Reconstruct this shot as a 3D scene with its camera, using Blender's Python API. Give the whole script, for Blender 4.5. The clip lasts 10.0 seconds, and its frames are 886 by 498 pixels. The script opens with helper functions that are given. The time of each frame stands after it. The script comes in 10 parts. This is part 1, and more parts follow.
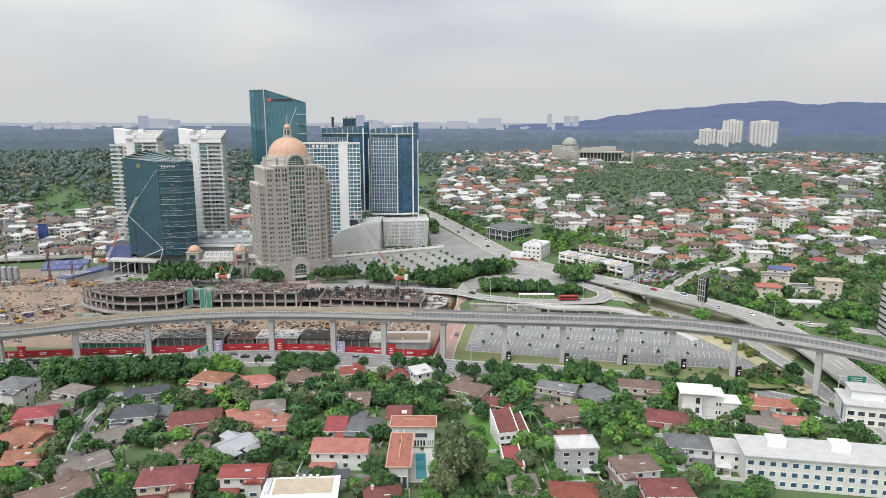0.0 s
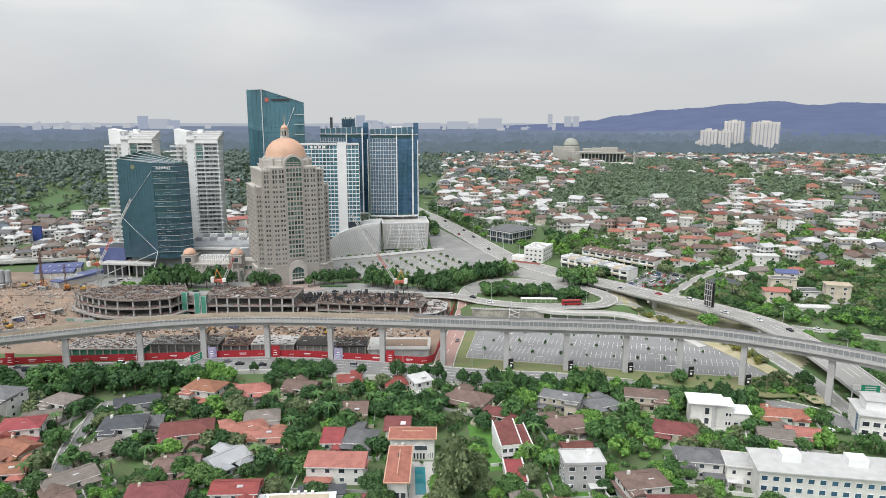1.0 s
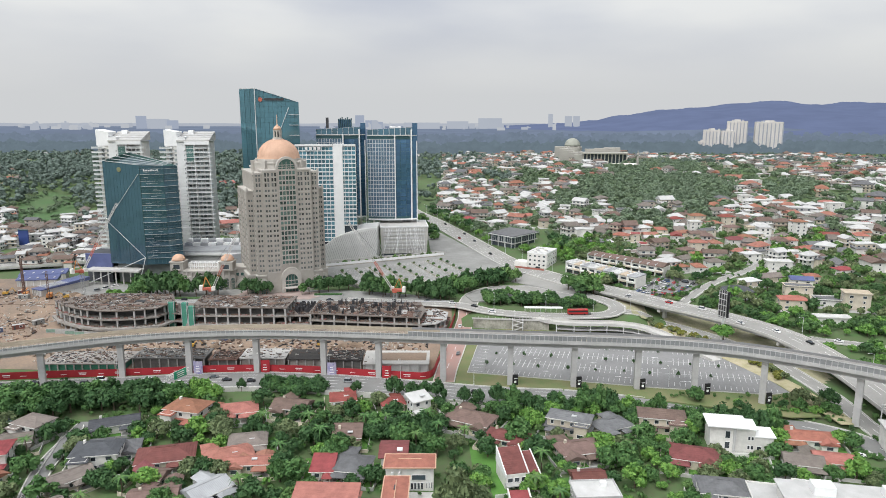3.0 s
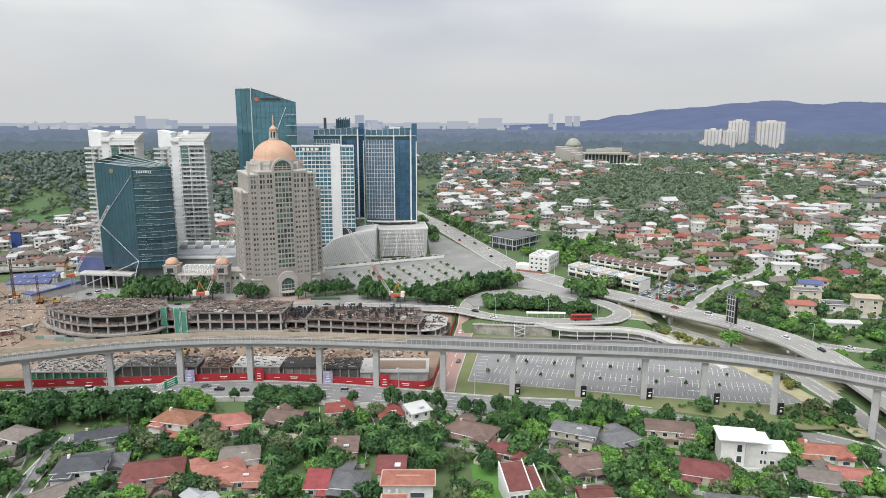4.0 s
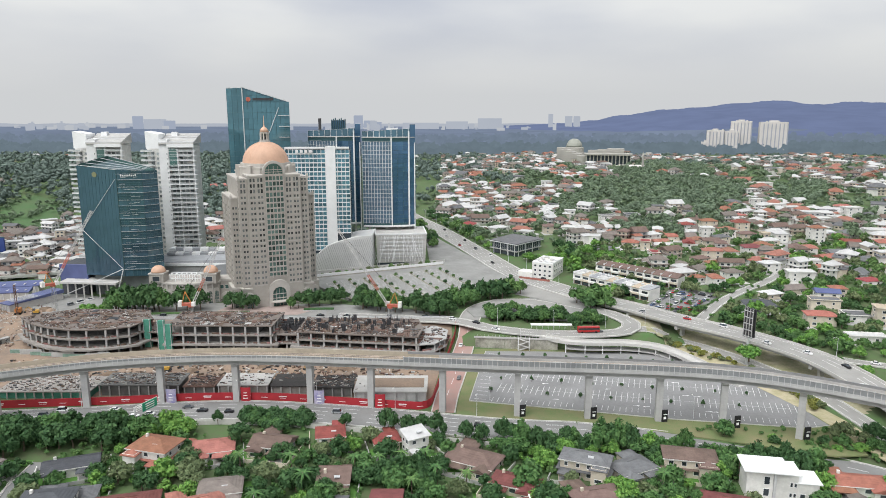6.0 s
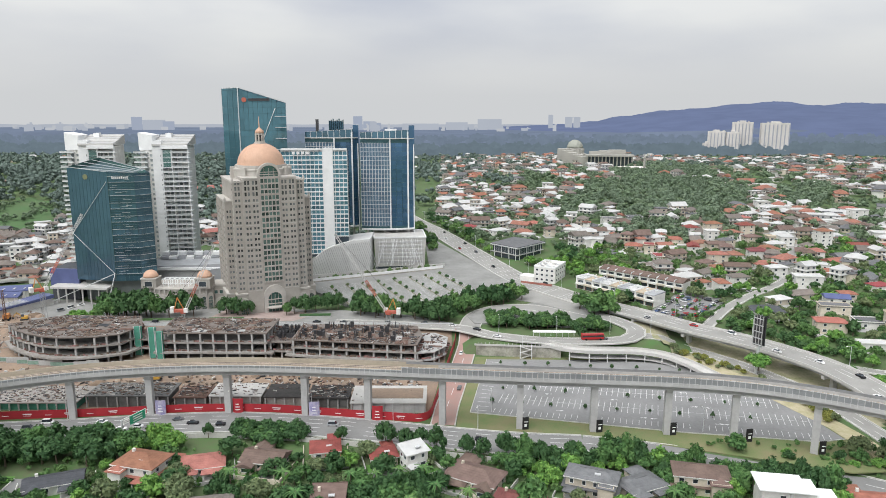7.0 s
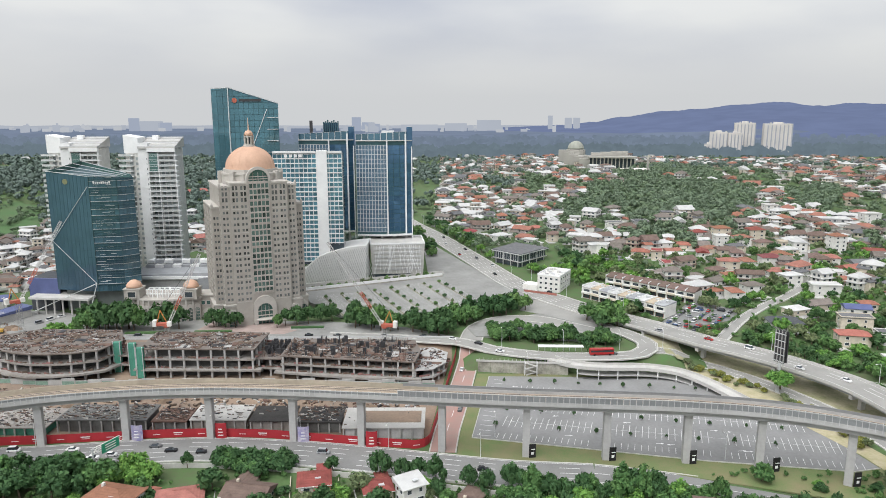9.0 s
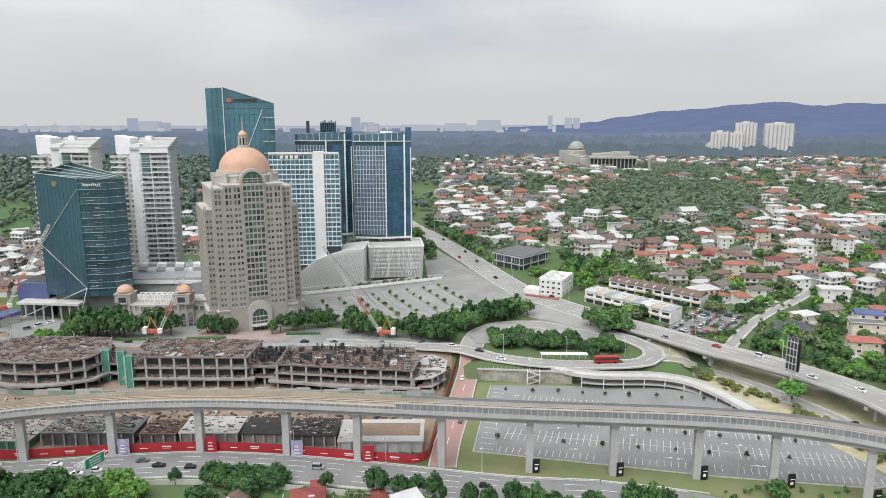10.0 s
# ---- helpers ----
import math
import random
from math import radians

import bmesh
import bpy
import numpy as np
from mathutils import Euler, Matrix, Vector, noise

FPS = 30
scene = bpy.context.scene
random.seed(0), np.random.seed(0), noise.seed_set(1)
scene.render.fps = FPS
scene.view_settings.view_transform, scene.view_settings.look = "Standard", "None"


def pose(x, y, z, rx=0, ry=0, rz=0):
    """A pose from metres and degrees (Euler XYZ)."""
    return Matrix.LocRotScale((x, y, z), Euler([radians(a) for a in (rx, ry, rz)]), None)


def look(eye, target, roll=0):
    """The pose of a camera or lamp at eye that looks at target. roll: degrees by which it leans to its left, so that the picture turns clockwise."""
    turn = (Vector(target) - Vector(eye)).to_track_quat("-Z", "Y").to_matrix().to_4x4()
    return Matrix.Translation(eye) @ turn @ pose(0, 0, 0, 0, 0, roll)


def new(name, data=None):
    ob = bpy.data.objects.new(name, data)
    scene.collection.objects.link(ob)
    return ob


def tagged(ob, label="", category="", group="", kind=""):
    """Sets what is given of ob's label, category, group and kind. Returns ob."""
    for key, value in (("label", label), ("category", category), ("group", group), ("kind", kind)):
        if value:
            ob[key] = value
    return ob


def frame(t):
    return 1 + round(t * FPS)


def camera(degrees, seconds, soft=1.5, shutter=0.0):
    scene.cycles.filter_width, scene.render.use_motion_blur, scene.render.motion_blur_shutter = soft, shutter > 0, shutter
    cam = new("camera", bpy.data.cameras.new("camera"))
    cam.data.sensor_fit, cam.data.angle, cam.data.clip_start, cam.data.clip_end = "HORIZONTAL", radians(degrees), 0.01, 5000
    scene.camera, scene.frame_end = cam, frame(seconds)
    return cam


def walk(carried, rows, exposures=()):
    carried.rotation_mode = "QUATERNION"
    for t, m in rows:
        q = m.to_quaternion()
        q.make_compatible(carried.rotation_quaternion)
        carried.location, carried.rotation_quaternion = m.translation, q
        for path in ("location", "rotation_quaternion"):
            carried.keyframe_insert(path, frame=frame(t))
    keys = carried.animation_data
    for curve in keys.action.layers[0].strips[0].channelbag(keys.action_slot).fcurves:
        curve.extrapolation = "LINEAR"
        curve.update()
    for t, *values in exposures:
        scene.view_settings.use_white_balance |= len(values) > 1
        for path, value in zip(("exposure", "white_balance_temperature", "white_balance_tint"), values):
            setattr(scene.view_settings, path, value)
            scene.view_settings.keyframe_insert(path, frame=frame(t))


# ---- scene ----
cam = camera(64.8, 10.0, soft=0.9)
METRES, EYE, TILT, LEAN, TURN = 105.5, 121.0, 0.0, 0.0, 0.0
ROWS = [
    (0.0, 0.0, 0.0, 0.0, 0.01, -11.33, -0.03),
    (0.5, -0.0002, 0.0454, -0.0003, 0.02, -11.32, -0.05),
    (1.0, -0.0006, 0.0917, -0.0007, 0.03, -11.3, -0.05),
    (1.5, -0.0009, 0.1391, -0.0006, 0.02, -11.3, -0.03),
    (2.0, -0.0013, 0.1873, -0.0008, 0.02, -11.29, -0.02),
    (2.5, -0.0009, 0.236, -0.001, 0.02, -11.3, -0.02),
    (4.0, 0.0004, 0.3852, 0.0008, 0.02, -11.33, -0.01),
    (4.5, 0.0003, 0.4359, 0.0009, 0.0, -11.33, -0.01),
    (5.0, -0.0003, 0.4866, 0.0018, -0.01, -11.33, -0.01),
    (5.5, -0.0001, 0.5376, 0.0018, -0.03, -11.33, 0.01),
    (7.0, -0.0005, 0.6913, 0.0012, -0.06, -11.25, -0.01),
    (7.5, -0.0005, 0.7428, 0.0015, -0.07, -11.23, -0.01),
    (8.0, -0.0006, 0.7941, 0.0012, -0.09, -11.21, 0.01),
    (8.5, -0.0004, 0.8452, 0.0011, -0.12, -11.19, 0.04),
    (9.0, -0.0012, 0.897, 0.0009, -0.14, -11.18, 0.05),
    (9.5, -0.0009, 0.9485, 0.0012, -0.16, -11.18, 0.05),
    (10.0, -0.0008, 0.9999, 0.0009, -0.17, -11.18, 0.06),
]
walk(cam, [(t, pose(0, 0, EYE, TILT, LEAN, TURN) @ pose(METRES * x, METRES * y, METRES * z, 90 + pitch, roll, yaw)) for t, x, y, z, yaw, pitch, roll in ROWS])

# ---- world and sun: bright overcast with a thin veil of cloud ----
SUN_ELEV, SUN_AZ = 58.0, 215.0      # degrees; azimuth clockwise from +y
world = bpy.data.worlds.new("sky")
scene.world = world
world.use_nodes = True
wn, wl = world.node_tree.nodes, world.node_tree.links
wn.clear()
w_out = wn.new("ShaderNodeOutputWorld")
sky = wn.new("ShaderNodeTexSky")
sky.sky_type, sky.sun_disc = "NISHITA", False
sky.sun_elevation, sky.sun_rotation = radians(SUN_ELEV), radians(SUN_AZ)
sky.dust_density, sky.air_density = 4.0, 1.5
bg_sky = wn.new("ShaderNodeBackground")
bg_sky.inputs["Strength"].default_value = 0.10
wl.new(sky.outputs["Color"], bg_sky.inputs["Color"])
coord = wn.new("ShaderNodeTexCoord")
squash = wn.new("ShaderNodeMapping")
squash.inputs["Scale"].default_value = (1.0, 1.0, 3.2)
squash.inputs["Location"].default_value = (0.35, 0.1, 0.2)
wl.new(coord.outputs["Generated"], squash.inputs["Vector"])
cloud = wn.new("ShaderNodeTexNoise")
cloud.inputs["Scale"].default_value, cloud.inputs["Detail"].default_value = 2.6, 5.0
cloud.inputs["Roughness"].default_value = 0.42
wl.new(squash.outputs["Vector"], cloud.inputs["Vector"])
tone = wn.new("ShaderNodeValToRGB")
tone.color_ramp.elements[0].position, tone.color_ramp.elements[0].color = 0.34, (0.53, 0.56, 0.64, 1)
tone.color_ramp.elements[1].position, tone.color_ramp.elements[1].color = 0.60, (0.775, 0.785, 0.79, 1)
wl.new(cloud.outputs["Fac"], tone.inputs["Fac"])
# towards the horizon the veil evens out to a pale warm grey
sep = wn.new("ShaderNodeSeparateXYZ")
wl.new(coord.outputs["Generated"], sep.inputs["Vector"])
rise = wn.new("ShaderNodeMapRange")
rise.inputs["From Min"].default_value, rise.inputs["From Max"].default_value = 0.02, 0.13
wl.new(sep.outputs["Z"], rise.inputs["Value"])
low = wn.new("ShaderNodeMix")
low.data_type = "RGBA"
low.inputs["A"].default_value = (0.62, 0.635, 0.65, 1)
wl.new(rise.outputs["Result"], low.inputs["Factor"])
wl.new(tone.outputs["Color"], low.inputs["B"])
bg_cloud = wn.new("ShaderNodeBackground")
bg_cloud.inputs["Strength"].default_value = 1.06
wl.new(low.outputs["Result"], bg_cloud.inputs["Color"])
w_mix = wn.new("ShaderNodeMixShader")
w_mix.inputs["Fac"].default_value = 0.9
wl.new(bg_sky.outputs["Background"], w_mix.inputs[1])
wl.new(bg_cloud.outputs["Background"], w_mix.inputs[2])
wl.new(w_mix.outputs["Shader"], w_out.inputs["Surface"])

sun_data = bpy.data.lights.new("sun", "SUN")
sun_data.energy, sun_data.angle, sun_data.color = 3.75, radians(70), (0.985, 0.99, 0.98)
sun = new("sun", sun_data)
az, el = radians(SUN_AZ), radians(SUN_ELEV)
sun.matrix_world = look((300 * math.sin(az) * math.cos(el), 300 * math.cos(az) * math.cos(el), 300 * math.sin(el)), (0, 0, 0))
scene.view_settings.exposure = 0.05

# ---- materials ----
MATS = {}


def mat(name, color, rough=0.8, metal=0.0, var=0.25, scale=0.3, bump=0.0, spec=0.3, obj=0.0, island=0.0, fine=4.0, tint=None, hue=0.0):
    """A procedural surface: a base colour, broad stains and fine grain in world metres, and per-object or per-piece variation."""
    m = bpy.data.materials.new(name)
    MATS[name] = m
    m.use_nodes = True
    n, l = m.node_tree.nodes, m.node_tree.links
    b = n["Principled BSDF"]
    b.inputs["Roughness"].default_value, b.inputs["Metallic"].default_value = rough, metal
    b.inputs["Specular IOR Level"].default_value = spec
    geo = n.new("ShaderNodeNewGeometry")
    broad, grain = n.new("ShaderNodeTexNoise"), n.new("ShaderNodeTexNoise")
    broad.inputs["Scale"].default_value, broad.inputs["Detail"].default_value = scale, 4
    grain.inputs["Scale"].default_value, grain.inputs["Detail"].default_value = scale * 12 if fine is None else fine, 3
    l.new(geo.outputs["Position"], broad.inputs["Vector"])
    l.new(geo.outputs["Position"], grain.inputs["Vector"])
    add = n.new("ShaderNodeMath")
    add.operation = "MULTIPLY_ADD"
    l.new(grain.outputs["Fac"], add.inputs[0])
    add.inputs[1].default_value = 0.5
    l.new(broad.outputs["Fac"], add.inputs[2])
    rng = n.new("ShaderNodeMapRange")
    rng.inputs["From Min"].default_value, rng.inputs["From Max"].default_value = 0.45, 1.05
    l.new(add.outputs[0], rng.inputs["Value"])
    mix = n.new("ShaderNodeMix")
    mix.data_type = "RGBA"
    c2 = tint or [c * (1 - var) for c in color]
    mix.inputs["A"].default_value = (*c2, 1)
    mix.inputs["B"].default_value = (*[min(1, c * (1 + var * 0.4)) for c in color], 1)
    l.new(rng.outputs["Result"], mix.inputs["Factor"])
    col = mix.outputs["Result"]
    for amount, node, sock in ((obj, "ShaderNodeObjectInfo", "Random"), (island, "ShaderNodeNewGeometry", "Random Per Island")):
        if amount:
            info, hsv, vr, hr = n.new(node), n.new("ShaderNodeHueSaturation"), n.new("ShaderNodeMapRange"), n.new("ShaderNodeMapRange")
            vr.inputs["To Min"].default_value, vr.inputs["To Max"].default_value = 1 - amount, 1 + amount
            l.new(info.outputs[sock], vr.inputs["Value"])
            l.new(vr.outputs["Result"], hsv.inputs["Value"])
            hr.inputs["To Min"].default_value, hr.inputs["To Max"].default_value = 0.5 + hue, 0.5 - hue
            l.new(info.outputs[sock], hr.inputs["Value"])
            l.new(hr.outputs["Result"], hsv.inputs["Hue"])
            l.new(col, hsv.inputs["Color"])
            col = hsv.outputs["Color"]
    l.new(col, b.inputs["Base Color"])
    if bump:
        bp = n.new("ShaderNodeBump")
        bp.inputs["Strength"].default_value, bp.inputs["Distance"].default_value = bump, 0.1
        l.new(grain.outputs["Fac"], bp.inputs["Height"])
        l.new(bp.outputs["Normal"], b.inputs["Normal"])
    return m


def ribbed(m, period, depth, axis="X", strength=0.6):
    """Adds tile courses or sheet ribs, in the object's own metres, as relief."""
    n, l = m.node_tree.nodes, m.node_tree.links
    tc, wave, bp = n.new("ShaderNodeTexCoord"), n.new("ShaderNodeTexWave"), n.new("ShaderNodeBump")
    wave.bands_direction = axis
    wave.inputs["Scale"].default_value = 0.314 / period
    wave.inputs["Distortion"].default_value = 0.4
    l.new(tc.outputs["Object"], wave.inputs["Vector"])
    bp.inputs["Strength"].default_value, bp.inputs["Distance"].default_value = strength, depth
    l.new(wave.outputs["Fac"], bp.inputs["Height"])
    l.new(bp.outputs["Normal"], n["Principled BSDF"].inputs["Normal"])
    return m


ground_m = mat("grass_ground", (0.060, 0.130, 0.040), 0.95, var=0.5, scale=0.12, fine=0.9, bump=0.4, tint=(0.100, 0.105, 0.062))
lawn = mat("lawn", (0.10, 0.235, 0.05), 0.95, var=0.35, scale=0.12, fine=2.5, bump=0.4)
verge = mat("dry_verge", (0.092, 0.150, 0.052), 0.95, var=0.55, scale=0.1, fine=2.0, bump=0.4, tint=(0.22, 0.185, 0.11))
earth = mat("bare_earth", (0.27, 0.195, 0.14), 0.95, var=0.5, scale=0.06, fine=0.9, bump=0.6, tint=(0.165, 0.135, 0.115))
asphalt = mat("asphalt", (0.22, 0.22, 0.217), 0.85, var=0.22, scale=0.09, fine=1.5, bump=0.1)
asphalt_lot = mat("lot_asphalt", (0.25, 0.25, 0.25), 0.85, var=0.25, scale=0.06, fine=0.8, bump=0.1)
asphalt_pale = mat("concrete_road", (0.30, 0.295, 0.28), 0.85, var=0.2, scale=0.1, fine=1.2)
red_road = mat("red_surfacing", (0.35, 0.195, 0.17), 0.85, var=0.3, scale=0.12, fine=1.0, tint=(0.30, 0.235, 0.21))
paint = mat("road_paint", (0.74, 0.74, 0.73), 0.7, var=0.3, scale=0.6)
yellow_paint = mat("yellow_paint", (0.75, 0.60, 0.18), 0.7, var=0.2)
kerb_m = mat("kerb_concrete", (0.52, 0.51, 0.48), 0.85, var=0.25, scale=0.3)
concrete = mat("concrete", (0.41, 0.408, 0.40), 0.85, var=0.28, scale=0.18, fine=1.4, bump=0.15)
concrete_pale = mat("pale_concrete", (0.50, 0.49, 0.47), 0.8, var=0.2, scale=0.15, fine=1.2, bump=0.1)
concrete_raw = mat("raw_concrete", (0.29, 0.28, 0.268), 0.9, var=0.45, scale=0.2, fine=1.0, bump=0.3, tint=(0.20, 0.18, 0.16))
girder_m = mat("girder_concrete", (0.43, 0.425, 0.42), 0.8, var=0.22, scale=0.12, fine=0.9)
ballast = mat("track_slab", (0.37, 0.31, 0.25), 0.9, var=0.25, scale=0.2, fine=1.5)
barrier_m = mat("barrier_panel", (0.29, 0.30, 0.31), 0.5, metal=0.3, var=0.2, scale=0.3, obj=0.08)
barrier_frame = mat("barrier_frame", (0.45, 0.455, 0.46), 0.5, var=0.12)
retaining = mat("stained_retaining_wall", (0.40, 0.385, 0.34), 0.9, var=0.5, scale=0.25, fine=1.1, bump=0.2, tint=(0.17, 0.165, 0.14))
hoarding_red = mat("red_hoarding", (0.38, 0.03, 0.04), 0.6, var=0.15, scale=0.3, obj=0.08)
white_print = mat("white_print", (0.8, 0.8, 0.8), 0.6)
stone = mat("buff_stone_cladding", (0.375, 0.350, 0.318), 0.75, var=0.16, scale=0.25, fine=0.6, bump=0.08)
stone_pale = mat("pale_stone_cladding", (0.445, 0.420, 0.388), 0.75, var=0.14, scale=0.25, fine=0.7)
dome_m = mat("salmon_dome_sheet", (0.55, 0.35, 0.25), 0.55, var=0.12, scale=0.2, fine=0.8)
white = mat("white_render", (0.76, 0.765, 0.765), 0.7, var=0.12, scale=0.12, fine=0.7, bump=0.05)
white_house = mat("house_white_paint", (0.68, 0.67, 0.64), 0.75, var=0.2, scale=0.35, fine=1.5, obj=0.08)
cream = mat("house_cream_paint", (0.58, 0.52, 0.43), 0.8, var=0.22, scale=0.35, fine=1.5, obj=0.12)
grey_wall = mat("house_grey_paint", (0.46, 0.46, 0.46), 0.8, var=0.22, scale=0.35, fine=1.5, obj=0.15)
window_m = mat("window_glass_dark", (0.05, 0.06, 0.07), 0.08, var=0.3, scale=0.15, spec=0.6, obj=0.5)
window_isl = mat("window_glass", (0.05, 0.065, 0.08), 0.08, var=0.3, scale=0.15, spec=0.6, island=0.5)
glass_teal = mat("teal_curtain_glass", (0.088, 0.178, 0.235), 0.08, metal=0.45, var=0.3, scale=0.03, spec=0.7, obj=0.08, island=0.10, fine=0.25)
glass_blue = mat("blue_curtain_glass", (0.075, 0.165, 0.275), 0.08, metal=0.45, var=0.3, scale=0.04, spec=0.7, obj=0.15, island=0.2, fine=0.3)
glass_pale = mat("green_vision_glass", (0.085, 0.165, 0.15), 0.1, metal=0.2, var=0.3, scale=0.05, spec=0.7, obj=0.35)
mullion = mat("dark_mullion", (0.06, 0.125, 0.14), 0.4, metal=0.5)
steel = mat("pale_steel", (0.62, 0.63, 0.64), 0.45, metal=0.3, var=0.1)
dark_steel = mat("dark_steel", (0.07, 0.07, 0.075), 0.5, metal=0.4, var=0.3)
crane_red = mat("crane_red", (0.46, 0.13, 0.09), 0.5, var=0.2)
crane_white = mat("crane_white", (0.74, 0.73, 0.70), 0.5, var=0.15)
net_green = mat("green_safety_net", (0.08, 0.27, 0.20), 0.9, var=0.3, scale=0.5)
roof_metal_grey = ribbed(mat("grey_metal_roof", (0.33, 0.34, 0.355), 0.5, var=0.2, scale=0.2, obj=0.15), 0.6, 0.05)
meadow_m = mat("meadow_grass", (0.055, 0.122, 0.045), 0.95, var=0.35, scale=0.05, fine=0.6, bump=0.4, tint=(0.09, 0.12, 0.06))
roof_blue = ribbed(mat("blue_metal_roof", (0.095, 0.115, 0.24), 0.5, var=0.2, scale=0.15), 0.6, 0.05)
T_KW = dict(rough=0.8, var=0.34, scale=0.4, fine=2.2, obj=0.16, hue=0.012)
roofs = {
    "terracotta": mat("terracotta_tile", (0.315, 0.135, 0.095), **T_KW),
    "coral": mat("coral_tile", (0.335, 0.148, 0.115), **T_KW),
    "red": mat("red_tile", (0.245, 0.066, 0.058), **T_KW),
    "maroon": mat("maroon_tile", (0.175, 0.062, 0.058), **T_KW),
    "brown": mat("brown_tile", (0.165, 0.115, 0.098), **T_KW),
    "taupe": mat("taupe_tile", (0.19, 0.165, 0.148), **T_KW),
    "grey": mat("grey_tile", (0.145, 0.148, 0.155), **T_KW),
    "slate": mat("dark_slate_tile", (0.075, 0.08, 0.09), **T_KW),
    "pale": mat("pale_sheet", (0.50, 0.50, 0.495), 0.6, var=0.2, scale=0.3, obj=0.1),
    "beige": mat("beige_deck", (0.45, 0.38, 0.29), 0.85, var=0.2, scale=0.4, obj=0.1),
}
for key in ("terracotta", "coral", "red", "maroon", "brown", "taupe", "grey", "slate"):
    ribbed(roofs[key], 0.34, 0.08, "Z", 0.7)
pool_water = mat("pool_water", (0.03, 0.23, 0.27), 0.05, var=0.2, scale=0.3, spec=0.6)
bark = mat("bark", (0.13, 0.10, 0.075), 0.95, var=0.4, scale=1.2, bump=0.5)


def leaves(name, color, spread=0.28, hue=0.015):
    m = mat(name, color, 0.75, var=0.35, scale=0.5, fine=3.0, obj=0.15, island=spread, hue=hue, spec=0.25)
    return m


leaf_dark = leaves("leaf_dark_green", (0.060, 0.125, 0.046))
leaf_mid = leaves("leaf_green", (0.090, 0.182, 0.058))
leaf_bright = leaves("leaf_bright_green", (0.125, 0.270, 0.060))
leaf_olive = leaves("leaf_olive", (0.128, 0.172, 0.082))
# Hillside, copse and far leaves are paled and cooled, haze put into their colour.
leaf_hill = leaves("hazed_hillside_leaf", (0.148, 0.208, 0.125), 0.14)
leaf_copse = leaves("hazed_copse_leaf", (0.128, 0.182, 0.120), 0.14)
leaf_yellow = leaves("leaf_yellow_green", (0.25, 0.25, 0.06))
wood_far = leaves("hazed_far_leaf", (0.130, 0.174, 0.152), 0.10)
car_paints = [mat("car_white", (0.75, 0.75, 0.75), 0.25), mat("car_black", (0.02, 0.02, 0.022), 0.2), mat("car_silver", (0.42, 0.43, 0.45), 0.3, metal=0.4),
              mat("car_red", (0.38, 0.03, 0.03), 0.25), mat("car_grey", (0.11, 0.115, 0.12), 0.3), mat("car_blue", (0.04, 0.08, 0.2), 0.3)]
rubber = mat("rubber", (0.02, 0.02, 0.02), 0.9)


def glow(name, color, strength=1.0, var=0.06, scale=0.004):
    """Emission in a fixed haze colour, in place of lit surfaces: far hills and skyline."""
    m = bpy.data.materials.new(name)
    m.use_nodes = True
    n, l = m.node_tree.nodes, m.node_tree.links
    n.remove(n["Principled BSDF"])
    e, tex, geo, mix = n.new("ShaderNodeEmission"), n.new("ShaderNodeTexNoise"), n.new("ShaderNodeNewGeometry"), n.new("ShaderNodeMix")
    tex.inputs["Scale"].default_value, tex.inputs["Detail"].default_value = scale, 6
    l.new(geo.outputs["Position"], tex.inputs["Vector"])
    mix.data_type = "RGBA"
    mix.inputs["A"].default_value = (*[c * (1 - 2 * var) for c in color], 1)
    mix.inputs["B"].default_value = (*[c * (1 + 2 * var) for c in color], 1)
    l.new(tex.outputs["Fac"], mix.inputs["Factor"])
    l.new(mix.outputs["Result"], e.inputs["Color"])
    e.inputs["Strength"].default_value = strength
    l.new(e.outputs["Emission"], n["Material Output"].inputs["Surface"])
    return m


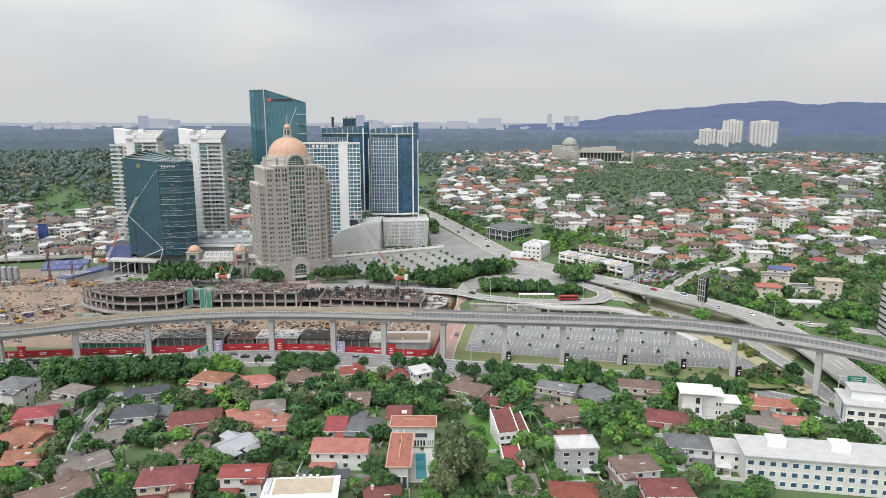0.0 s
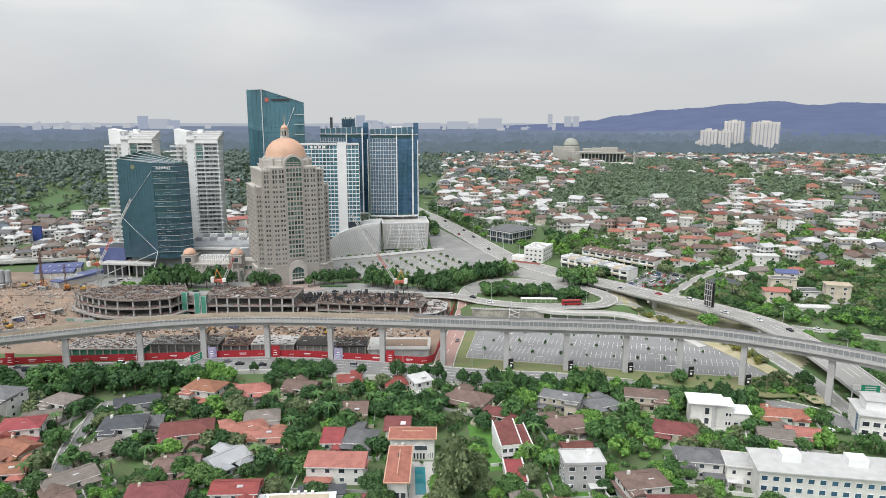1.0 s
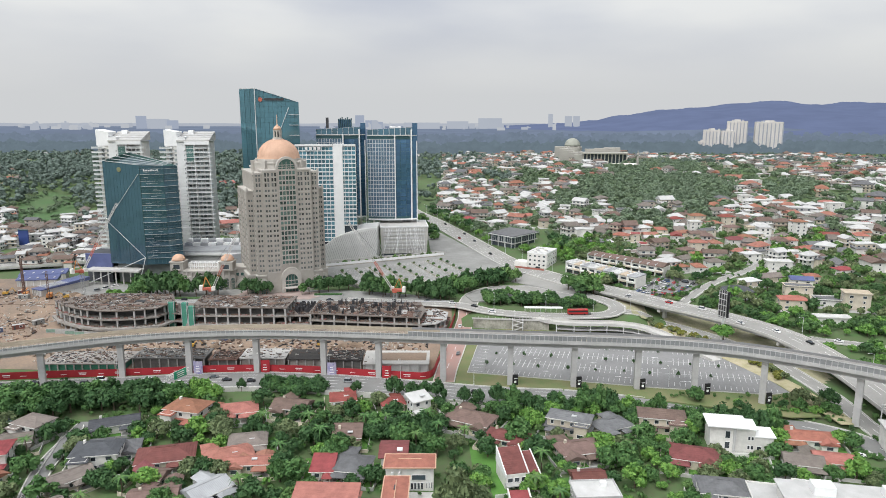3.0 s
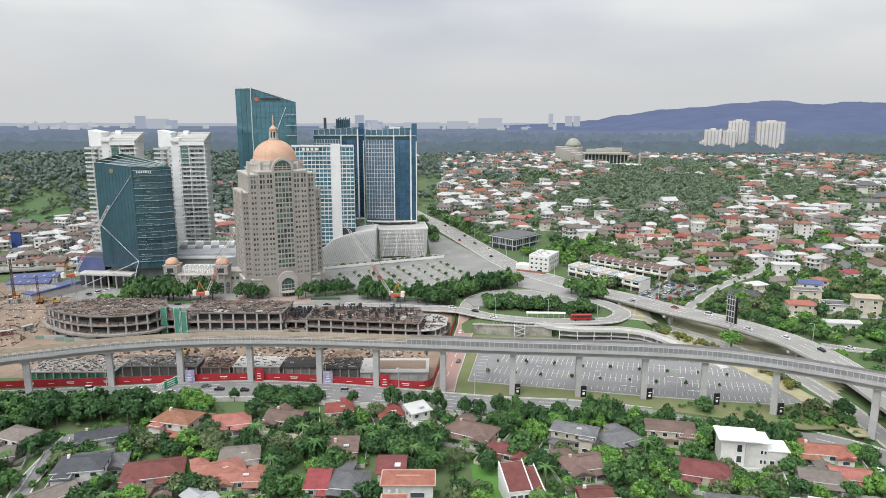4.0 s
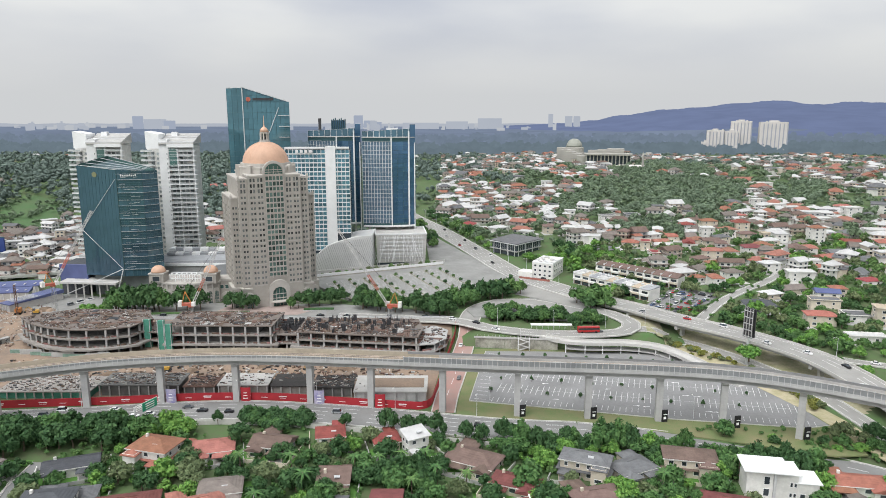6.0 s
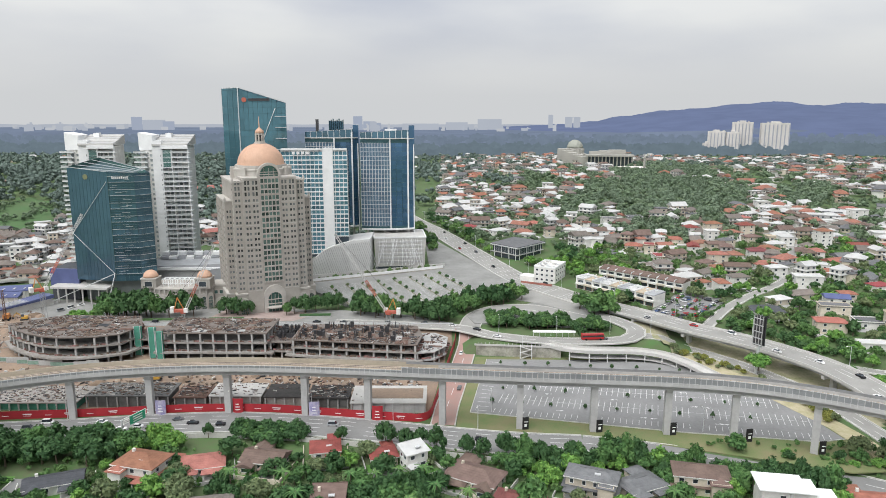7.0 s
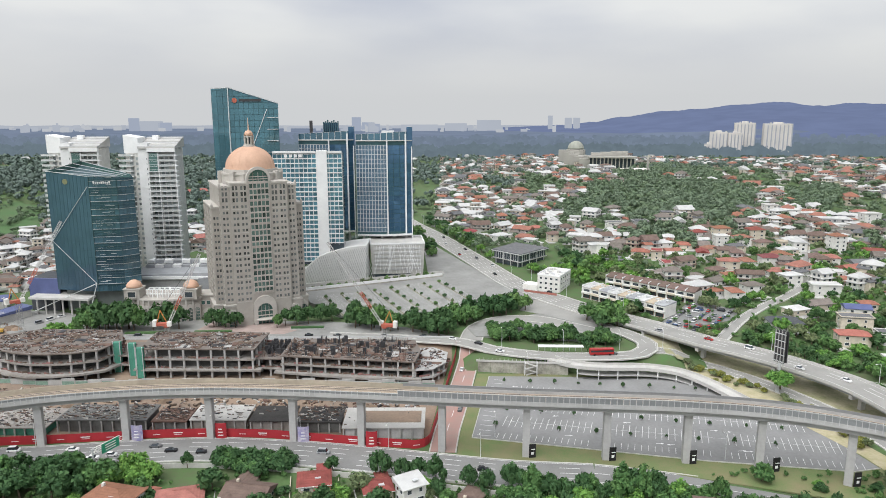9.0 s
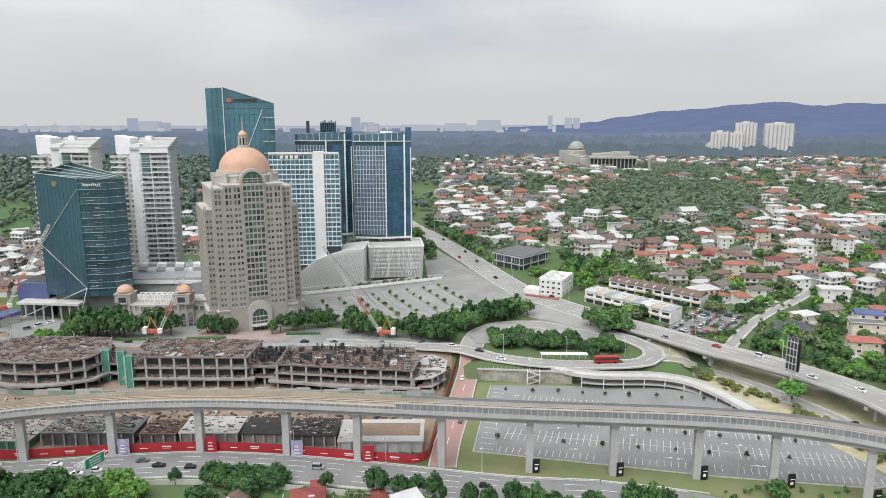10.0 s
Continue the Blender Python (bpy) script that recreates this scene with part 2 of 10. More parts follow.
# ---- mesh helpers ----
class Geo:
    """Collects boxes, prisms and tubes into one mesh."""

    def __init__(self):
        self.v, self.f, self.m = [], [], []

    def face(self, pts, mi=0):
        k = len(self.v)
        self.v += [tuple(p) for p in pts]
        self.f.append(tuple(range(k, k + len(pts))))
        self.m.append(mi)

    def box(self, x, y, z, sx, sy, sz, rz=0.0, mi=0):
        """Centre x, y; foot z."""
        c, s = math.cos(radians(rz)), math.sin(radians(rz))
        return self.prism([(x + a * sx / 2 * c - b * sy / 2 * s, y + a * sx / 2 * s + b * sy / 2 * c) for a, b in ((-1, -1), (1, -1), (1, 1), (-1, 1))], z, z + sz, mi)

    def prism(self, poly, z0, z1, mi=0, top=None, taper=None):
        """A counter-clockwise plan raised from z0 to z1; top: a height for each corner; taper: the top's plan."""
        k, n = len(self.v), len(poly)
        up = taper or poly
        self.v += [(p[0], p[1], z0) for p in poly]
        self.v += [(p[0], p[1], top[i] if top else z1) for i, p in enumerate(up)]
        self.f += [tuple(range(k + n - 1, k - 1, -1)), tuple(range(k + n, k + 2 * n))]
        self.f += [(k + i, k + (i + 1) % n, k + n + (i + 1) % n, k + n + i) for i in range(n)]
        self.m += [mi] * (n + 2)
        return self

    def tube(self, a, b, r0, r1=None, n=6, mi=0):
        a, b = Vector(a), Vector(b)
        r1 = r0 if r1 is None else r1
        d = (b - a).normalized()
        u = d.orthogonal().normalized()
        w = d.cross(u)
        k = len(self.v)
        for p, r in ((a, r0), (b, r1)):
            self.v += [tuple(p + r * (math.cos(t) * u + math.sin(t) * w)) for t in (2 * math.pi * i / n for i in range(n))]
        self.f += [(k + i, k + (i + 1) % n, k + n + (i + 1) % n, k + n + i) for i in range(n)]
        self.f += [tuple(range(k + n - 1, k - 1, -1)), tuple(range(k + n, k + 2 * n))]
        self.m += [mi] * (n + 2)
        return self

    def lathe(self, profile, n=32, x=0.0, y=0.0, mi=0, squeeze=1.0):
        k = len(self.v)
        for r, z in profile:
            self.v += [(x + r * math.cos(2 * math.pi * i / n), y + squeeze * r * math.sin(2 * math.pi * i / n), z) for i in range(n)]
        for j in range(len(profile) - 1):
            for i in range(n):
                a, b = k + j * n + i, k + j * n + (i + 1) % n
                self.f.append((a, b, b + n, a + n))
                self.m.append(mi)
        self.f.append(tuple(range(k + n - 1, k - 1, -1)))
        self.f.append(tuple(range(k + (len(profile) - 1) * n, k + len(profile) * n)))
        self.m += [mi, mi]
        return self

    def mesh(self, name, mats, smooth=False):
        me = bpy.data.meshes.new(name)
        me.from_pydata(self.v, [], self.f)
        for m in mats if isinstance(mats, (list, tuple)) else [mats]:
            me.materials.append(m)
        if any(self.m):
            me.polygons.foreach_set("material_index", self.m)
        if smooth:
            me.polygons.foreach_set("use_smooth", [True] * len(me.polygons))
        me.update()
        return me


def part(name, geo, mats, parent=None, label="", smooth=False, at=None, kind=""):
    """One mesh object under a thing or part; geo: a Geo or a finished mesh."""
    me = geo if isinstance(geo, bpy.types.Mesh) else geo.mesh(name, mats, smooth)
    ob = new(name, me)
    if parent:
        ob.parent = parent
    if at is not None:
        ob.matrix_basis = at
    return tagged(ob, label=label, kind=kind)


def thing(name, x, y, z, rz=0.0, label="", category="", group="", kind=""):
    ob = new(name)
    ob.empty_display_size = 0.5
    ob.matrix_basis = pose(x, y, z, 0, 0, rz)
    return tagged(ob, label, category, group, kind)


def structure(name, geo, mats, label="", category="", smooth=False):
    return tagged(new(name, geo.mesh(name, mats, smooth)), label, category, kind="structure")


def smooth01(a, b, x):
    t = min(1.0, max(0.0, (x - a) / (b - a)))
    return t * t * (3 - 2 * t)

# ---- lie of the land ----
def land(x, y):
    """Height of the ground."""
    h = -2.0 * (1 - smooth01(285, 312, y))
    if x < 14:
        up = smooth01(424, 440, y)
    else:
        up = smooth01(406.5, 414, y) if x < 112 else smooth01(406.5, 414, y) * (1 - smooth01(112, 125, x)) + smooth01(415, 450, y) * smooth01(112, 125, x)
    up = max(up, smooth01(178, 212, x) * smooth01(290, 380, y))
    h += 4.5 * up
    side = 0.15 + 0.85 * smooth01(-60, 200, x)
    h += 0.042 * (min(max(y, 440), 1080) - 440) * side * (1 - 0.85 * smooth01(1120, 1700, y))
    h += 24 * smooth01(640, 1000, y) * smooth01(-150, -330, x) * (1 - 0.8 * smooth01(1150, 1700, y))
    return h


xs = [-4900, -3600, -2600, -1800, -1200, -900, -700] + list(range(-600, 700, 10)) + [700, 900, 1200, 1800, 2600, 3600, 4900]
ys = [-600, -300, -100, 50, 150] + list(range(180, 396, 9)) + [400, 404, 406.5, 408, 410, 412, 414, 418, 422] + list(range(426, 460, 4)) + list(range(460, 1200, 14)) + [1300, 1450, 1700, 2100, 2700, 3500, 4900]
g = Geo()
g.v = [(x, y, land(x, y)) for y in ys for x in xs]
nx = len(xs)
g.f = [(j * nx + i, j * nx + i + 1, (j + 1) * nx + i + 1, (j + 1) * nx + i) for j in range(len(ys) - 1) for i in range(nx - 1)]
g.m = [0] * len(g.f)
structure("ground", g, ground_m, "grassy ground with bare patches under the whole town", "ground", smooth=True)

# slabs of level ground: car parks, building site, forecourt


def slab(name, poly, lift, m, label, category, z=None, thick=0.5, step=8.0):
    """Paving that follows the land, cut into narrow strips along x."""
    gg = Geo()
    if z is not None:
        gg.prism(poly, z - thick, z)
    else:
        gg.prism(poly, 0, 0, top=[land(*p) + lift for p in poly])
        k = len(poly)
        gg.v[:k] = [(p[0], p[1], land(*p) + lift - thick) for p in poly]
    return structure(name, gg, m, label, category)


asphalt_up = mat("worn_asphalt", (0.27, 0.27, 0.26), 0.85, var=0.3, scale=0.06, fine=0.5)
LOT = [(11.3, 339.2), (48.8, 331), (93, 321), (123, 316.2), (141, 313.2), (151, 315.5), (147, 338), (138, 358), (129, 372), (112, 399), (22, 401.5)]
slab("car_park", LOT, 0, asphalt_lot, "grey asphalt car park with painted bays, mostly empty", "car park", z=0.14)
slab("car_park_verge", [(5.4, 325.5), (24, 322.3), (52, 319.5), (82, 311), (112, 301), (140, 291), (152, 292), (155, 325), (146, 370), (124, 404.5), (16.6, 405), (10.2, 366), (6.4, 340)], 0, verge, "grass verge with bare soil round the car park", "verge", z=0.08)
slab("upper_car_park", [(-92, 540), (-80, 505), (-58, 479), (-26, 482), (8, 488), (40, 500), (58, 512), (42, 550), (18, 615), (-6, 690), (-16, 690), (-10, 586)], 0, asphalt_up, "worn grey car park with planted rows beside the hotel", "car park", z=7.05, thick=3.0)
slab("junction_paving", [(46, 492), (60, 482), (80, 464), (94, 462), (98, 472), (84, 494), (60, 522)], 0.3, asphalt_pale, "pale paved apron between boulevard and yard", "paving")
slab("yard_paving", [(18, 444), (14, 458), (28, 472), (57, 486), (80, 474), (91, 452), (92, 438), (80, 436), (60, 440), (40, 446)], 0, asphalt_up, "pale worn paved yard inside the loop", "paving", z=5.5, thick=2.0)
slab("soil_slope", [(116, 409), (126, 406), (149, 362), (160, 318), (163, 285), (156, 285), (150, 325), (137, 362)], 0, mat("sandy_soil", (0.43, 0.37, 0.27), 0.95, var=0.3, scale=0.2, fine=1.2, tint=(0.30, 0.29, 0.15)), "sandy planted bank with ornamental shrubs", "bank", z=0.2)


def drape(name, poly, lift, m, label, category, step=3.0):
    """A thin sheet that lies on the land inside an outline."""
    x0, x1 = min(p[0] for p in poly), max(p[0] for p in poly)
    y0, y1 = min(p[1] for p in poly), max(p[1] for p in poly)
    nx_, ny_ = int((x1 - x0) / step) + 1, int((y1 - y0) / step) + 1
    gg = Geo()
    gg.v = [(x0 + step * i, y0 + step * j, land(x0 + step * i, y0 + step * j) + lift) for j in range(ny_ + 1) for i in range(nx_ + 1)]
    for j in range(ny_):
        for i in range(nx_):
            cx, cy, hit = x0 + step * (i + 0.5), y0 + step * (j + 0.5), False
            for (ax, ay), (bx, by) in zip(poly, poly[1:] + poly[:1]):
                if (ay > cy) != (by > cy) and cx < (bx - ax) * (cy - ay) / (by - ay) + ax:
                    hit = not hit
            if hit:
                a = j * (nx_ + 1) + i
                gg.f.append((a, a + 1, a + nx_ + 2, a + nx_ + 1))
                gg.m.append(0)
    return structure(name, gg, m, label, category, smooth=True)


dry_bank = mat("dry_bank_soil", (0.36, 0.32, 0.24), 0.95, var=0.45, scale=0.15, fine=1.0, bump=0.3, tint=(0.20, 0.22, 0.10))
drape("site_bank", [(-420, 421), (6, 421), (6, 442), (-214, 442), (-214, 450), (-420, 452)], 0.2, earth, "bare earth bank at the back of the site", "bank", 2.5)
drape("flyover_bank", [(108, 424), (122, 400), (138, 374), (158, 345), (172, 326), (190, 350), (172, 405), (144, 438), (112, 464), (104, 442)], 0.16, dry_bank, "dry sandy bank with sparse grass under the flyover", "bank")
slab("building_site_ground", [(-330, 350), (-160, 341), (-5, 340), (4, 425), (-120, 424), (-215, 440), (-330, 450)], 0, earth, "churned brown earth of the building site", "building site", z=0.10)
slab("site_ground_far", [(-420, 448), (-330, 440), (-216, 438), (-252, 470), (-270, 512), (-420, 520)], 0, earth, "yellow-brown bare earth of the building site", "building site", z=4.9)
slab("forecourt", [(-252, 443), (-120, 440), (12, 442), (-20, 462), (-60, 472), (-130, 476), (-180, 472), (-250, 505)], 0, asphalt_up, "grey paved forecourt before the office towers", "forecourt", z=4.85)
slab("plaza", [(-134, 452), (-84, 450), (-72, 464), (-92, 470), (-128, 474)], 0, mat("plaza_paving", (0.36, 0.285, 0.26), 0.85, var=0.25, scale=0.2, fine=0.9), "pinkish paved plaza before the domed tower", "plaza", z=4.9)
slab("parking_court", [(118, 462), (137, 442), (176, 488), (152, 506)], 0.2, asphalt, "asphalt parking court full of cars", "car park", z=None)


# ---- roads ----
def smooth_line(pts, step=6.0):
    """A Catmull-Rom line through the points, at even steps."""
    out = []
    p = [pts[0]] + list(pts) + [pts[-1]]
    for i in range(1, len(p) - 2):
        a, b, c, d = (Vector(q) for q in p[i - 1:i + 3])
        n = max(2, int((c - b).length / step))
        for k in range(n):
            t = k / n
            out.append(0.5 * ((2 * b) + (c - a) * t + (2 * a - 5 * b + 4 * c - d) * t * t + (3 * b - a - 3 * c + d) * t ** 3))
    out.append(Vector(pts[-1]))
    return out


def sides(line):
    """Unit normals to the left of the way."""
    res = []
    for i, p in enumerate(line):
        d = line[min(i + 1, len(line) - 1)] - line[max(i - 1, 0)]
        d.z = 0
        d.normalize()
        res.append(Vector((-d.y, d.x, 0)))
    return res


def ribbon(gg, line, nrm, a, b, lift, thick, mi=0):
    """A strip between the offsets a < b to the left of the line."""
    k = len(gg.v)
    for p, n in zip(line, nrm):
        for o, dz in ((a, lift - thick), (b, lift - thick), (b, lift), (a, lift)):
            q = p + n * o
            gg.v.append((q.x, q.y, p.z + dz))
    for i in range(len(line) - 1):
        for s in range(4):
            u, w = k + 4 * i + s, k + 4 * i + (s + 1) % 4
            gg.f.append((w, u, u + 4, w + 4))
            gg.m.append(mi)
    e = k + 4 * (len(line) - 1)
    gg.f += [(k, k + 1, k + 2, k + 3), (e + 3, e + 2, e + 1, e)]
    gg.m += [mi, mi]


def grounded(pts, lift=0.0):
    return [Vector((p.x, p.y, land(p.x, p.y) + lift)) for p in smooth_line([(x, y, 0) for x, y in pts])]


def road(name, line, width, lanes, m, label, kerb=0.5, edge=True, dash=True):
    nrm = sides(line)
    gg = Geo()
    ribbon(gg, line, nrm, -width / 2, width / 2, 0.30, 0.6)
    rd = structure(name, gg, m, label, "road")
    if kerb:
        for s in (-1, 1):
            gk = Geo()
            ribbon(gk, line, nrm, s * (width / 2 + kerb / 2) - kerb / 2, s * (width / 2 + kerb / 2) + kerb / 2, 0.44, 0.7)
            part("kerb", gk, kerb_m, rd)
    if edge:
        for s in (-1, 1):
            gk = Geo()
            ribbon(gk, line, nrm, s * (width / 2 - 0.5) - 0.09, s * (width / 2 - 0.5) + 0.09, 0.315, 0.01)
            part("edge_line", gk, paint, rd)
    if dash:
        for k in range(1, lanes):
            gk = Geo()
            o = -width / 2 + width * k / lanes
            for i in range(0, len(line) - 1, 2):
                ribbon(gk, line[i:i + 2], nrm[i:i + 2], o - 0.1, o + 0.1, 0.315, 0.01)
            part("lane_line", gk, paint, rd)
    return rd, line, nrm


near_road = road("road_near", grounded([(-330, 296), (-250, 311), (-190, 319), (-143, 324.3), (-118, 327.8), (-86, 330.4), (-54, 327.6), (-29, 323.4), (-6, 318.6), (24, 312.6), (52, 310)]), 17.4, 5, asphalt, "wide grey asphalt road with dashed lane lines and concrete kerbs")
back_lane = road("road_back_lane", grounded([(51.8, 312.4), (80, 306), (110, 297.5), (136, 289.5), (156, 276), (164, 262)]), 12, 2, asphalt, "narrow asphalt lane behind the villas")
side_road = road("road_side", grounded([(0.2, 328), (2, 345), (5, 364), (8.5, 388), (12.3, 415), (15, 438)]), 9, 2, red_road, "reddish surfaced side road along the hoarding", edge=False)
top_road = road("road_top", [Vector((p.x, p.y, 5.3)) for p in smooth_line([(-60, 446, 0), (-20, 441, 0), (10, 435, 0), (24, 424, 0), (48, 415, 0), (75, 413, 0), (96, 417, 0), (104, 432, 0), (97, 450, 0), (88, 460, 0)])], 9.5, 2, asphalt_pale, "pale road on top of the retaining wall, curving into a loop")
loop_road = road("road_yard", grounded([(15, 440), (20, 460), (34, 474), (54, 474), (70, 462), (82, 452)], 0.2), 11, 1, asphalt_pale, "pale paved yard road between the trees", dash=False, edge=False)
boulevard = road("road_boulevard", grounded([(-60, 900), (-30, 800), (-5, 728), (27, 622), (51, 546), (73, 509), (90, 486)], 0.1), 18.5, 6, asphalt_pale, "broad pale boulevard with several lanes")
slip_road = road("road_slip", grounded([(104, 424), (122, 420), (140, 400), (153, 377), (162, 352), (166, 322), (168, 290), (168, 240)], 0.0), 8, 2, asphalt_pale, "pale slip road running below the flyover")
slip_road_2 = road("road_frontage", grounded([(150, 436), (172, 412), (190, 388), (203, 372), (220, 362), (245, 352), (280, 345)], 0.1), 6, 2, asphalt_pale, "pale frontage road below the garden walls", dash=False)
hill_street = road("road_hill_street", grounded([(142, 437), (147.8, 444), (170, 473), (196, 499), (213, 512.6), (245, 548), (269, 598), (295, 650), (324, 703)], 0.1), 5.6, 2, asphalt_pale, "pale residential street climbing the slope", dash=False)
house_lane = road("road_house_lane", grounded([(-142, 290), (-141.5, 275), (-139.5, 255), (-134, 236), (-125, 215), (-118, 190)], 0.05), 6, 1, asphalt, "narrow grey lane between the villas", dash=False, edge=False)


# ---- flyover on the right ----
def beam_line(name, line, width, depth, m, label, rail_h=0.9):
    nrm = sides(line)
    root = thing(name, 0, 0, 0, label=label, category="flyover", kind="structure")
    gg = Geo()
    ribbon(gg, line, nrm, -width / 2, width / 2, 0.0, 0.45)
    part("deck", gg, m, root)
    gg = Geo()
    for o in (-width * 0.36, -width * 0.12, width * 0.12, width * 0.36):
        ribbon(gg, line, nrm, o - 0.5, o + 0.5, -0.45, depth)
    part("girder", gg, concrete, root, "shadowed concrete girders under the deck")
    for s in (-1, 1):
        gg = Geo()
        ribbon(gg, line, nrm, s * width / 2 - 0.2, s * width / 2 + 0.2, rail_h, rail_h + 0.5)
        part("parapet", gg, concrete_pale, root, "pale concrete parapet")
    for s in (-1, 0, 1):
        gg = Geo()
        if s:
            ribbon(gg, line, nrm, s * (width / 2 - 0.9) - 0.09, s * (width / 2 - 0.9) + 0.09, 0.02, 0.015)
        else:
            for i in range(0, len(line) - 1, 2):
                ribbon(gg, line[i:i + 2], nrm[i:i + 2], -0.1, 0.1, 0.02, 0.015)
                ribbon(gg, line[i:i + 2], nrm[i:i + 2], width / 5 - 0.1, width / 5 + 0.1, 0.02, 0.015)
        part("lane_line", gg, paint, root)
    return root, nrm


fly_line = smooth_line([(82, 497, 5.6), (97, 475, 6.8), (112, 452, 8.2), (130, 424.5, 9), (144, 410, 9), (155, 397, 9), (166, 380, 9), (173, 364, 9), (178, 345, 8), (182, 322, 5.5), (183.5, 295, 3.2), (183, 265, 2.2), (180, 225, 1.8)], 7)
flyover, fly_n = beam_line("flyover", fly_line, 16.0, 1.7, asphalt_pale, "concrete road flyover on T-shaped piers with pale parapets")
for i in range(6, len(fly_line) - 1, 4):
    p, n = fly_line[i], fly_n[i]
    if p.z < 7:
        continue
    ang = math.degrees(math.atan2(n.y, n.x))
    gg = Geo().box(p.x, p.y, p.z - 3.5, 13.5, 1.7, 1.6, ang)
    gg.box(p.x, p.y, -0.5, 2.6, 1.6, p.z - 3.0, ang)
    part("pier", gg, concrete_pale, flyover)

# ---- rail viaduct ----
rail_line = smooth_line([(-420, 252, 18.4), (-300, 283, 18.4), (-250, 297, 18.5), (-204, 312, 18.6), (-176, 323.5, 18.7), (-147.5, 333.6, 19.0), (-118, 338.0, 19.7), (-87, 339.6, 20.0), (-55.3, 337.4, 20.3), (-29.5, 333.6, 20.8), (0, 329.4, 21.2), (30, 325.6, 21.4), (58, 323.2, 21.4), (85.5, 320.8, 21.2), (111, 315.6, 21.2), (134, 305.5, 21.4), (162.3, 286, 21.9), (185, 266, 22.0), (207, 242, 22.0), (232, 212, 22.0)], 2.0)
rail_n = sides(rail_line)
viaduct = thing("rail_viaduct", 0, 0, 0, label="long grey concrete rail viaduct on single piers with panelled noise barriers", category="viaduct", kind="structure")
W = 9.6


def chunk(i0, i1, a, b, lift, thick):
    gg = Geo()
    ribbon(gg, rail_line[i0:i1 + 1], rail_n[i0:i1 + 1], a, b, lift, thick)
    return gg


PER = 14
far_tan = mat("tan_parapet_concrete", (0.40, 0.355, 0.285), 0.9, var=0.25, scale=0.12, fine=0.8, bump=0.1)
far_low = Geo()
for i in range(0, len(rail_line) - 1, PER):
    j = min(i + PER, len(rail_line) - 1)
    gg = chunk(i, j, -W / 2, W / 2, 0.0, 0.35)
    ribbon(gg, rail_line[i:j + 1], rail_n[i:j + 1], -2.6, 2.6, -0.35, 2.4)
    ribbon(gg, rail_line[i:j + 1], rail_n[i:j + 1], -3.7, 3.7, -0.35, 0.7)
    part("box_girder", gg, girder_m, viaduct)
    gg = Geo()
    ribbon(gg, rail_line[i:j + 1], rail_n[i:j + 1], -W / 2 + 0.2, W / 2 - 0.2, 0.12, 0.1)
    for o in (-2.4, 2.4):
        ribbon(gg, rail_line[i:j + 1], rail_n[i:j + 1], o - 1.1, o + 1.1, 0.3, 0.22)
    part("track_bed", gg, ballast, viaduct, "brown-grey track slab")
    gg = Geo()
    for o in (-3.1, -1.7, 1.7, 3.1):
        ribbon(gg, rail_line[i:j + 1], rail_n[i:j + 1], o - 0.06, o + 0.06, 0.4, 0.18)
    part("rail", gg, dark_steel, viaduct)
    for s in (-1, 1):
        gg = Geo()
        ribbon(gg, rail_line[i:j + 1], rail_n[i:j + 1], s * W / 2 - 0.18, s * W / 2 + 0.18, 1.15, 1.6)
        part("parapet", gg, girder_m if s < 0 or rail_line[i].x > -16 else far_tan, viaduct)


def barrier(i, s, h, cover=False):
    """One panel of noise barrier between two posts."""
    p, q, n = rail_line[i], rail_line[i + 1], rail_n[i]
    mid = (p + q) / 2 + n * (s * (W / 2 + 0.02))
    ang = math.degrees(math.atan2(q.y - p.y, q.x - p.x))
    ln = (q - p).length
    key = (round(ln, 1), h)
    if key not in barrier_mesh:
        gg = Geo().box(0, 0, 1.15, ln - 0.1, 0.12, h - 0.15, mi=0)
        gg.box(-ln / 2 + 0.1, -0.05, 0.2, 0.22, 0.3, h + 1.1, mi=1).box(0, -0.02, h + 0.95, ln, 0.22, 0.18, mi=1)
        barrier_mesh[key] = gg.mesh("barrier_panel", [barrier_m, barrier_frame])
    part("barrier_panel", barrier_mesh[key], None, viaduct, at=pose(mid.x, mid.y, mid.z, 0, 0, ang))


barrier_mesh = {}
far_side = Geo()
for i, p in enumerate(rail_line[:-1]):
    low = -196 < p.x < -16
    if -232 < p.x < 212:
        barrier(i, -1, 1.0 if p.x < -16 else 2.2)
    if low:
        ribbon(far_low, rail_line[i:i + 2], rail_n[i:i + 2], W / 2 - 0.1, W / 2 + 0.1, 2.0, 0.9)
    if not low and -330 < p.x < 262:
        ribbon(far_side, rail_line[i:i + 2], rail_n[i:i + 2], W / 2 - 0.08, W / 2 + 0.08, 2.2, 1.1)
part("far_barrier", far_side, barrier_m, viaduct)
part("far_parapet_wall", far_low, far_tan, viaduct, "tan concrete parapet wall")
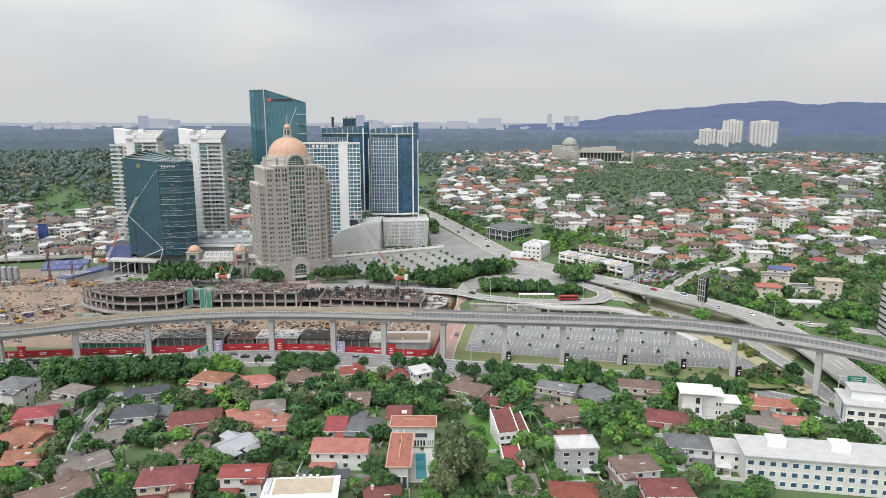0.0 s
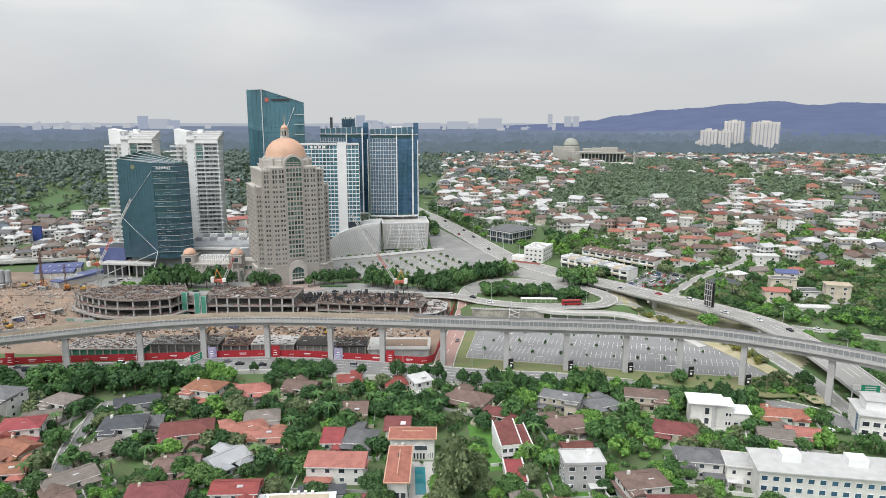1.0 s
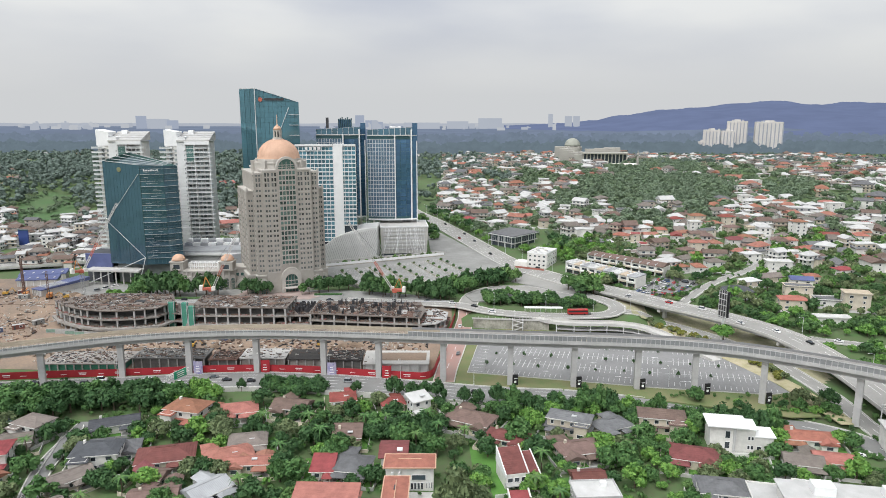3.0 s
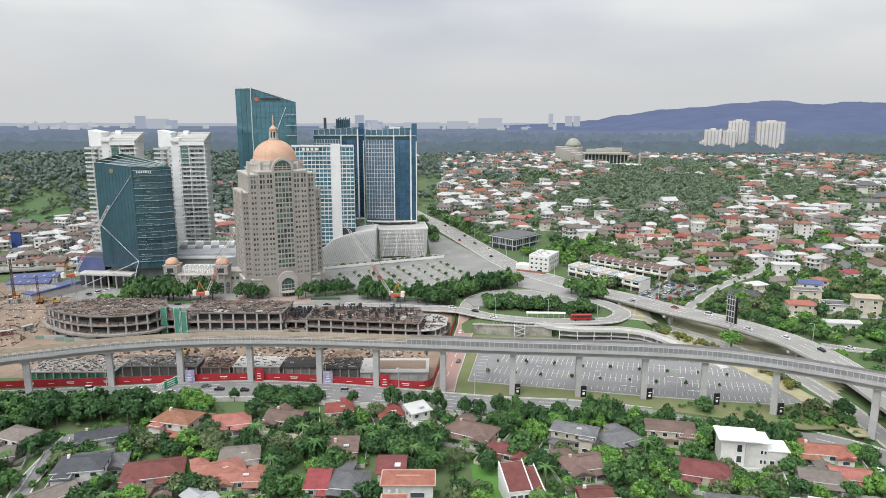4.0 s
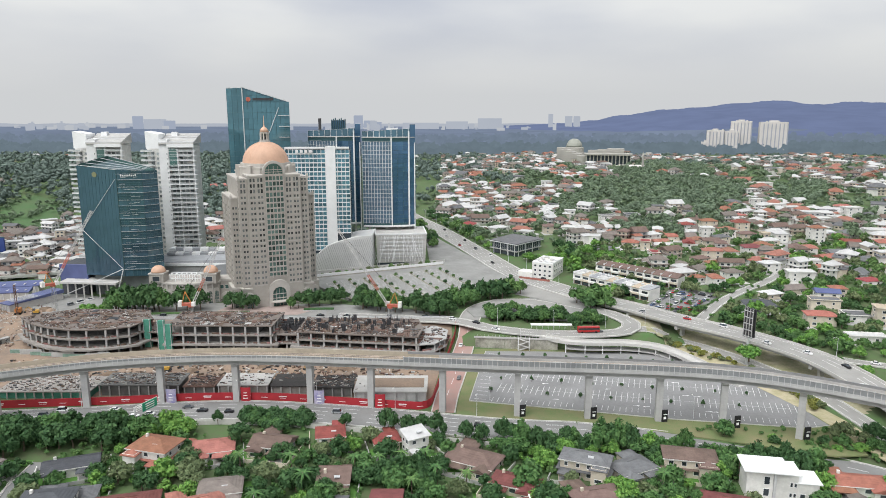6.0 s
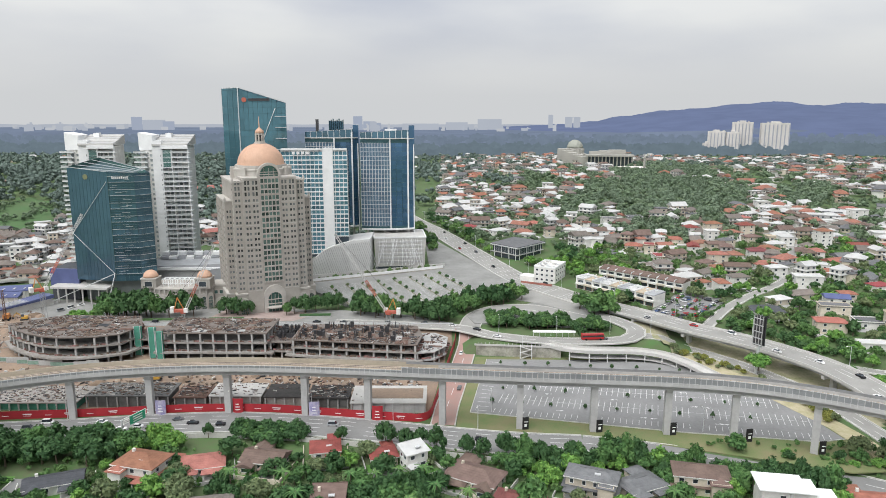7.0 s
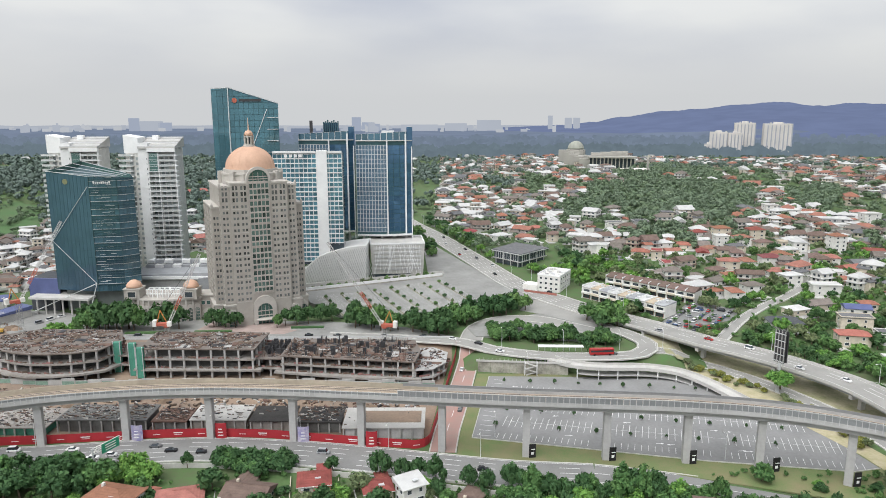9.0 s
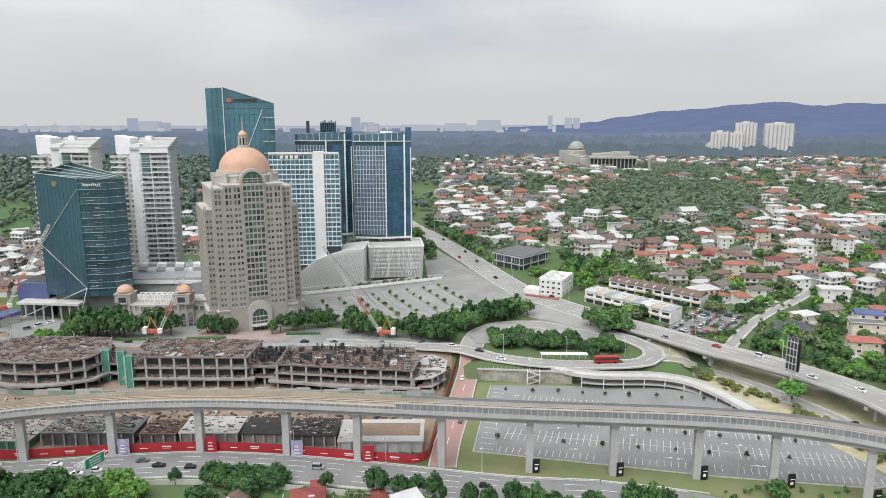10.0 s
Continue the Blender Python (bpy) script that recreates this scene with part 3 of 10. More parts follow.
# piers: tall tapered shafts with a flared head
for x in (-238, -207, -178, -147.5, -118, -87, -55.3, -29.5, -1, 30, 58, 85.5, 110, 134, 162.3, 187, 210):
    x, y = min(((p.x, p.y) for p in rail_line), key=lambda q: abs(q[0] - x))
    k = min(range(len(rail_line)), key=lambda q: (rail_line[q].x - x) ** 2 + (rail_line[q].y - y) ** 2)
    top, ang = rail_line[k].z - 2.75, math.degrees(math.atan2(rail_n[k].y, rail_n[k].x))
    gg = Geo().prism([(-1.5, -1.25), (1.5, -1.25), (1.5, 1.25), (-1.5, 1.25)], -1, top - 1.6)
    gg.prism([(-1.5, -1.25), (1.5, -1.25), (1.5, 1.25), (-1.5, 1.25)], top - 1.6, top, taper=[(-2.5, -1.15), (2.5, -1.15), (2.5, 1.15), (-2.5, 1.15)])
    part("pier", gg, girder_m, viaduct, at=pose(x, y, 0, 0, 0, ang))

# retaining wall, kerb wall and open stair beside the car park
wall = thing("retaining_wall", 0, 0, 0, label="tall streaked concrete retaining wall above the car park", category="wall", kind="structure")
for i in range(14):
    x0 = 17 + i * 3.0
    y0 = 407.5 - i * 0.32
    gg = Geo().box(x0 + 1.48, y0, 0, 2.94, 0.9, 5.5, -6)
    part("panel", gg, retaining, wall)
gg = Geo().box(38, 404.4, 5.5, 44, 0.3, 0.9, -6)
part("parapet", gg, concrete_pale, wall)

# ---- windows ----
TRAY = {}


def tray(w, h, frame_w, mats, depth=0.22):
    """A framed window, w by h, facing -y: proud frame, reveals and a pane set back."""
    key = (round(w, 2), round(h, 2), frame_w, mats[0].name, mats[1].name, depth)
    if key not in TRAY:
        gg = Geo()
        a, b, c, d, f = -w / 2, w / 2, 0.0, h, frame_w
        o = [(a, c), (b, c), (b, d), (a, d)]
        i = [(a + f, c + f), (b - f, c + f), (b - f, d - f), (a + f, d - f)]
        for k in range(4):
            n = (k + 1) % 4
            gg.face([(o[k][0], -depth, o[k][1]), (o[n][0], -depth, o[n][1]), (i[n][0], -depth, i[n][1]), (i[k][0], -depth, i[k][1])], 0)
            gg.face([(i[k][0], -depth, i[k][1]), (i[n][0], -depth, i[n][1]), (i[n][0], -0.05, i[n][1]), (i[k][0], -0.05, i[k][1])], 0)
            gg.face([(o[n][0], -depth, o[n][1]), (o[k][0], -depth, o[k][1]), (o[k][0], 0.05, o[k][1]), (o[n][0], 0.05, o[n][1])], 0)
        gg.face([(p[0], -0.05, p[1]) for p in i], 1)
        TRAY[key] = gg.mesh("window", list(mats))
    return TRAY[key]


def windows(parent, cells, mats, frame_w=0.12, limit=300, depth=0.22, name="window", rest="window_rest"):
    """cells: (x, y, z, turn, w, h) in the parent's metres, the nearest first."""
    for x, y, z, rz, w, h in cells[:limit]:
        part(name, tray(w, h, frame_w, mats, depth), None, parent, at=pose(x, y, z, 0, 0, rz))
    if len(cells) > limit:
        gg = Geo()
        for x, y, z, rz, w, h in cells[limit:]:
            me, m4 = tray(w, h, frame_w, mats, depth), pose(x, y, z, 0, 0, rz)
            k = len(gg.v)
            gg.v += [tuple(m4 @ v.co) for v in me.vertices]
            for p in me.polygons:
                gg.f.append(tuple(k + q for q in p.vertices))
                gg.m.append(p.material_index)
        part(rest, gg, list(mats), parent, kind="stuff")


def spread(n, length, margin):
    return [margin + (length - 2 * margin) * (k + 0.5) / n for k in range(n)]


# ---- domed stone office tower ----
tower_glass = mat("tower_window_glass", (0.105, 0.108, 0.108), 0.15, var=0.4, scale=0.3, obj=0.3, island=0.75, spec=0.5)


def domed_tower(x, y, z, rz):
    root = thing("domed_office_tower", x, y, z, rz, "buff stone office tower with stepped shoulders and a salmon dome", "building")
    for w, d, h in ((49, 33, 66), (41, 41, 77), (30, 45, 79)):
        part("wall", Geo().box(0, 0, 0, w, d, h), stone, root)
    for w, d in ((52, 34), (42.6, 43)):
        part("base_wall", Geo().box(0, 0, 0, w, d, 12), stone, root)
    # cornices and parapets of the set-backs
    for w, d, h in ((49.8, 33.8, 65.5), (41.8, 41.8, 76.5), (30.8, 45.8, 78.4), (52.6, 34.6, 11.6), (43.4, 43.8, 11.6)):
        part("cornice", Geo().box(0, 0, h, w, d, 0.9), stone_pale, root)
    # flat piers between the window pairs
    for s in (-1, 1):
        for px in (6.0, 10.5, 14.8):
            part("pilaster", Geo().box(s * px, -22.55, 12, 0.75, 0.25, 66), stone, root)
        part("pilaster", Geo().box(s * 20.1, -20.6, 12, 0.7, 0.25, 64), stone, root)
        part("pilaster", Geo().box(s * 24.1, -16.7, 12, 0.8, 0.5, 53), stone, root)
        for py in (-15.5, -5, 5, 15.5):
            part("pilaster", Geo().box(s * 24.7, py, 12, 0.5, 0.8, 53), stone, root)
    # square windows punched in pairs, front first
    zs_ = [14.5 + 3.2 * k for k in range(20)]
    cells = []
    for zz in zs_:
        tall = zz > 68
        for s in (-1, 1):
            cells += [(s * (7.35 + 1.8 * k), -22.5, zz, 0, 1.28, 1.5 if not tall else 2.3) for k in range(2)]
            cells += [(s * (11.75 + 1.75 * k), -22.5, zz, 0, 1.24, 1.5 if not tall else 2.3) for k in range(2)]
            cells += [(s * (16.9 + 1.75 * k), -20.5, zz, 0, 1.22, 1.5 if not tall else 2.3) for k in range(2)]
            if zz < 62:
                cells += [(s * 21.6, -16.5, zz, 0, 1.2, 1.5), (s * 23.2, -16.5, zz, 0, 1.1, 1.5)]
    side = [c for s in (-1, 1) for zz in zs_ if zz < 62 for c in [(s * 24.5, py, zz, 90 * s, 1.25, 1.5) for py in (-13, -10.5, -8, -2.5, 0, 2.5, 8, 10.5, 13)]]
    side += [(s * 20.5, py, zz, 90 * s, 1.25, 1.5) for s in (-1, 1) for zz in zs_ for py in (-18.8,)]
    windows(root, cells + side, (stone, tower_glass), 0.07, 70, 0.06)
    for zz in zs_[::4]:
        for s in (-1, 1):
            part("sill_band", Geo().box(s * 10.45, -22.58, zz - 0.8, 8.2, 0.2, 0.3), stone_pale, root)
            part("sill_band", Geo().box(s * 18.1, -20.58, zz - 0.8, 4.4, 0.2, 0.3), stone_pale, root)
    bay_green = mat("bay_green_glass", (0.105, 0.165, 0.15), 0.12, var=0.4, scale=0.4, obj=0.6)
    # centre bay of green glass between thin mullions
    for k in range(5):
        for zz in range(19):
            part("bay_glass", tray(1.85, 2.65, 0.1, (stone_pale, bay_green), 0.25), None, root, at=pose(-4.2 + 2.1 * k, -22.5, 18.4 + 3.2 * zz))
    for k in range(6):
        part("mullion", Geo().box(-5.25 + 2.1 * k, -22.9, 18, 0.3, 0.8, 62), stone_pale, root)
    for zz in range(20):
        part("bay_spandrel", Geo().box(0, -22.8, 17.7 + 3.2 * zz, 10.8, 0.5, 0.85 if zz % 4 else 1.3), stone_pale if zz % 4 else stone, root)
    # portal: round-headed arch with glass
    arch(root, 0, -23.3, 0, 12.6, 16.5, 8.2, 12.2, 2.0)
    part("canopy", Geo().lathe([(4.6, 3.0), (5.0, 3.2), (5.0, 3.6), (4.4, 3.9)], 24, 0, -24.6, squeeze=0.5), stone_pale, root, "rounded entrance canopy")
    for s in (-1, 1):
        for px, py in ((10.6, -22.0), (17.2, -22.0), (23.0, -17.5)):
            arch(root, s * px, py, 0, 5.0, 9.8, 3.9, 7.4, 0.6)
    # round gable above the centre bay, drum and dome
    arch(root, 0, -21.8, 78, 13.2, 9.4, 10.6, 7.9, 2.2)
    gg = Geo()
    octo = lambda r: [(r * math.cos(radians(22.5 + 45 * i)), r * math.sin(radians(22.5 + 45 * i))) for i in range(8)]
    gg.prism(octo(17.4), 77, 82.5)
    gg.prism(octo(17.9), 82.5, 83.3)
    gg.prism(octo(15.3), 83.3, 85.2)
    part("drum", gg, stone_pale, root)
    for i in range(8):
        a = radians(45 * i)
        part("drum_pier", Geo().box(16.6 * math.cos(a), 16.6 * math.sin(a), 77, 2.6, 2.6, 7.2, 45 * i), stone_pale, root)
    prof = [(13.6 * math.cos(t), 85.2 + 12.4 * math.sin(t)) for t in (radians(3 + 6 * k) for k in range(14))]
    part("dome", Geo().lathe([(13.9, 84.6), (13.9, 85.2)] + prof, 40), dome_m, root, "salmon-coloured ribbed dome", smooth=True)
    for i in range(20):
        a = 2 * math.pi * i / 20
        gg = Geo()
        for (r0, z0), (r1, z1) in zip(prof[:-2], prof[1:-1]):
            gg.tube(((r0 + 0.02) * math.cos(a), (r0 + 0.02) * math.sin(a), z0), ((r1 + 0.02) * math.cos(a), (r1 + 0.02) * math.sin(a), z1), 0.11, n=4)
        part("dome_rib", gg, dome_m, root)
    gg = Geo().lathe([(3.3, 96.9), (3.3, 98.0), (2.6, 98.2)], 16)
    gg.prism(octo(2.9), 98.1, 98.7)
    gg.prism(octo(2.8), 102.4, 103.2)
    for i in range(8):
        a = radians(22.5 + 45 * i)
        part("lantern_column", Geo().box(2.35 * math.cos(a), 2.35 * math.sin(a), 98.6, 0.75, 0.75, 3.9, 22.5 + 45 * i), stone_pale, root)
    gg.lathe([(1.5, 98.6), (1.5, 102.4)], 8, mi=1)
    part("lantern", gg, [stone_pale, window_m], root)
    part("lantern_cap", Geo().lathe([(2.7, 103.2), (2.4, 104.6), (1.5, 105.7), (0.5, 106.3), (0.28, 107.4), (0.1, 113.0)], 16), dome_m, root, "small salmon cap with a thin spire", smooth=True)
    for s in (-1, 1):
        for px, py in ((20.2, -20.2), (24.2, -16.2), (14.6, -22.2)):
            part("finial", Geo().lathe([(0.7, 77.2 if px < 24 else 66), (0.7, 78.6 if px < 24 else 67.4), (0.1, 79.6 if px < 24 else 68.6)], 8, s * px, py), stone_pale, root)
    return root


def arch(parent, x, y, z, w, h, iw, ih, depth):
    """A wall panel with a round-headed glazed opening; ih: springing height of the opening."""
    gg = Geo()
    r = iw / 2
    n = 12
    inner = [(-r, 0.0), (-r, ih - r if ih > r else 0.5)]
    spring = inner[1][1]
    inner = [(r * math.cos(math.pi - math.pi * k / n), spring + r * math.sin(math.pi * k / n)) for k in range(n + 1)]
    ro = w / 2
    so = h - ro
    outer = [(ro * math.cos(math.pi - math.pi * k / n), max(so, 0.2) + (h - max(so, 0.2)) * math.sin(math.pi * k / n)) for k in range(n + 1)]
    inner, outer = [(-r, 0)] + inner + [(r, 0)], [(-ro, 0)] + outer + [(ro, 0)]
    for k in range(len(inner) - 1):
        a, b, c, d = outer[k], outer[k + 1], inner[k + 1], inner[k]
        gg.face([(x + p[0], y - depth / 2, z + p[1]) for p in (a, d, c, b)])
        gg.face([(x + d[0], y - depth / 2, z + d[1]), (x + d[0], y + depth / 2, z + d[1]), (x + c[0], y + depth / 2, z + c[1]), (x + c[0], y - depth / 2, z + c[1])])
        gg.face([(x + a[0], y + depth / 2, z + a[1]), (x + a[0], y - depth / 2, z + a[1]), (x + b[0], y - depth / 2, z + b[1]), (x + b[0], y + depth / 2, z + b[1])])
    surround = part("arch", gg, stone_pale, parent)
    gg = Geo()
    gg.face([(x + p[0], y + depth / 2 - 0.06 - (0.6 if depth > 1 else 0), z + p[1]) for p in inner])
    part("arch_glass", gg, glass_pale, surround, "green tinted arched glazing")
    for k in range(1, 4):
        part("arch_bar", Geo().box(x - r + iw * k / 4, y, z, 0.12, depth * 0.5, spring + r * 0.7), stone_pale, surround)
        part("arch_bar", Geo().box(x, y, z + (spring + r * 0.5) * k / 4, iw - 0.2, depth * 0.45, 0.35 if depth > 1 else 0.15), stone_pale, surround)


domed = domed_tower(-108, 490.5, 4.5, 25)


# ---- curtain-wall towers ----
def glass_face(parent, a, b, z0, ztop_a, ztop_b, bay, floor, m, name="glass_panel", limit=120, frame_m=None):
    """Panels between plan points a and b; each its own piece, trimmed below a sloping head."""
    a, b = Vector((*a, 0)), Vector((*b, 0))
    ln = (b - a).length
    d = (b - a) / ln
    rz = math.degrees(math.atan2(d.y, d.x))
    nb = max(1, round(ln / bay))
    w = ln / nb
    made, rest = 0, Geo()
    for k in range(nb):
        c = a + d * (w * (k + 0.5))
        head = min(ztop_a + (ztop_b - ztop_a) * k / nb, ztop_a + (ztop_b - ztop_a) * (k + 1) / nb)
        zz = z0
        while zz < head - 0.6:
            h = min(floor, head - zz)
            if made < limit:
                part(name, tray(w - 0.03, h - 0.03, 0.07 if frame_m is None else 0.04, (frame_m or mullion, m), 0.12), None, parent, at=pose(c.x, c.y, zz + 0.04, 0, 0, rz))
            else:
                me, m4, q = tray(w - 0.03, h - 0.03, 0.07 if frame_m is None else 0.04, (frame_m or mullion, m), 0.12), pose(c.x, c.y, zz + 0.04, 0, 0, rz), len(rest.v)
                rest.v += [tuple(m4 @ v.co) for v in me.vertices]
                for p in me.polygons:
                    rest.f.append(tuple(q + t for t in p.vertices))
                    rest.m.append(p.material_index)
            made += 1
            zz += floor
    if rest.v:
        part("glass_panel_rest", rest, [frame_m or mullion, m], parent, kind="stuff")


def streak(parent, p, q, r=0.3, m=None, name="brace"):
    part(name, Geo().tube(p, q, r, n=5), m or steel, parent, "thin pale diagonal brace")


# leaning glass block at the forecourt
podium_dark = mat("shaded_lobby_glazing", (0.17, 0.19, 0.19), 0.3, var=0.3, scale=0.2)
gt = thing("glass_office_tower", 0, 0, 4.5, label="dark teal glass office tower with diagonal braces and banded wing", category="building")
plan = [(-225.2, 493), (-198.9, 488), (-184.2, 490.2), (-177.6, 497), (-193, 528), (-223.5, 531)]
tops = [83.2, 80.6, 80.2, 79.4, 78.6, 86.5]
inset = [(-224.6, 493.6), (-198.9, 488.7), (-184.4, 490.9), (-178.3, 497.2), (-193.5, 527.4), (-222.9, 530.4)]
part("core", Geo().prism(inset, 15, 0, top=[t - 3.0 for t in tops]), mullion, gt)
sheer = mat("smooth_blue_glass", (0.090, 0.172, 0.240), 0.05, metal=0.5, var=0.3, scale=0.02, spec=0.8, obj=0.04, island=0.04, fine=0.1)
glass_face(gt, plan[0], plan[1], 14, 83.2, 80.6, 2.4, 4.0, sheer, limit=30, frame_m=glass_teal)
glass_face(gt, plan[1], plan[2], 14, 80.6, 80.2, 2.45, 4.0, glass_teal, limit=30)
glass_face(gt, plan[2], plan[3], 14, 80.2, 79.4, 2.4, 4.0, glass_teal, limit=20)
glass_face(gt, plan[3], plan[4], 14, 79.4, 78.6, 3.6, 4.0, glass_blue, limit=20)
LG = random.Random(7)
crest_gold = mat("faded_gold", (0.19, 0.20, 0.11), 0.5, var=0.3, scale=0.8)
for k in range(16):
    zz = 18 + 4 * k
    for dz, m_ in ((0.0, mullion), (0.5, steel)) if k % 2 == 0 else ((0.0, steel), (1.1, mullion), (2.6, mullion)):
        part("ledge", Geo().box(-191.6, 488.75, zz + dz, 14.8, 0.5, 0.13, 8.5), m_, gt)
        part("ledge", Geo().box(-180.7, 493.4, zz + dz, 9.5, 0.5, 0.13, 45.9), m_, gt)
    for _ in range(2):
        of, ln = LG.uniform(-4.5, 4.5), LG.uniform(2.5, 5.0)
        part("light_ledge", Geo().box(-191.6 + of, 488.7 + 0.15 * of, zz + LG.uniform(1.2, 2.9), ln, 0.4, 0.1, 8.5), steel, gt)
    part("ledge", Geo().box(-185.2, 512.4, zz, 0.5, 34.5, 0.12, 26.4), mullion, gt)
# glass screens standing round the roof and the deck behind them
part("roof_deck", Geo().prism(inset, 75.5, 76.2), concrete, gt)
for (ax, ay), (bx, by), za, zb in ((plan[5], plan[4], 86.5, 78.6), (plan[0], plan[5], 83.2, 86.5)):
    gg = Geo()
    gg.face([(ax, ay, 74), (bx, by, 74), (bx, by, zb), (ax, ay, za)])
    gg.face([(bx, by + 0.3, 74), (ax, ay + 0.3, 74), (ax, ay + 0.3, za), (bx, by + 0.3, zb)])
    part("roof_screen", gg, glass_pale, gt, "green glass roof screen")
for k in range(5):
    t = k / 4
    a, b = Vector(plan[0]).lerp(Vector(plan[5]), t), Vector(plan[2]).lerp(Vector(plan[4]), t)
    part("roof_beam", Geo().tube((a.x, a.y, 83.0 + 3.3 * t), (b.x, b.y, 80.2 - 1.6 * t), 0.22, n=4), steel, gt)
for (ax, ay), (bx, by), za, zb in ((plan[0], plan[1], 83.2, 80.6), (plan[1], plan[2], 80.6, 80.2)):
    part("crown_rail", Geo().tube((ax, ay - 0.2, za + 0.1), (bx, by - 0.2, zb + 0.1), 0.2, n=4), steel, gt)
part("corner_fin", Geo().box(-198.9, 487.7, 14, 0.35, 0.4, 66.5), mullion, gt)
streak(gt, (-199.6, 487.4, 75), (-225.0, 492.2, 43), 0.14)
streak(gt, (-225.0, 492.2, 43), (-199.2, 487.0, 19), 0.14)
streak(gt, (-199.2, 487.0, 19), (-238, 486, 2), 0.24)
streak(gt, (-199.2, 487.0, 19), (-201.5, 484, 8), 0.24)
part("crest_mark", Geo().lathe([(1.7, -0.1), (1.7, 0.1)], 7), crest_gold, gt, "faded gold crest on the glass", at=pose(-213.5, 490.5, 77.5, 90, 0, -11))
part("entrance_slab", Geo().prism([(-240, 487), (-203, 483), (-203, 492), (-222, 500), (-240, 500)], 9.6, 10.8), concrete_pale, gt, "flat pale entrance roof")
part("soffit_block", Geo().prism([(-222, 496), (-182, 494), (-195, 527), (-219, 529)], 0, 15), podium_dark, gt)
for k in range(7):
    part("column", Geo().tube((-236 + 5.2 * k, 488.5 - 0.4 * k, 0), (-236 + 5.2 * k, 488.5 - 0.4 * k, 9.3), 0.5, n=10), concrete_pale, gt)
part("blue_annex", Geo().prism([(-244, 497), (-226, 495), (-226, 515), (-244, 517)], 0, 19.5), roofs["slate"], gt, "dark blue clad annex")
part("annex_cladding", Geo().prism([(-244.4, 496.6), (-225.6, 494.6), (-225.6, 496.2), (-244.4, 498.2)], 9, 19.9), roof_blue, gt)
for k in range(9):
    part("sign_bar", Geo().box(-196.2 + 1.05 * k, 488.0 + 0.157 * k, 76.6, 0.6, 0.2, (1.5, 0.9, 0.9, 0.9, 1.1, 1.5, 0.9, 0.9, 1.5)[k], 8.5), white_print, gt)

# tall teal tower with a sloping top
# Own teal tint, lighter and bluer, with the haze before it put into the colour.
glass_tall = mat("hazed_teal_curtain_glass", (0.085, 0.20, 0.245), 0.08, metal=0.4, var=0.3, scale=0.03, spec=0.7, obj=0.15, fine=0.25)
tt = thing("tall_teal_tower", 0, 0, 4.5, label="tall teal glass skyscraper with a slanted crown", category="building")
plan = [(-161.5, 596), (-147.5, 589), (-114.5, 594), (-123, 628), (-160, 630)]
part("core", Geo().prism([(-160.9, 596.6), (-147.3, 589.7), (-115.1, 594.6), (-123.6, 627.4), (-159.4, 629.4)], 0, 0, top=[132, 132.3, 122, 122, 132]), glass_teal, tt)
glass_face(tt, plan[0], plan[1], 20, 132, 132.3, 5.2, 4.1, glass_tall, limit=40)
glass_face(tt, plan[1], plan[2], 20, 132.3, 122, 3.4, 4.1, glass_tall, limit=60)
part("corner_fin", Geo().box(-147.6, 588.6, 10, 0.6, 0.6, 122.5), steel, tt)
streak(tt, (-122, 592.4, 118), (-136, 590.2, 84))
part("crown_rail", Geo().tube((-161.5, 596, 132.4), (-147.5, 588.8, 132.7), 0.25, n=4).tube((-147.5, 588.8, 132.7), (-114.5, 593.8, 122.4), 0.25, n=4), steel, tt)
part("sign_mark", Geo().lathe([(1.7, -0.2), (1.7, 0.2)], 20), crane_red, tt, "round red sign disc", at=pose(-143.5, 589.1, 124, 90, 0, 8))
part("sign_bar", Geo().box(-133, 590.7, 123.2, 15, 0.3, 1.8, 8.6), dark_steel, tt, "dark sign band")
for k, zz in enumerate((112, 104, 96, 88)):
    part("light_band", Geo().box(-118.5, 592.9, zz, 8, 0.5, 0.4, 8.6), steel, tt)


# ---- white condominium towers ----
condo_glass = mat("condo_glass", (0.29, 0.32, 0.32), 0.15, var=0.4, scale=0.3, obj=0.3, island=0.6, spec=0.6)


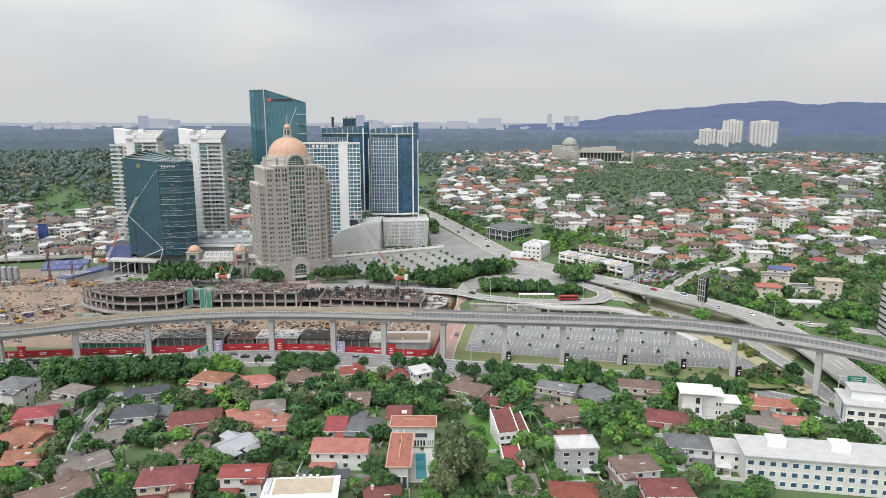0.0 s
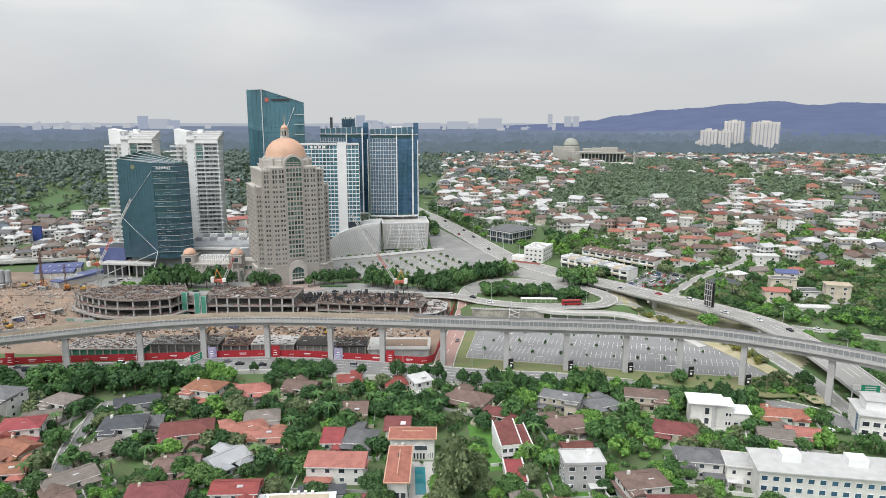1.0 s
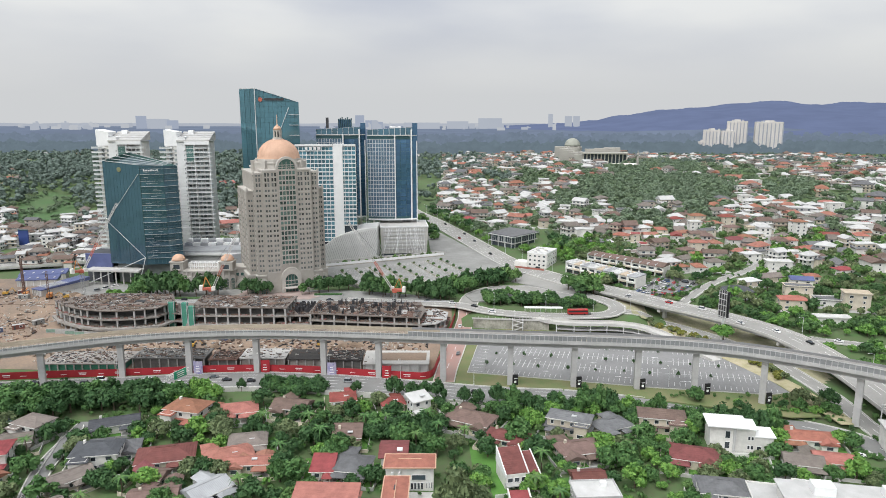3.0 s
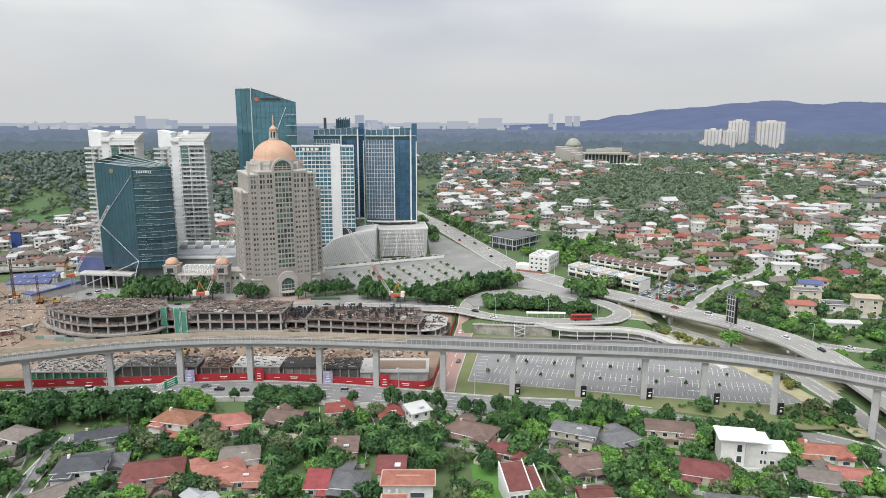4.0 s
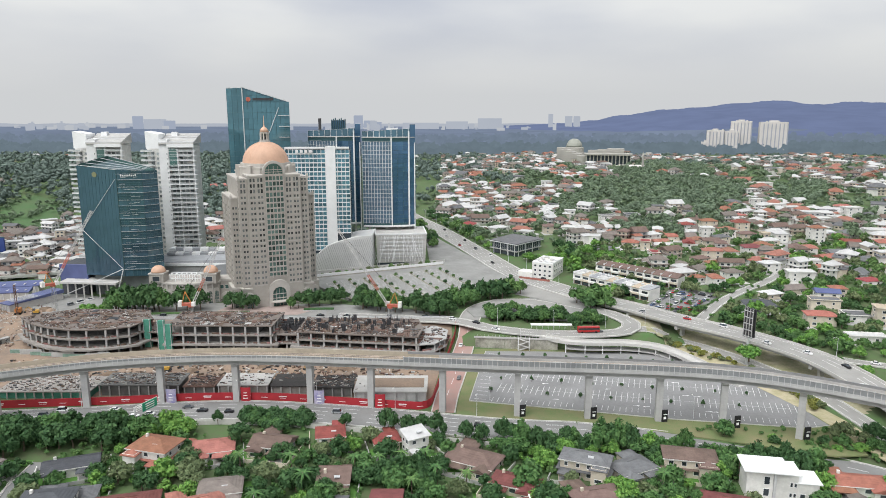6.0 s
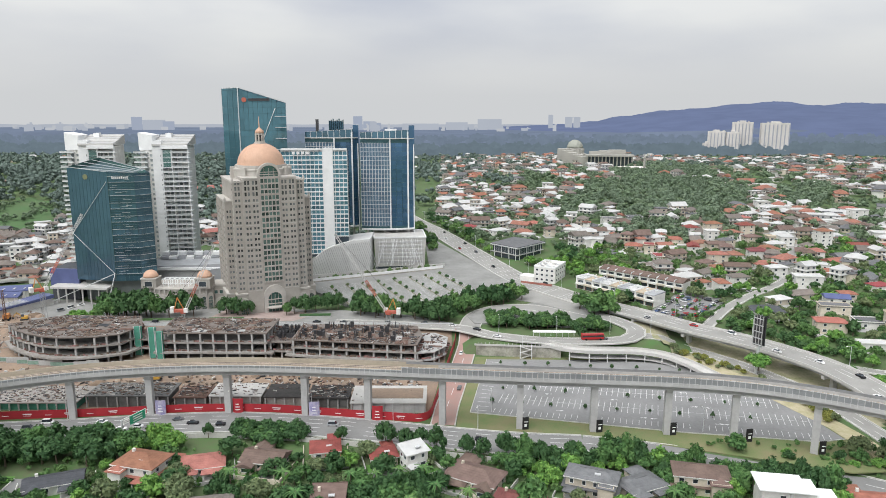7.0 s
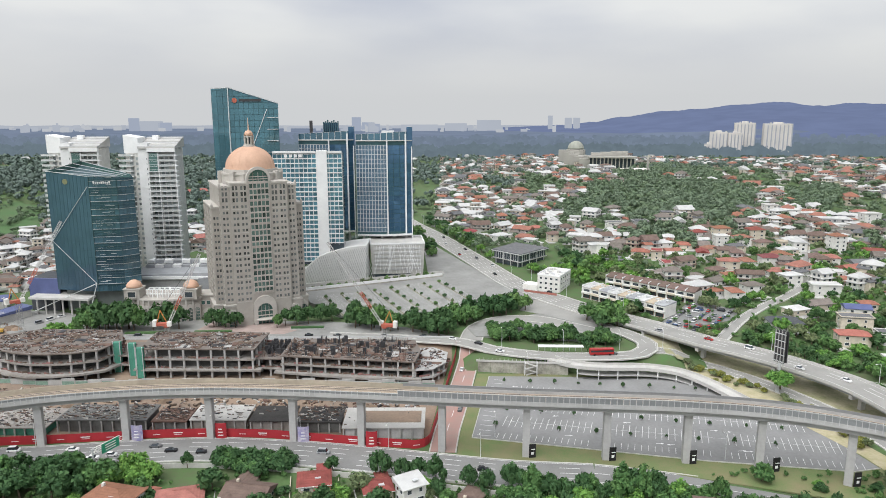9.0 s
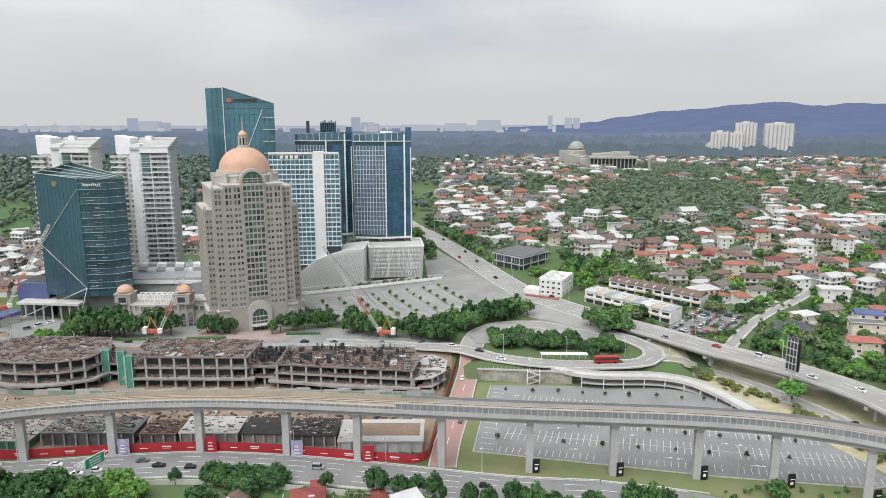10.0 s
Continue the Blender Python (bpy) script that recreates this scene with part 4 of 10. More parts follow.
def condo(x, y, z, rz):
    """Left wing of cantilevered balconies, a tall white blade, a glazed front of balconies and a slatted sloping roof."""
    root = thing("white_condominium", x, y, z, rz, "white condominium tower with balconies and a sloping roof screen", "building", "white condominium pair")
    part("wall", Geo().prism([(-6, 2.0), (16.2, 2.0), (16.2, 24), (-6, 24)], 0, 92), white_house, root)
    part("wing_wall", Geo().prism([(-15.2, 2.4), (-6, 0.6), (-6, 18), (-15.2, 18)], 0, 92), white_house, root)
    part("wing_cap", Geo().prism([(-15.6, 1.4), (-5.8, -0.6), (-5.8, 17), (-15.6, 17)], 89.5, 0, top=[101.4, 99.6, 99.6, 101.4]), white, root, "tall white parapet block")
    part("blade_wall", Geo().prism([(-6, -1.6), (0.2, -1.2), (0.2, 10), (-6, 10)], 0, 96), white, root, "tall white blade wall")
    part("roof_screen", Geo().prism([(-5.9, -2.6), (17.9, -2.6), (17.9, 22), (-5.9, 22)], 92.6, 0, top=[93.4, 93.4, 99.4, 99.4]), concrete_pale, root, "sloping slatted roof screen")
    for k in range(8):
        part("roof_slat", Geo().box(6, -1.6 + 3.1 * k, 93.5 + 0.755 * k, 23.9, 1.4, 0.45), steel if k % 2 else grey_wall, root)
    part("head_band", Geo().box(8.9, -1.9, 90.4, 18.0, 2.2, 2.4), white, root)
    part("roof_box", Geo().box(1, 17, 96, 4, 4, 4.6), white, root)
    for k in range(26):
        zz = 4 + 3.35 * k
        if zz < 88:
            part("balcony", balcony_mesh, None, root, at=pose(8.8, 0, zz))
        part("side_balcony", side_balcony_mesh, None, root, at=pose(-13.4, 1.6, zz, 0, 0, -10))
    cells = []
    rg = random.Random(int(-x))
    for k in range(25):
        zz = 4 + 3.35 * k
        cells += [(bx, 1.98, zz + 0.1, 0, w_, 2.6) for bx, w_ in ((1.7, 2.2), (4.4, 2.4), (8.2, 2.2), (11.0, 2.4), (14.2, 2.6)) if rg.random() < 0.93]
        cells += [(-7.5, 0.7, zz + 0.5, -11, 1.9, 1.9), (-11.2, 1.45, zz + 0.2, -11, 2.6, 2.4), (-0.75, -1.27, zz + 0.6, 4, 0.7, 1.5)]
    windows(root, cells, (white, condo_glass), 0.1, 40)
    part("green_glass", tray(5.6, 12.5, 0.16, (white, glass_pale), 0.2), None, root, "tall green glass bay", at=pose(3.5, -1.75, 77.2))
    for px, w_ in ((6.6, 0.45), (17.4, 0.5)):
        part("divider", Geo().box(px, -0.6, 0, w_, 2.4, 92), white, root)
    return root


condo_rail = mat("condo_balcony_rail", (0.46, 0.49, 0.49), 0.3, var=0.2, scale=0.3)
gg = Geo().box(0.4, 0.1, -0.3, 18.6, 3.8, 0.42, mi=0).box(0.2, -1.72, 0.12, 17.0, 0.08, 0.85, mi=1).box(0.2, -1.74, 0.97, 17.6, 0.16, 0.12, mi=0)
balcony_mesh = gg.mesh("balcony", [white, condo_rail])
gg = Geo().box(-0.6, -1.0, -0.25, 9.4, 3.4, 0.38).box(-0.9, -2.62, 0.13, 8.6, 0.08, 0.8, mi=1).box(-0.9, -2.64, 0.93, 8.8, 0.14, 0.12).box(-5.2, -1.0, 0.13, 0.1, 3.2, 0.8, mi=1)
side_balcony_mesh = gg.mesh("side_balcony", [white, condo_rail])
condo(-194, 560, 4.5, 6)
condo(-246.5, 563, 4.5, 6)


# ---- banded white hotel ----
glass_hotel = mat("hotel_glass", (0.105, 0.235, 0.295), 0.1, metal=0.3, var=0.3, scale=0.1, obj=0.2, island=0.35)
hotel = thing("banded_hotel", -89, 560, 4.5, 3, "white hotel tower of glass bands with a sweeping white spine", "building")
part("core", Geo().prism([(-22.5, 0.6), (22.5, 0.6), (22.5, 18), (-22.5, 18)], 14, 89), window_isl, hotel)
rows_ = [16 + 3.16 * k for k in range(23)]
for k, zz in enumerate(rows_ + [89]):
    if zz > 14 + 3.16 * 4:
        part("floor_band", Geo().box(0, 0.35, zz, 45.4, 0.6, 0.5), white, hotel)
    else:
        part("floor_band", Geo().box(-8, 0.35, zz, 29.4, 0.6, 0.5), white, hotel)
for k in range(17):
    xx = -22.6 + 2.83 * k
    part("fin", Geo().box(xx, 0.3, 18 if xx < 6 else 28, 0.2, 0.6, 72 if xx < 6 else 62), white, hotel)
cells = [(-21.2 + 2.83 * k, 0.45, zz + 0.5, 0, 2.75, 2.62) for zz in rows_ for k in range(16) if not 10 <= k <= 11 and (zz > 26 or k < 10)]
windows(hotel, cells, (white, glass_hotel), 0.14, 50, 0.12, "window_panel")
gg = Geo().prism([(6.0, -1.0), (13.0, -1.0), (13.0, 3), (6.0, 3)], 4, 91)
part("spine", gg, white, hotel, "tall white patterned spine")
part("parapet", Geo().box(-8.5, 0.0, 89.5, 28, 1.2, 1.2).box(18, 0.0, 89.5, 9.4, 1.2, 1.2), white, hotel)
for k in range(4):
    part("sign_bar", Geo().box(-14 + 3.2 * k, -0.6, 86.6, 2.0, 0.3, 2.0), white_print, hotel, "pale square sign block")
# sweeping white podium with a slanted foot
sheet_white = mat("bright_white_sheet", (0.63, 0.63, 0.62), 0.55, var=0.1, scale=0.15, fine=0.8)
pod = thing("white_podium", 0, 0, 4.5, label="white podium with slanted ribs sweeping up into the hotel spine", category="building")
face_pts = [(-99.5, 5.8), (-90, -2.0), (-52, 0.5), (-51.2, 27), (-64, 26), (-77, 22.5), (-84, 19.5), (-94, 11)]
gg = Geo()
lo = [(x_, 553.5 + 0.15 * (x_ + 99), z_) for x_, z_ in face_pts]
hi = [(x_, 584 + 0.10 * (x_ + 99), z_) for x_, z_ in face_pts]
gg.face(lo)
gg.face(hi[::-1])
for k in range(len(lo)):
    n = (k + 1) % len(lo)
    gg.face([lo[n], lo[k], hi[k], hi[n]])
part("shell", gg, sheet_white, pod)
for k in range(34):
    x0 = -96 + 1.32 * k
    z0, x1 = 1.2, x0 - 6.5
    zt = min(26, 22 + (x0 + 77) * 0.18) if x0 > -84 else 11 + (x0 + 94) * 0.85
    if zt > 4:
        part("slanted_rib", Geo().tube((x0 + 0.3 * zt, 553.2 + 0.15 * (x0 + 0.3 * zt + 99), 0.5), (x0, 553.2 + 0.15 * (x0 + 99), zt - 0.6), 0.2, n=4), grey_wall, pod)

# patterned box podium and twin blue towers
box_pod = thing("patterned_podium", -32, 587, 4.5, 6, "pale car-park podium wrapped in branching white ribs", "building")
gg = Geo().prism([(-18, -8), (18, -8), (18, 22), (-18, 22)], 3, 24.5, taper=[(-19.2, -9), (19.2, -9), (19.2, 23), (-19.2, 23)])
part("shell", gg, concrete_pale, box_pod)
part("plinth", Geo().box(0, 7, 0, 36, 29, 3.2), window_isl, box_pod)
for k in range(6):
    part("louvre_gap", Geo().box(0, -8.35 - 0.16 * k, 6 + 3 * k, 33, 0.5, 1.3), grey_wall, box_pod)
random.seed(5)
for k in range(30):
    xa, xb = random.uniform(-17, 17), random.uniform(-17, 17)
    part("branch_rib", Geo().tube((xa, -8.6, 3.6), (xa * 0.75 + xb * 0.25, -9.35, 23.8), 0.2, n=4), white, box_pod)
part("parapet", Geo().box(0, -9.0, 24.3, 38.6, 0.7, 0.9).box(0, 23, 24.3, 38.6, 0.7, 0.9).box(-19.1, 7, 24.3, 0.7, 32, 0.9).box(19.1, 7, 24.3, 0.7, 32, 0.9), white, box_pod)


grid_grey = mat("grey_grid_frame", (0.56, 0.58, 0.60), 0.6, var=0.12, scale=0.2)
grid_glass = mat("balcony_glass", (0.10, 0.165, 0.225), 0.2, var=0.3, scale=0.2, obj=0.15, spec=0.6)


def blue_tower(x, y, z, rz, w, h, mirror=1, wing=True):
    """Slab with a bowed front: a white grid on one part, blue glass on the other."""
    root = thing("blue_glass_tower", x, y, z, rz, "blue glass tower with white window grid and fins", "building", "blue glass tower pair")
    n = 9
    bow = [(-w / 2 + w * k / n, -3.2 * math.cos((k / n - 0.5) * math.pi)) for k in range(n + 1)]
    part("core", Geo().prism([(p[0], p[1] + 0.4) for p in bow] + [(w / 2, 20), (-w / 2, 20)], 28, h), mullion, root)
    split = 5
    cells, glass = [], []
    for k in range(n):
        a, b = bow[k], bow[k + 1]
        ln = math.dist(a, b)
        rz_ = math.degrees(math.atan2(b[1] - a[1], b[0] - a[0]))
        c = ((a[0] + b[0]) / 2, (a[1] + b[1]) / 2)
        for j in range(int((h - 31) / 3.3)):
            if k < split:
                for s in (-0.25, 0.25):
                    cells.append((c[0] + (b[0] - a[0]) * s, c[1] + (b[1] - a[1]) * s + 0.3, 30 + 3.3 * j, rz_, ln / 2 - 0.02, 3.28))
            else:
                glass.append((c[0], c[1] + 0.3, 30 + 3.3 * j, rz_, ln - 0.02, 3.28))
    windows(root, cells, (grid_grey, grid_glass), 0.16, 40, 0.22, "grid_window")
    windows(root, glass, (mullion, glass_blue), 0.08, 40, 0.15, "glass_panel", "upper_glass")
    part("fin", Geo().box(bow[split][0], bow[split][1] - 0.3, 27, 0.9, 1.4, h - 27), white, root)
    part("fin", Geo().box(bow[8][0], bow[8][1] - 0.5, 27, 1.1, 1.4, h - 22), white, root)
    part("fin", Geo().box(bow[9][0], bow[9][1] + 0.2, 22, 0.7, 1.0, h - 26), white, root)
    part("end_wing", Geo().prism([(bow[8][0] + 0.9, bow[8][1] + 0.5), (w / 2 + 0.6, 0.5), (w / 2 + 0.6, 16), (bow[8][0] + 0.9, 16)], 27, h + 10), glass_blue, root)
    gg = Geo().prism([(p[0] * 1.01, p[1] - 0.3) for p in bow] + [(w / 2, 20.3), (-w / 2, 20.3)], h, h + 0.6)
    part("roof_slab", gg, concrete_pale, root)
    for k in range(n):
        a, b = bow[k], bow[k + 1]
        rz_ = math.degrees(math.atan2(b[1] - a[1], b[0] - a[0]))
        part("crown_panel", tray(math.dist(a, b) - 0.1, 4.4 + 0.25 * k, 0.15, (steel, glass_teal), 0.15), None, root, at=pose((a[0] + b[0]) / 2, (a[1] + b[1]) / 2 + 0.6, h + 0.6, 0, 0, rz_))
    part("roof_plant", Geo().box(3, 9, h + 0.6, 9, 7, 6.5), white, root)
    part("roof_plant", Geo().box(-9, 10, h + 0.6, 6, 6, 4), dark_steel, root)
    gg = Geo().prism([(p[0], p[1] - 0.7) for p in bow] + [(w / 2, 12), (-w / 2, 12)], 27, 28.2)
    part("transfer_slab", gg, white, root)
    for k in (1, 4, 6, 8):
        part("column", Geo().box(bow[k][0], bow[k][1] + 3, 0, 1.6, 1.6, 27.2), concrete_pale, root)
    part("lift_core", Geo().box(4, 9, 0, 12, 10, 28), concrete, root)
    return root


blue_tower(-41.5, 601, 4.5, 4, 40, 95.5)
blue_tower(-85, 614, 4.5, 4, 40, 95.5)
tank = thing("rooftop_mast", -95.5, 614, 100, 0, "slim dark mast block on the tower roof", "mast")
part("mast", Geo().box(0, 0, 0.3, 2.0, 2.0, 14), dark_steel, tank)
for k in range(8):
    part("screen_post", Geo().box(9 + 1.5 * k, 2, 0.3, 0.5, 3, 13 + (k % 3) * 0.7), mullion, tank)
part("screen_glass", Geo().box(14.2, 3, 0.3, 11, 2, 12.5), glass_blue, tank)

# ---- stone podium with small domes and arches beside the domed tower ----
sp = thing("domed_podium", -157, 478, 4.5, 0, "curved buff stone podium with arched windows and two small salmon domes", "building")
n = 12
curve = [(-20 + 40 * k / n, -6.5 * math.sin(math.pi * k / n) ** 0.8) for k in range(n + 1)]
part("wall", Geo().prism(curve + [(20, 16), (-20, 16)], 0, 13.2), stone, sp)
part("cornice", Geo().prism([(p[0] * 1.03, p[1] - 0.7) for p in curve] + [(20.6, 16), (-20.6, 16)], 12.6, 13.6), stone_pale, sp)
for k in range(n):
    a, b = curve[k], curve[k + 1]
    ang = math.degrees(math.atan2(b[1] - a[1], b[0] - a[0]))
    c = ((a[0] + b[0]) / 2, (a[1] + b[1]) / 2)
    bay = thing("bay", *c, 0, ang)
    bay.parent = sp
    arch(bay, 0, -0.5, 0.3, 3.3, 9.6, 2.3, 7.6, 0.6)
    part("pilaster", Geo().box(a[0], a[1] - 0.3, 0, 0.9, 0.9, 12.8), stone_pale, sp)
for cx in (-16.5, 15.5):
    part("pavilion", Geo().box(cx, -0.5, 13.2, 8.6, 8.6, 5.6), stone, sp)
    part("pavilion_cornice", Geo().box(cx, -0.5, 18.6, 9.4, 9.4, 0.7), stone_pale, sp)
    prof = [(4.4 * math.cos(t), 19.3 + 4.3 * math.sin(t)) for t in (radians(4 + 9.5 * k) for k in range(10))]
    part("small_dome", Geo().lathe(prof, 20, cx, -0.5), dome_m, sp, "small salmon dome", smooth=True)
    for o, rzz in ((-0.5, 0),):
        part("lunette", tray(5.2, 4.0, 0.5, (stone_pale, window_m), 0.3), None, sp, at=pose(cx, -4.85, 13.9))
for k in range(7):
    part("pergola_frame", Geo().box(-9 + 3 * k, -1 - 1.5 * math.sin(math.pi * k / 6), 13.4, 0.35, 0.35, 4.6).box(-9 + 3 * k, 2.0, 13.4, 0.35, 0.35, 4.6).box(-9 + 3 * k, 0.4, 17.8, 0.35, 5.0, 0.35), white, sp)
part("pergola_beam", Geo().box(0, -1.8, 17.9, 19, 0.4, 0.5).box(0, 2.2, 17.9, 19, 0.4, 0.5).box(0, -1.8, 15.4, 19, 0.3, 0.4), white, sp)
# gateway block that joins podium and tower
gate = thing("gateway_block", -133, 480, 4.5, 6, "stone link block over a dark vehicle archway", "building")
part("wall", Geo().box(0, 6, 5.0, 9.5, 12, 8.4), stone, gate)
part("deck", Geo().box(0, 6, 13.4, 10.5, 13, 0.8), stone_pale, gate)
arch(gate, 0, -0.2, 0, 9.4, 6.5, 7.2, 4.2, 0.8)
for k in range(3):
    part("window", tray(2.4, 2.6, 0.25, (stone_pale, glass_pale), 0.3), None, gate, at=pose(-3 + 3 * k, -0.02, 8.2))
# mall roof behind the podium
mall = thing("mall_roof", -163, 522, 4.5, 0, "grey mall roof with a folded white canopy", "building")
part("wall", Geo().box(6, 8, 0, 62, 34, 17), grey_wall, mall)
part("roof", Geo().prism([(-27, -10), (38, -10), (38, 26), (-27, 26)], 17, 0, top=[18, 20, 22.5, 20]), roof_metal_grey, mall)
for k in range(11):
    x0 = -24 + 5.6 * k
    part("canopy_fold", Geo().prism([(x0, 4), (x0 + 5.4, 4), (x0 + 5.4, 16), (x0, 16)], 19.5, 0, top=[21.2, 21.6, 23.4, 22.6]), white if k % 2 else roof_metal_grey, mall)
    part("canopy_fold", Geo().prism([(x0 + 0.4, 6), (x0 + 5.0, 6), (x0 + 2.7, 14)], 22, 23.9), roof_metal_grey if k % 2 else white, mall)
part("side_block", Geo().prism([(14, -12), (40, -12), (40, 4), (14, 4)], 0, 0, top=[16, 20, 24, 20]), roof_metal_grey, mall)
part("eave_band", Geo().box(6, -10.4, 15.5, 63, 1.0, 1.8), white, mall)

# low wall and planted terrace before the hotel, edge of the upper car park
edge_wall = thing("terrace_wall", 0, 0, 0, label="long pale terrace wall with planting before the hotel", category="wall", kind="structure")
for k in range(24):
    xx, yy = -90 + 3.9 * k, 543.5 + 1.62 * k
    part("panel", Geo().box(xx, yy, 5.5, 4.3, 0.6, 3.6, 22.6), concrete_pale, edge_wall)

# ---- building site ----
def bars(parent, x, y, z, rz, w, rows=1, h=0.45, m=None):
    """Writing kept as plain bars on a board that faces -y."""
    for k in range(rows):
        part("print_bar", Geo().box(0, -0.04, -k * h * 1.7, w * (1 - 0.3 * k), 0.05, h), m or white_print, parent, at=pose(x, y, z, 0, 0, rz))


net_pale = mat("faded_green_net", (0.22, 0.33, 0.27), 0.9, var=0.4, scale=0.5)
site_deck = mat("dusty_site_deck", (0.110, 0.088, 0.076), 0.95, var=0.45, scale=0.15, fine=0.9, bump=0.3, tint=(0.190, 0.172, 0.158))


def frame_block(label, poly, levels, bay, seed, overhang=1.2, clutter=240, rebar=True, m=None):
    """Open concrete frame: slabs, columns, back wall, and clutter on the top deck."""
    rng = random.Random(seed)
    root = thing("concrete_frame_building", 0, 0, 0.1, label=label, category="building site", group="unfinished concrete blocks")
    cx, cy = sum(p[0] for p in poly) / len(poly), sum(p[1] for p in poly) / len(poly)
    grow = lambda s: [(cx + (p[0] - cx) * (1 + s / max(1, math.hypot(p[0] - cx, p[1] - cy))), cy + (p[1] - cy) * (1 + s / max(1, math.hypot(p[0] - cx, p[1] - cy)))) for p in poly]
    for k, z in enumerate(levels):
        o = overhang + (3.0 if k == 0 and len(levels) > 2 else 0)
        part("slab", Geo().prism(grow(o), z - 0.5, z), m or (site_deck if z == levels[-1] else concrete_raw), root)
        if k < len(levels) - 1:
            part("edge_beam", Geo().prism(grow(o + 0.15), z - 0.9, z - 0.45), m or concrete_raw, root)
    base = 0.0
    for z in levels:
        for a, b in zip(poly, poly[1:] + poly[:1]):
            ln = math.dist(a, b)
            n = max(1, round(ln / bay))
            for i in range(n):
                t = i / n
                part("column", col_mesh(round(z - base - 0.45, 1)), None, root, at=pose(a[0] + (b[0] - a[0]) * t, a[1] + (b[1] - a[1]) * t, base))
        base = z
    # Inner block in dark concrete: the shade between floors is put into its colour.
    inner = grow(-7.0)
    part("inner_wall", Geo().prism(inner, 0, levels[-1] - 0.5), dark_concrete, root, "interior walls coloured dark as if unlit")
    deck = levels[-1]
    gg = Geo()
    xs0, xs1 = min(p[0] for p in poly), max(p[0] for p in poly)
    ys0, ys1 = min(p[1] for p in poly), max(p[1] for p in poly)
    for _ in range(clutter // 45):
        x, y = rng.uniform(xs0, xs1), rng.uniform(ys0, ys1)
        if inside(x, y, poly) and inside(x + 3, y + 1.5, poly) and inside(x - 3, y - 1.5, poly):
            gg.box(x, y, deck, rng.uniform(2, 7), rng.uniform(1.2, 3.5), rng.uniform(0.06, 0.3), rng.choice((0, 5, -8, 90)), mi=rng.choice((0, 1, 1, 4, 4, 4, 3, 1, 0)))
    for _ in range(clutter):
        x, y = rng.uniform(xs0, xs1), rng.uniform(ys0, ys1)
        if not inside(x, y, poly) or noise.noise(Vector((x / 5.0, y / 5.0, seed))) < -0.12:
            continue
        gg.box(x, y, deck, 0.15 + rng.random() ** 2 * 1.5, rng.uniform(0.06, 0.25), rng.uniform(0.06, 0.5), rng.choice((0, 5, -8, 30, 90, 60)), mi=rng.choice((0, 0, 0, 1, 1, 1, 1, 1, 2, 3, 4, 4, 4, 4)))
    part("deck_clutter", gg, [timber, rust, pale_sheet_m, concrete, dark_steel], root, "formwork, rebar and boards", kind="stuff")
    if rebar:
        gg = Geo()
        for (ax, ay), (bx, by) in zip(grow(-0.6), grow(-0.6)[1:]):
            n = int(math.dist((ax, ay), (bx, by)) / 1.5)
            for i in range(n):
                for off in (0.0, 1.6):
                    gg.tube((ax + (bx - ax) * i / n, ay + (by - ay) * i / n + off, levels[-2]), (ax + (bx - ax) * i / n, ay + (by - ay) * i / n + off, deck - 0.4), 0.07, n=3)
        part("props", gg, [rust], root, "closely set formwork props", kind="stuff")
        gg = Geo()
        for _ in range(60):
            x, y = rng.uniform(xs0 + 2, xs1 - 2), rng.uniform(ys0 + 6, ys1 - 2)
            if inside(x, y, poly):
                gg.box(x, y, deck, rng.uniform(0.8, 2.4), rng.uniform(0.3, 0.8), rng.uniform(1.5, 3.4), rng.choice((0, 90)))
        part("wall_form", gg, [dark_steel], root, "upright wall formwork panels", kind="stuff")
        gg = Geo()
        for i in range(int((xs1 - xs0) / 4.5)):
            for j in range(int((ys1 - ys0) / 6)):
                x, y = xs0 + 2 + i * 4.5, ys0 + 2 + j * 6
                if inside(x, y, poly) and rng.random() < 0.6:
                    for dx in (-0.35, 0.35):
                        for dy in (-0.35, 0.35):
                            gg.tube((x + dx, y + dy, deck), (x + dx * 1.3, y + dy * 1.3, deck + rng.uniform(1.2, 3.2)), 0.09, n=3)
        part("starter_bar_cluster", gg, [rust], root, "rusty starter bars", kind="stuff")
    for k, z in enumerate(levels[:-1]):
        gg = Geo()
        for a, b in zip(grow(overhang), grow(overhang)[1:]):
            ln = math.dist(a, b)
            for _ in range(int(ln / 1.6)):
                t = rng.random()
                gg.box(a[0] + (b[0] - a[0]) * t, a[1] + (b[1] - a[1]) * t + 0.5, z, rng.uniform(0.5, 2.5), 0.5, rng.uniform(0.2, 0.9), rng.uniform(-20, 20), mi=rng.choice((0, 1, 2)))
        part("edge_clutter", gg, [rust, timber, red_sheet], root, kind="stuff")
    return root


def inside(x, y, poly):
    hit = False
    for (x0, y0), (x1, y1) in zip(poly, poly[1:] + poly[:1]):
        if (y0 > y) != (y1 > y) and x < (x1 - x0) * (y - y0) / (y1 - y0) + x0:
            hit = not hit
    return hit


COLS = {}


def col_mesh(h):
    if h not in COLS:
        COLS[h] = Geo().box(0, 0, 0, 0.85, 0.85, h).mesh("column", [concrete])
    return COLS[h]


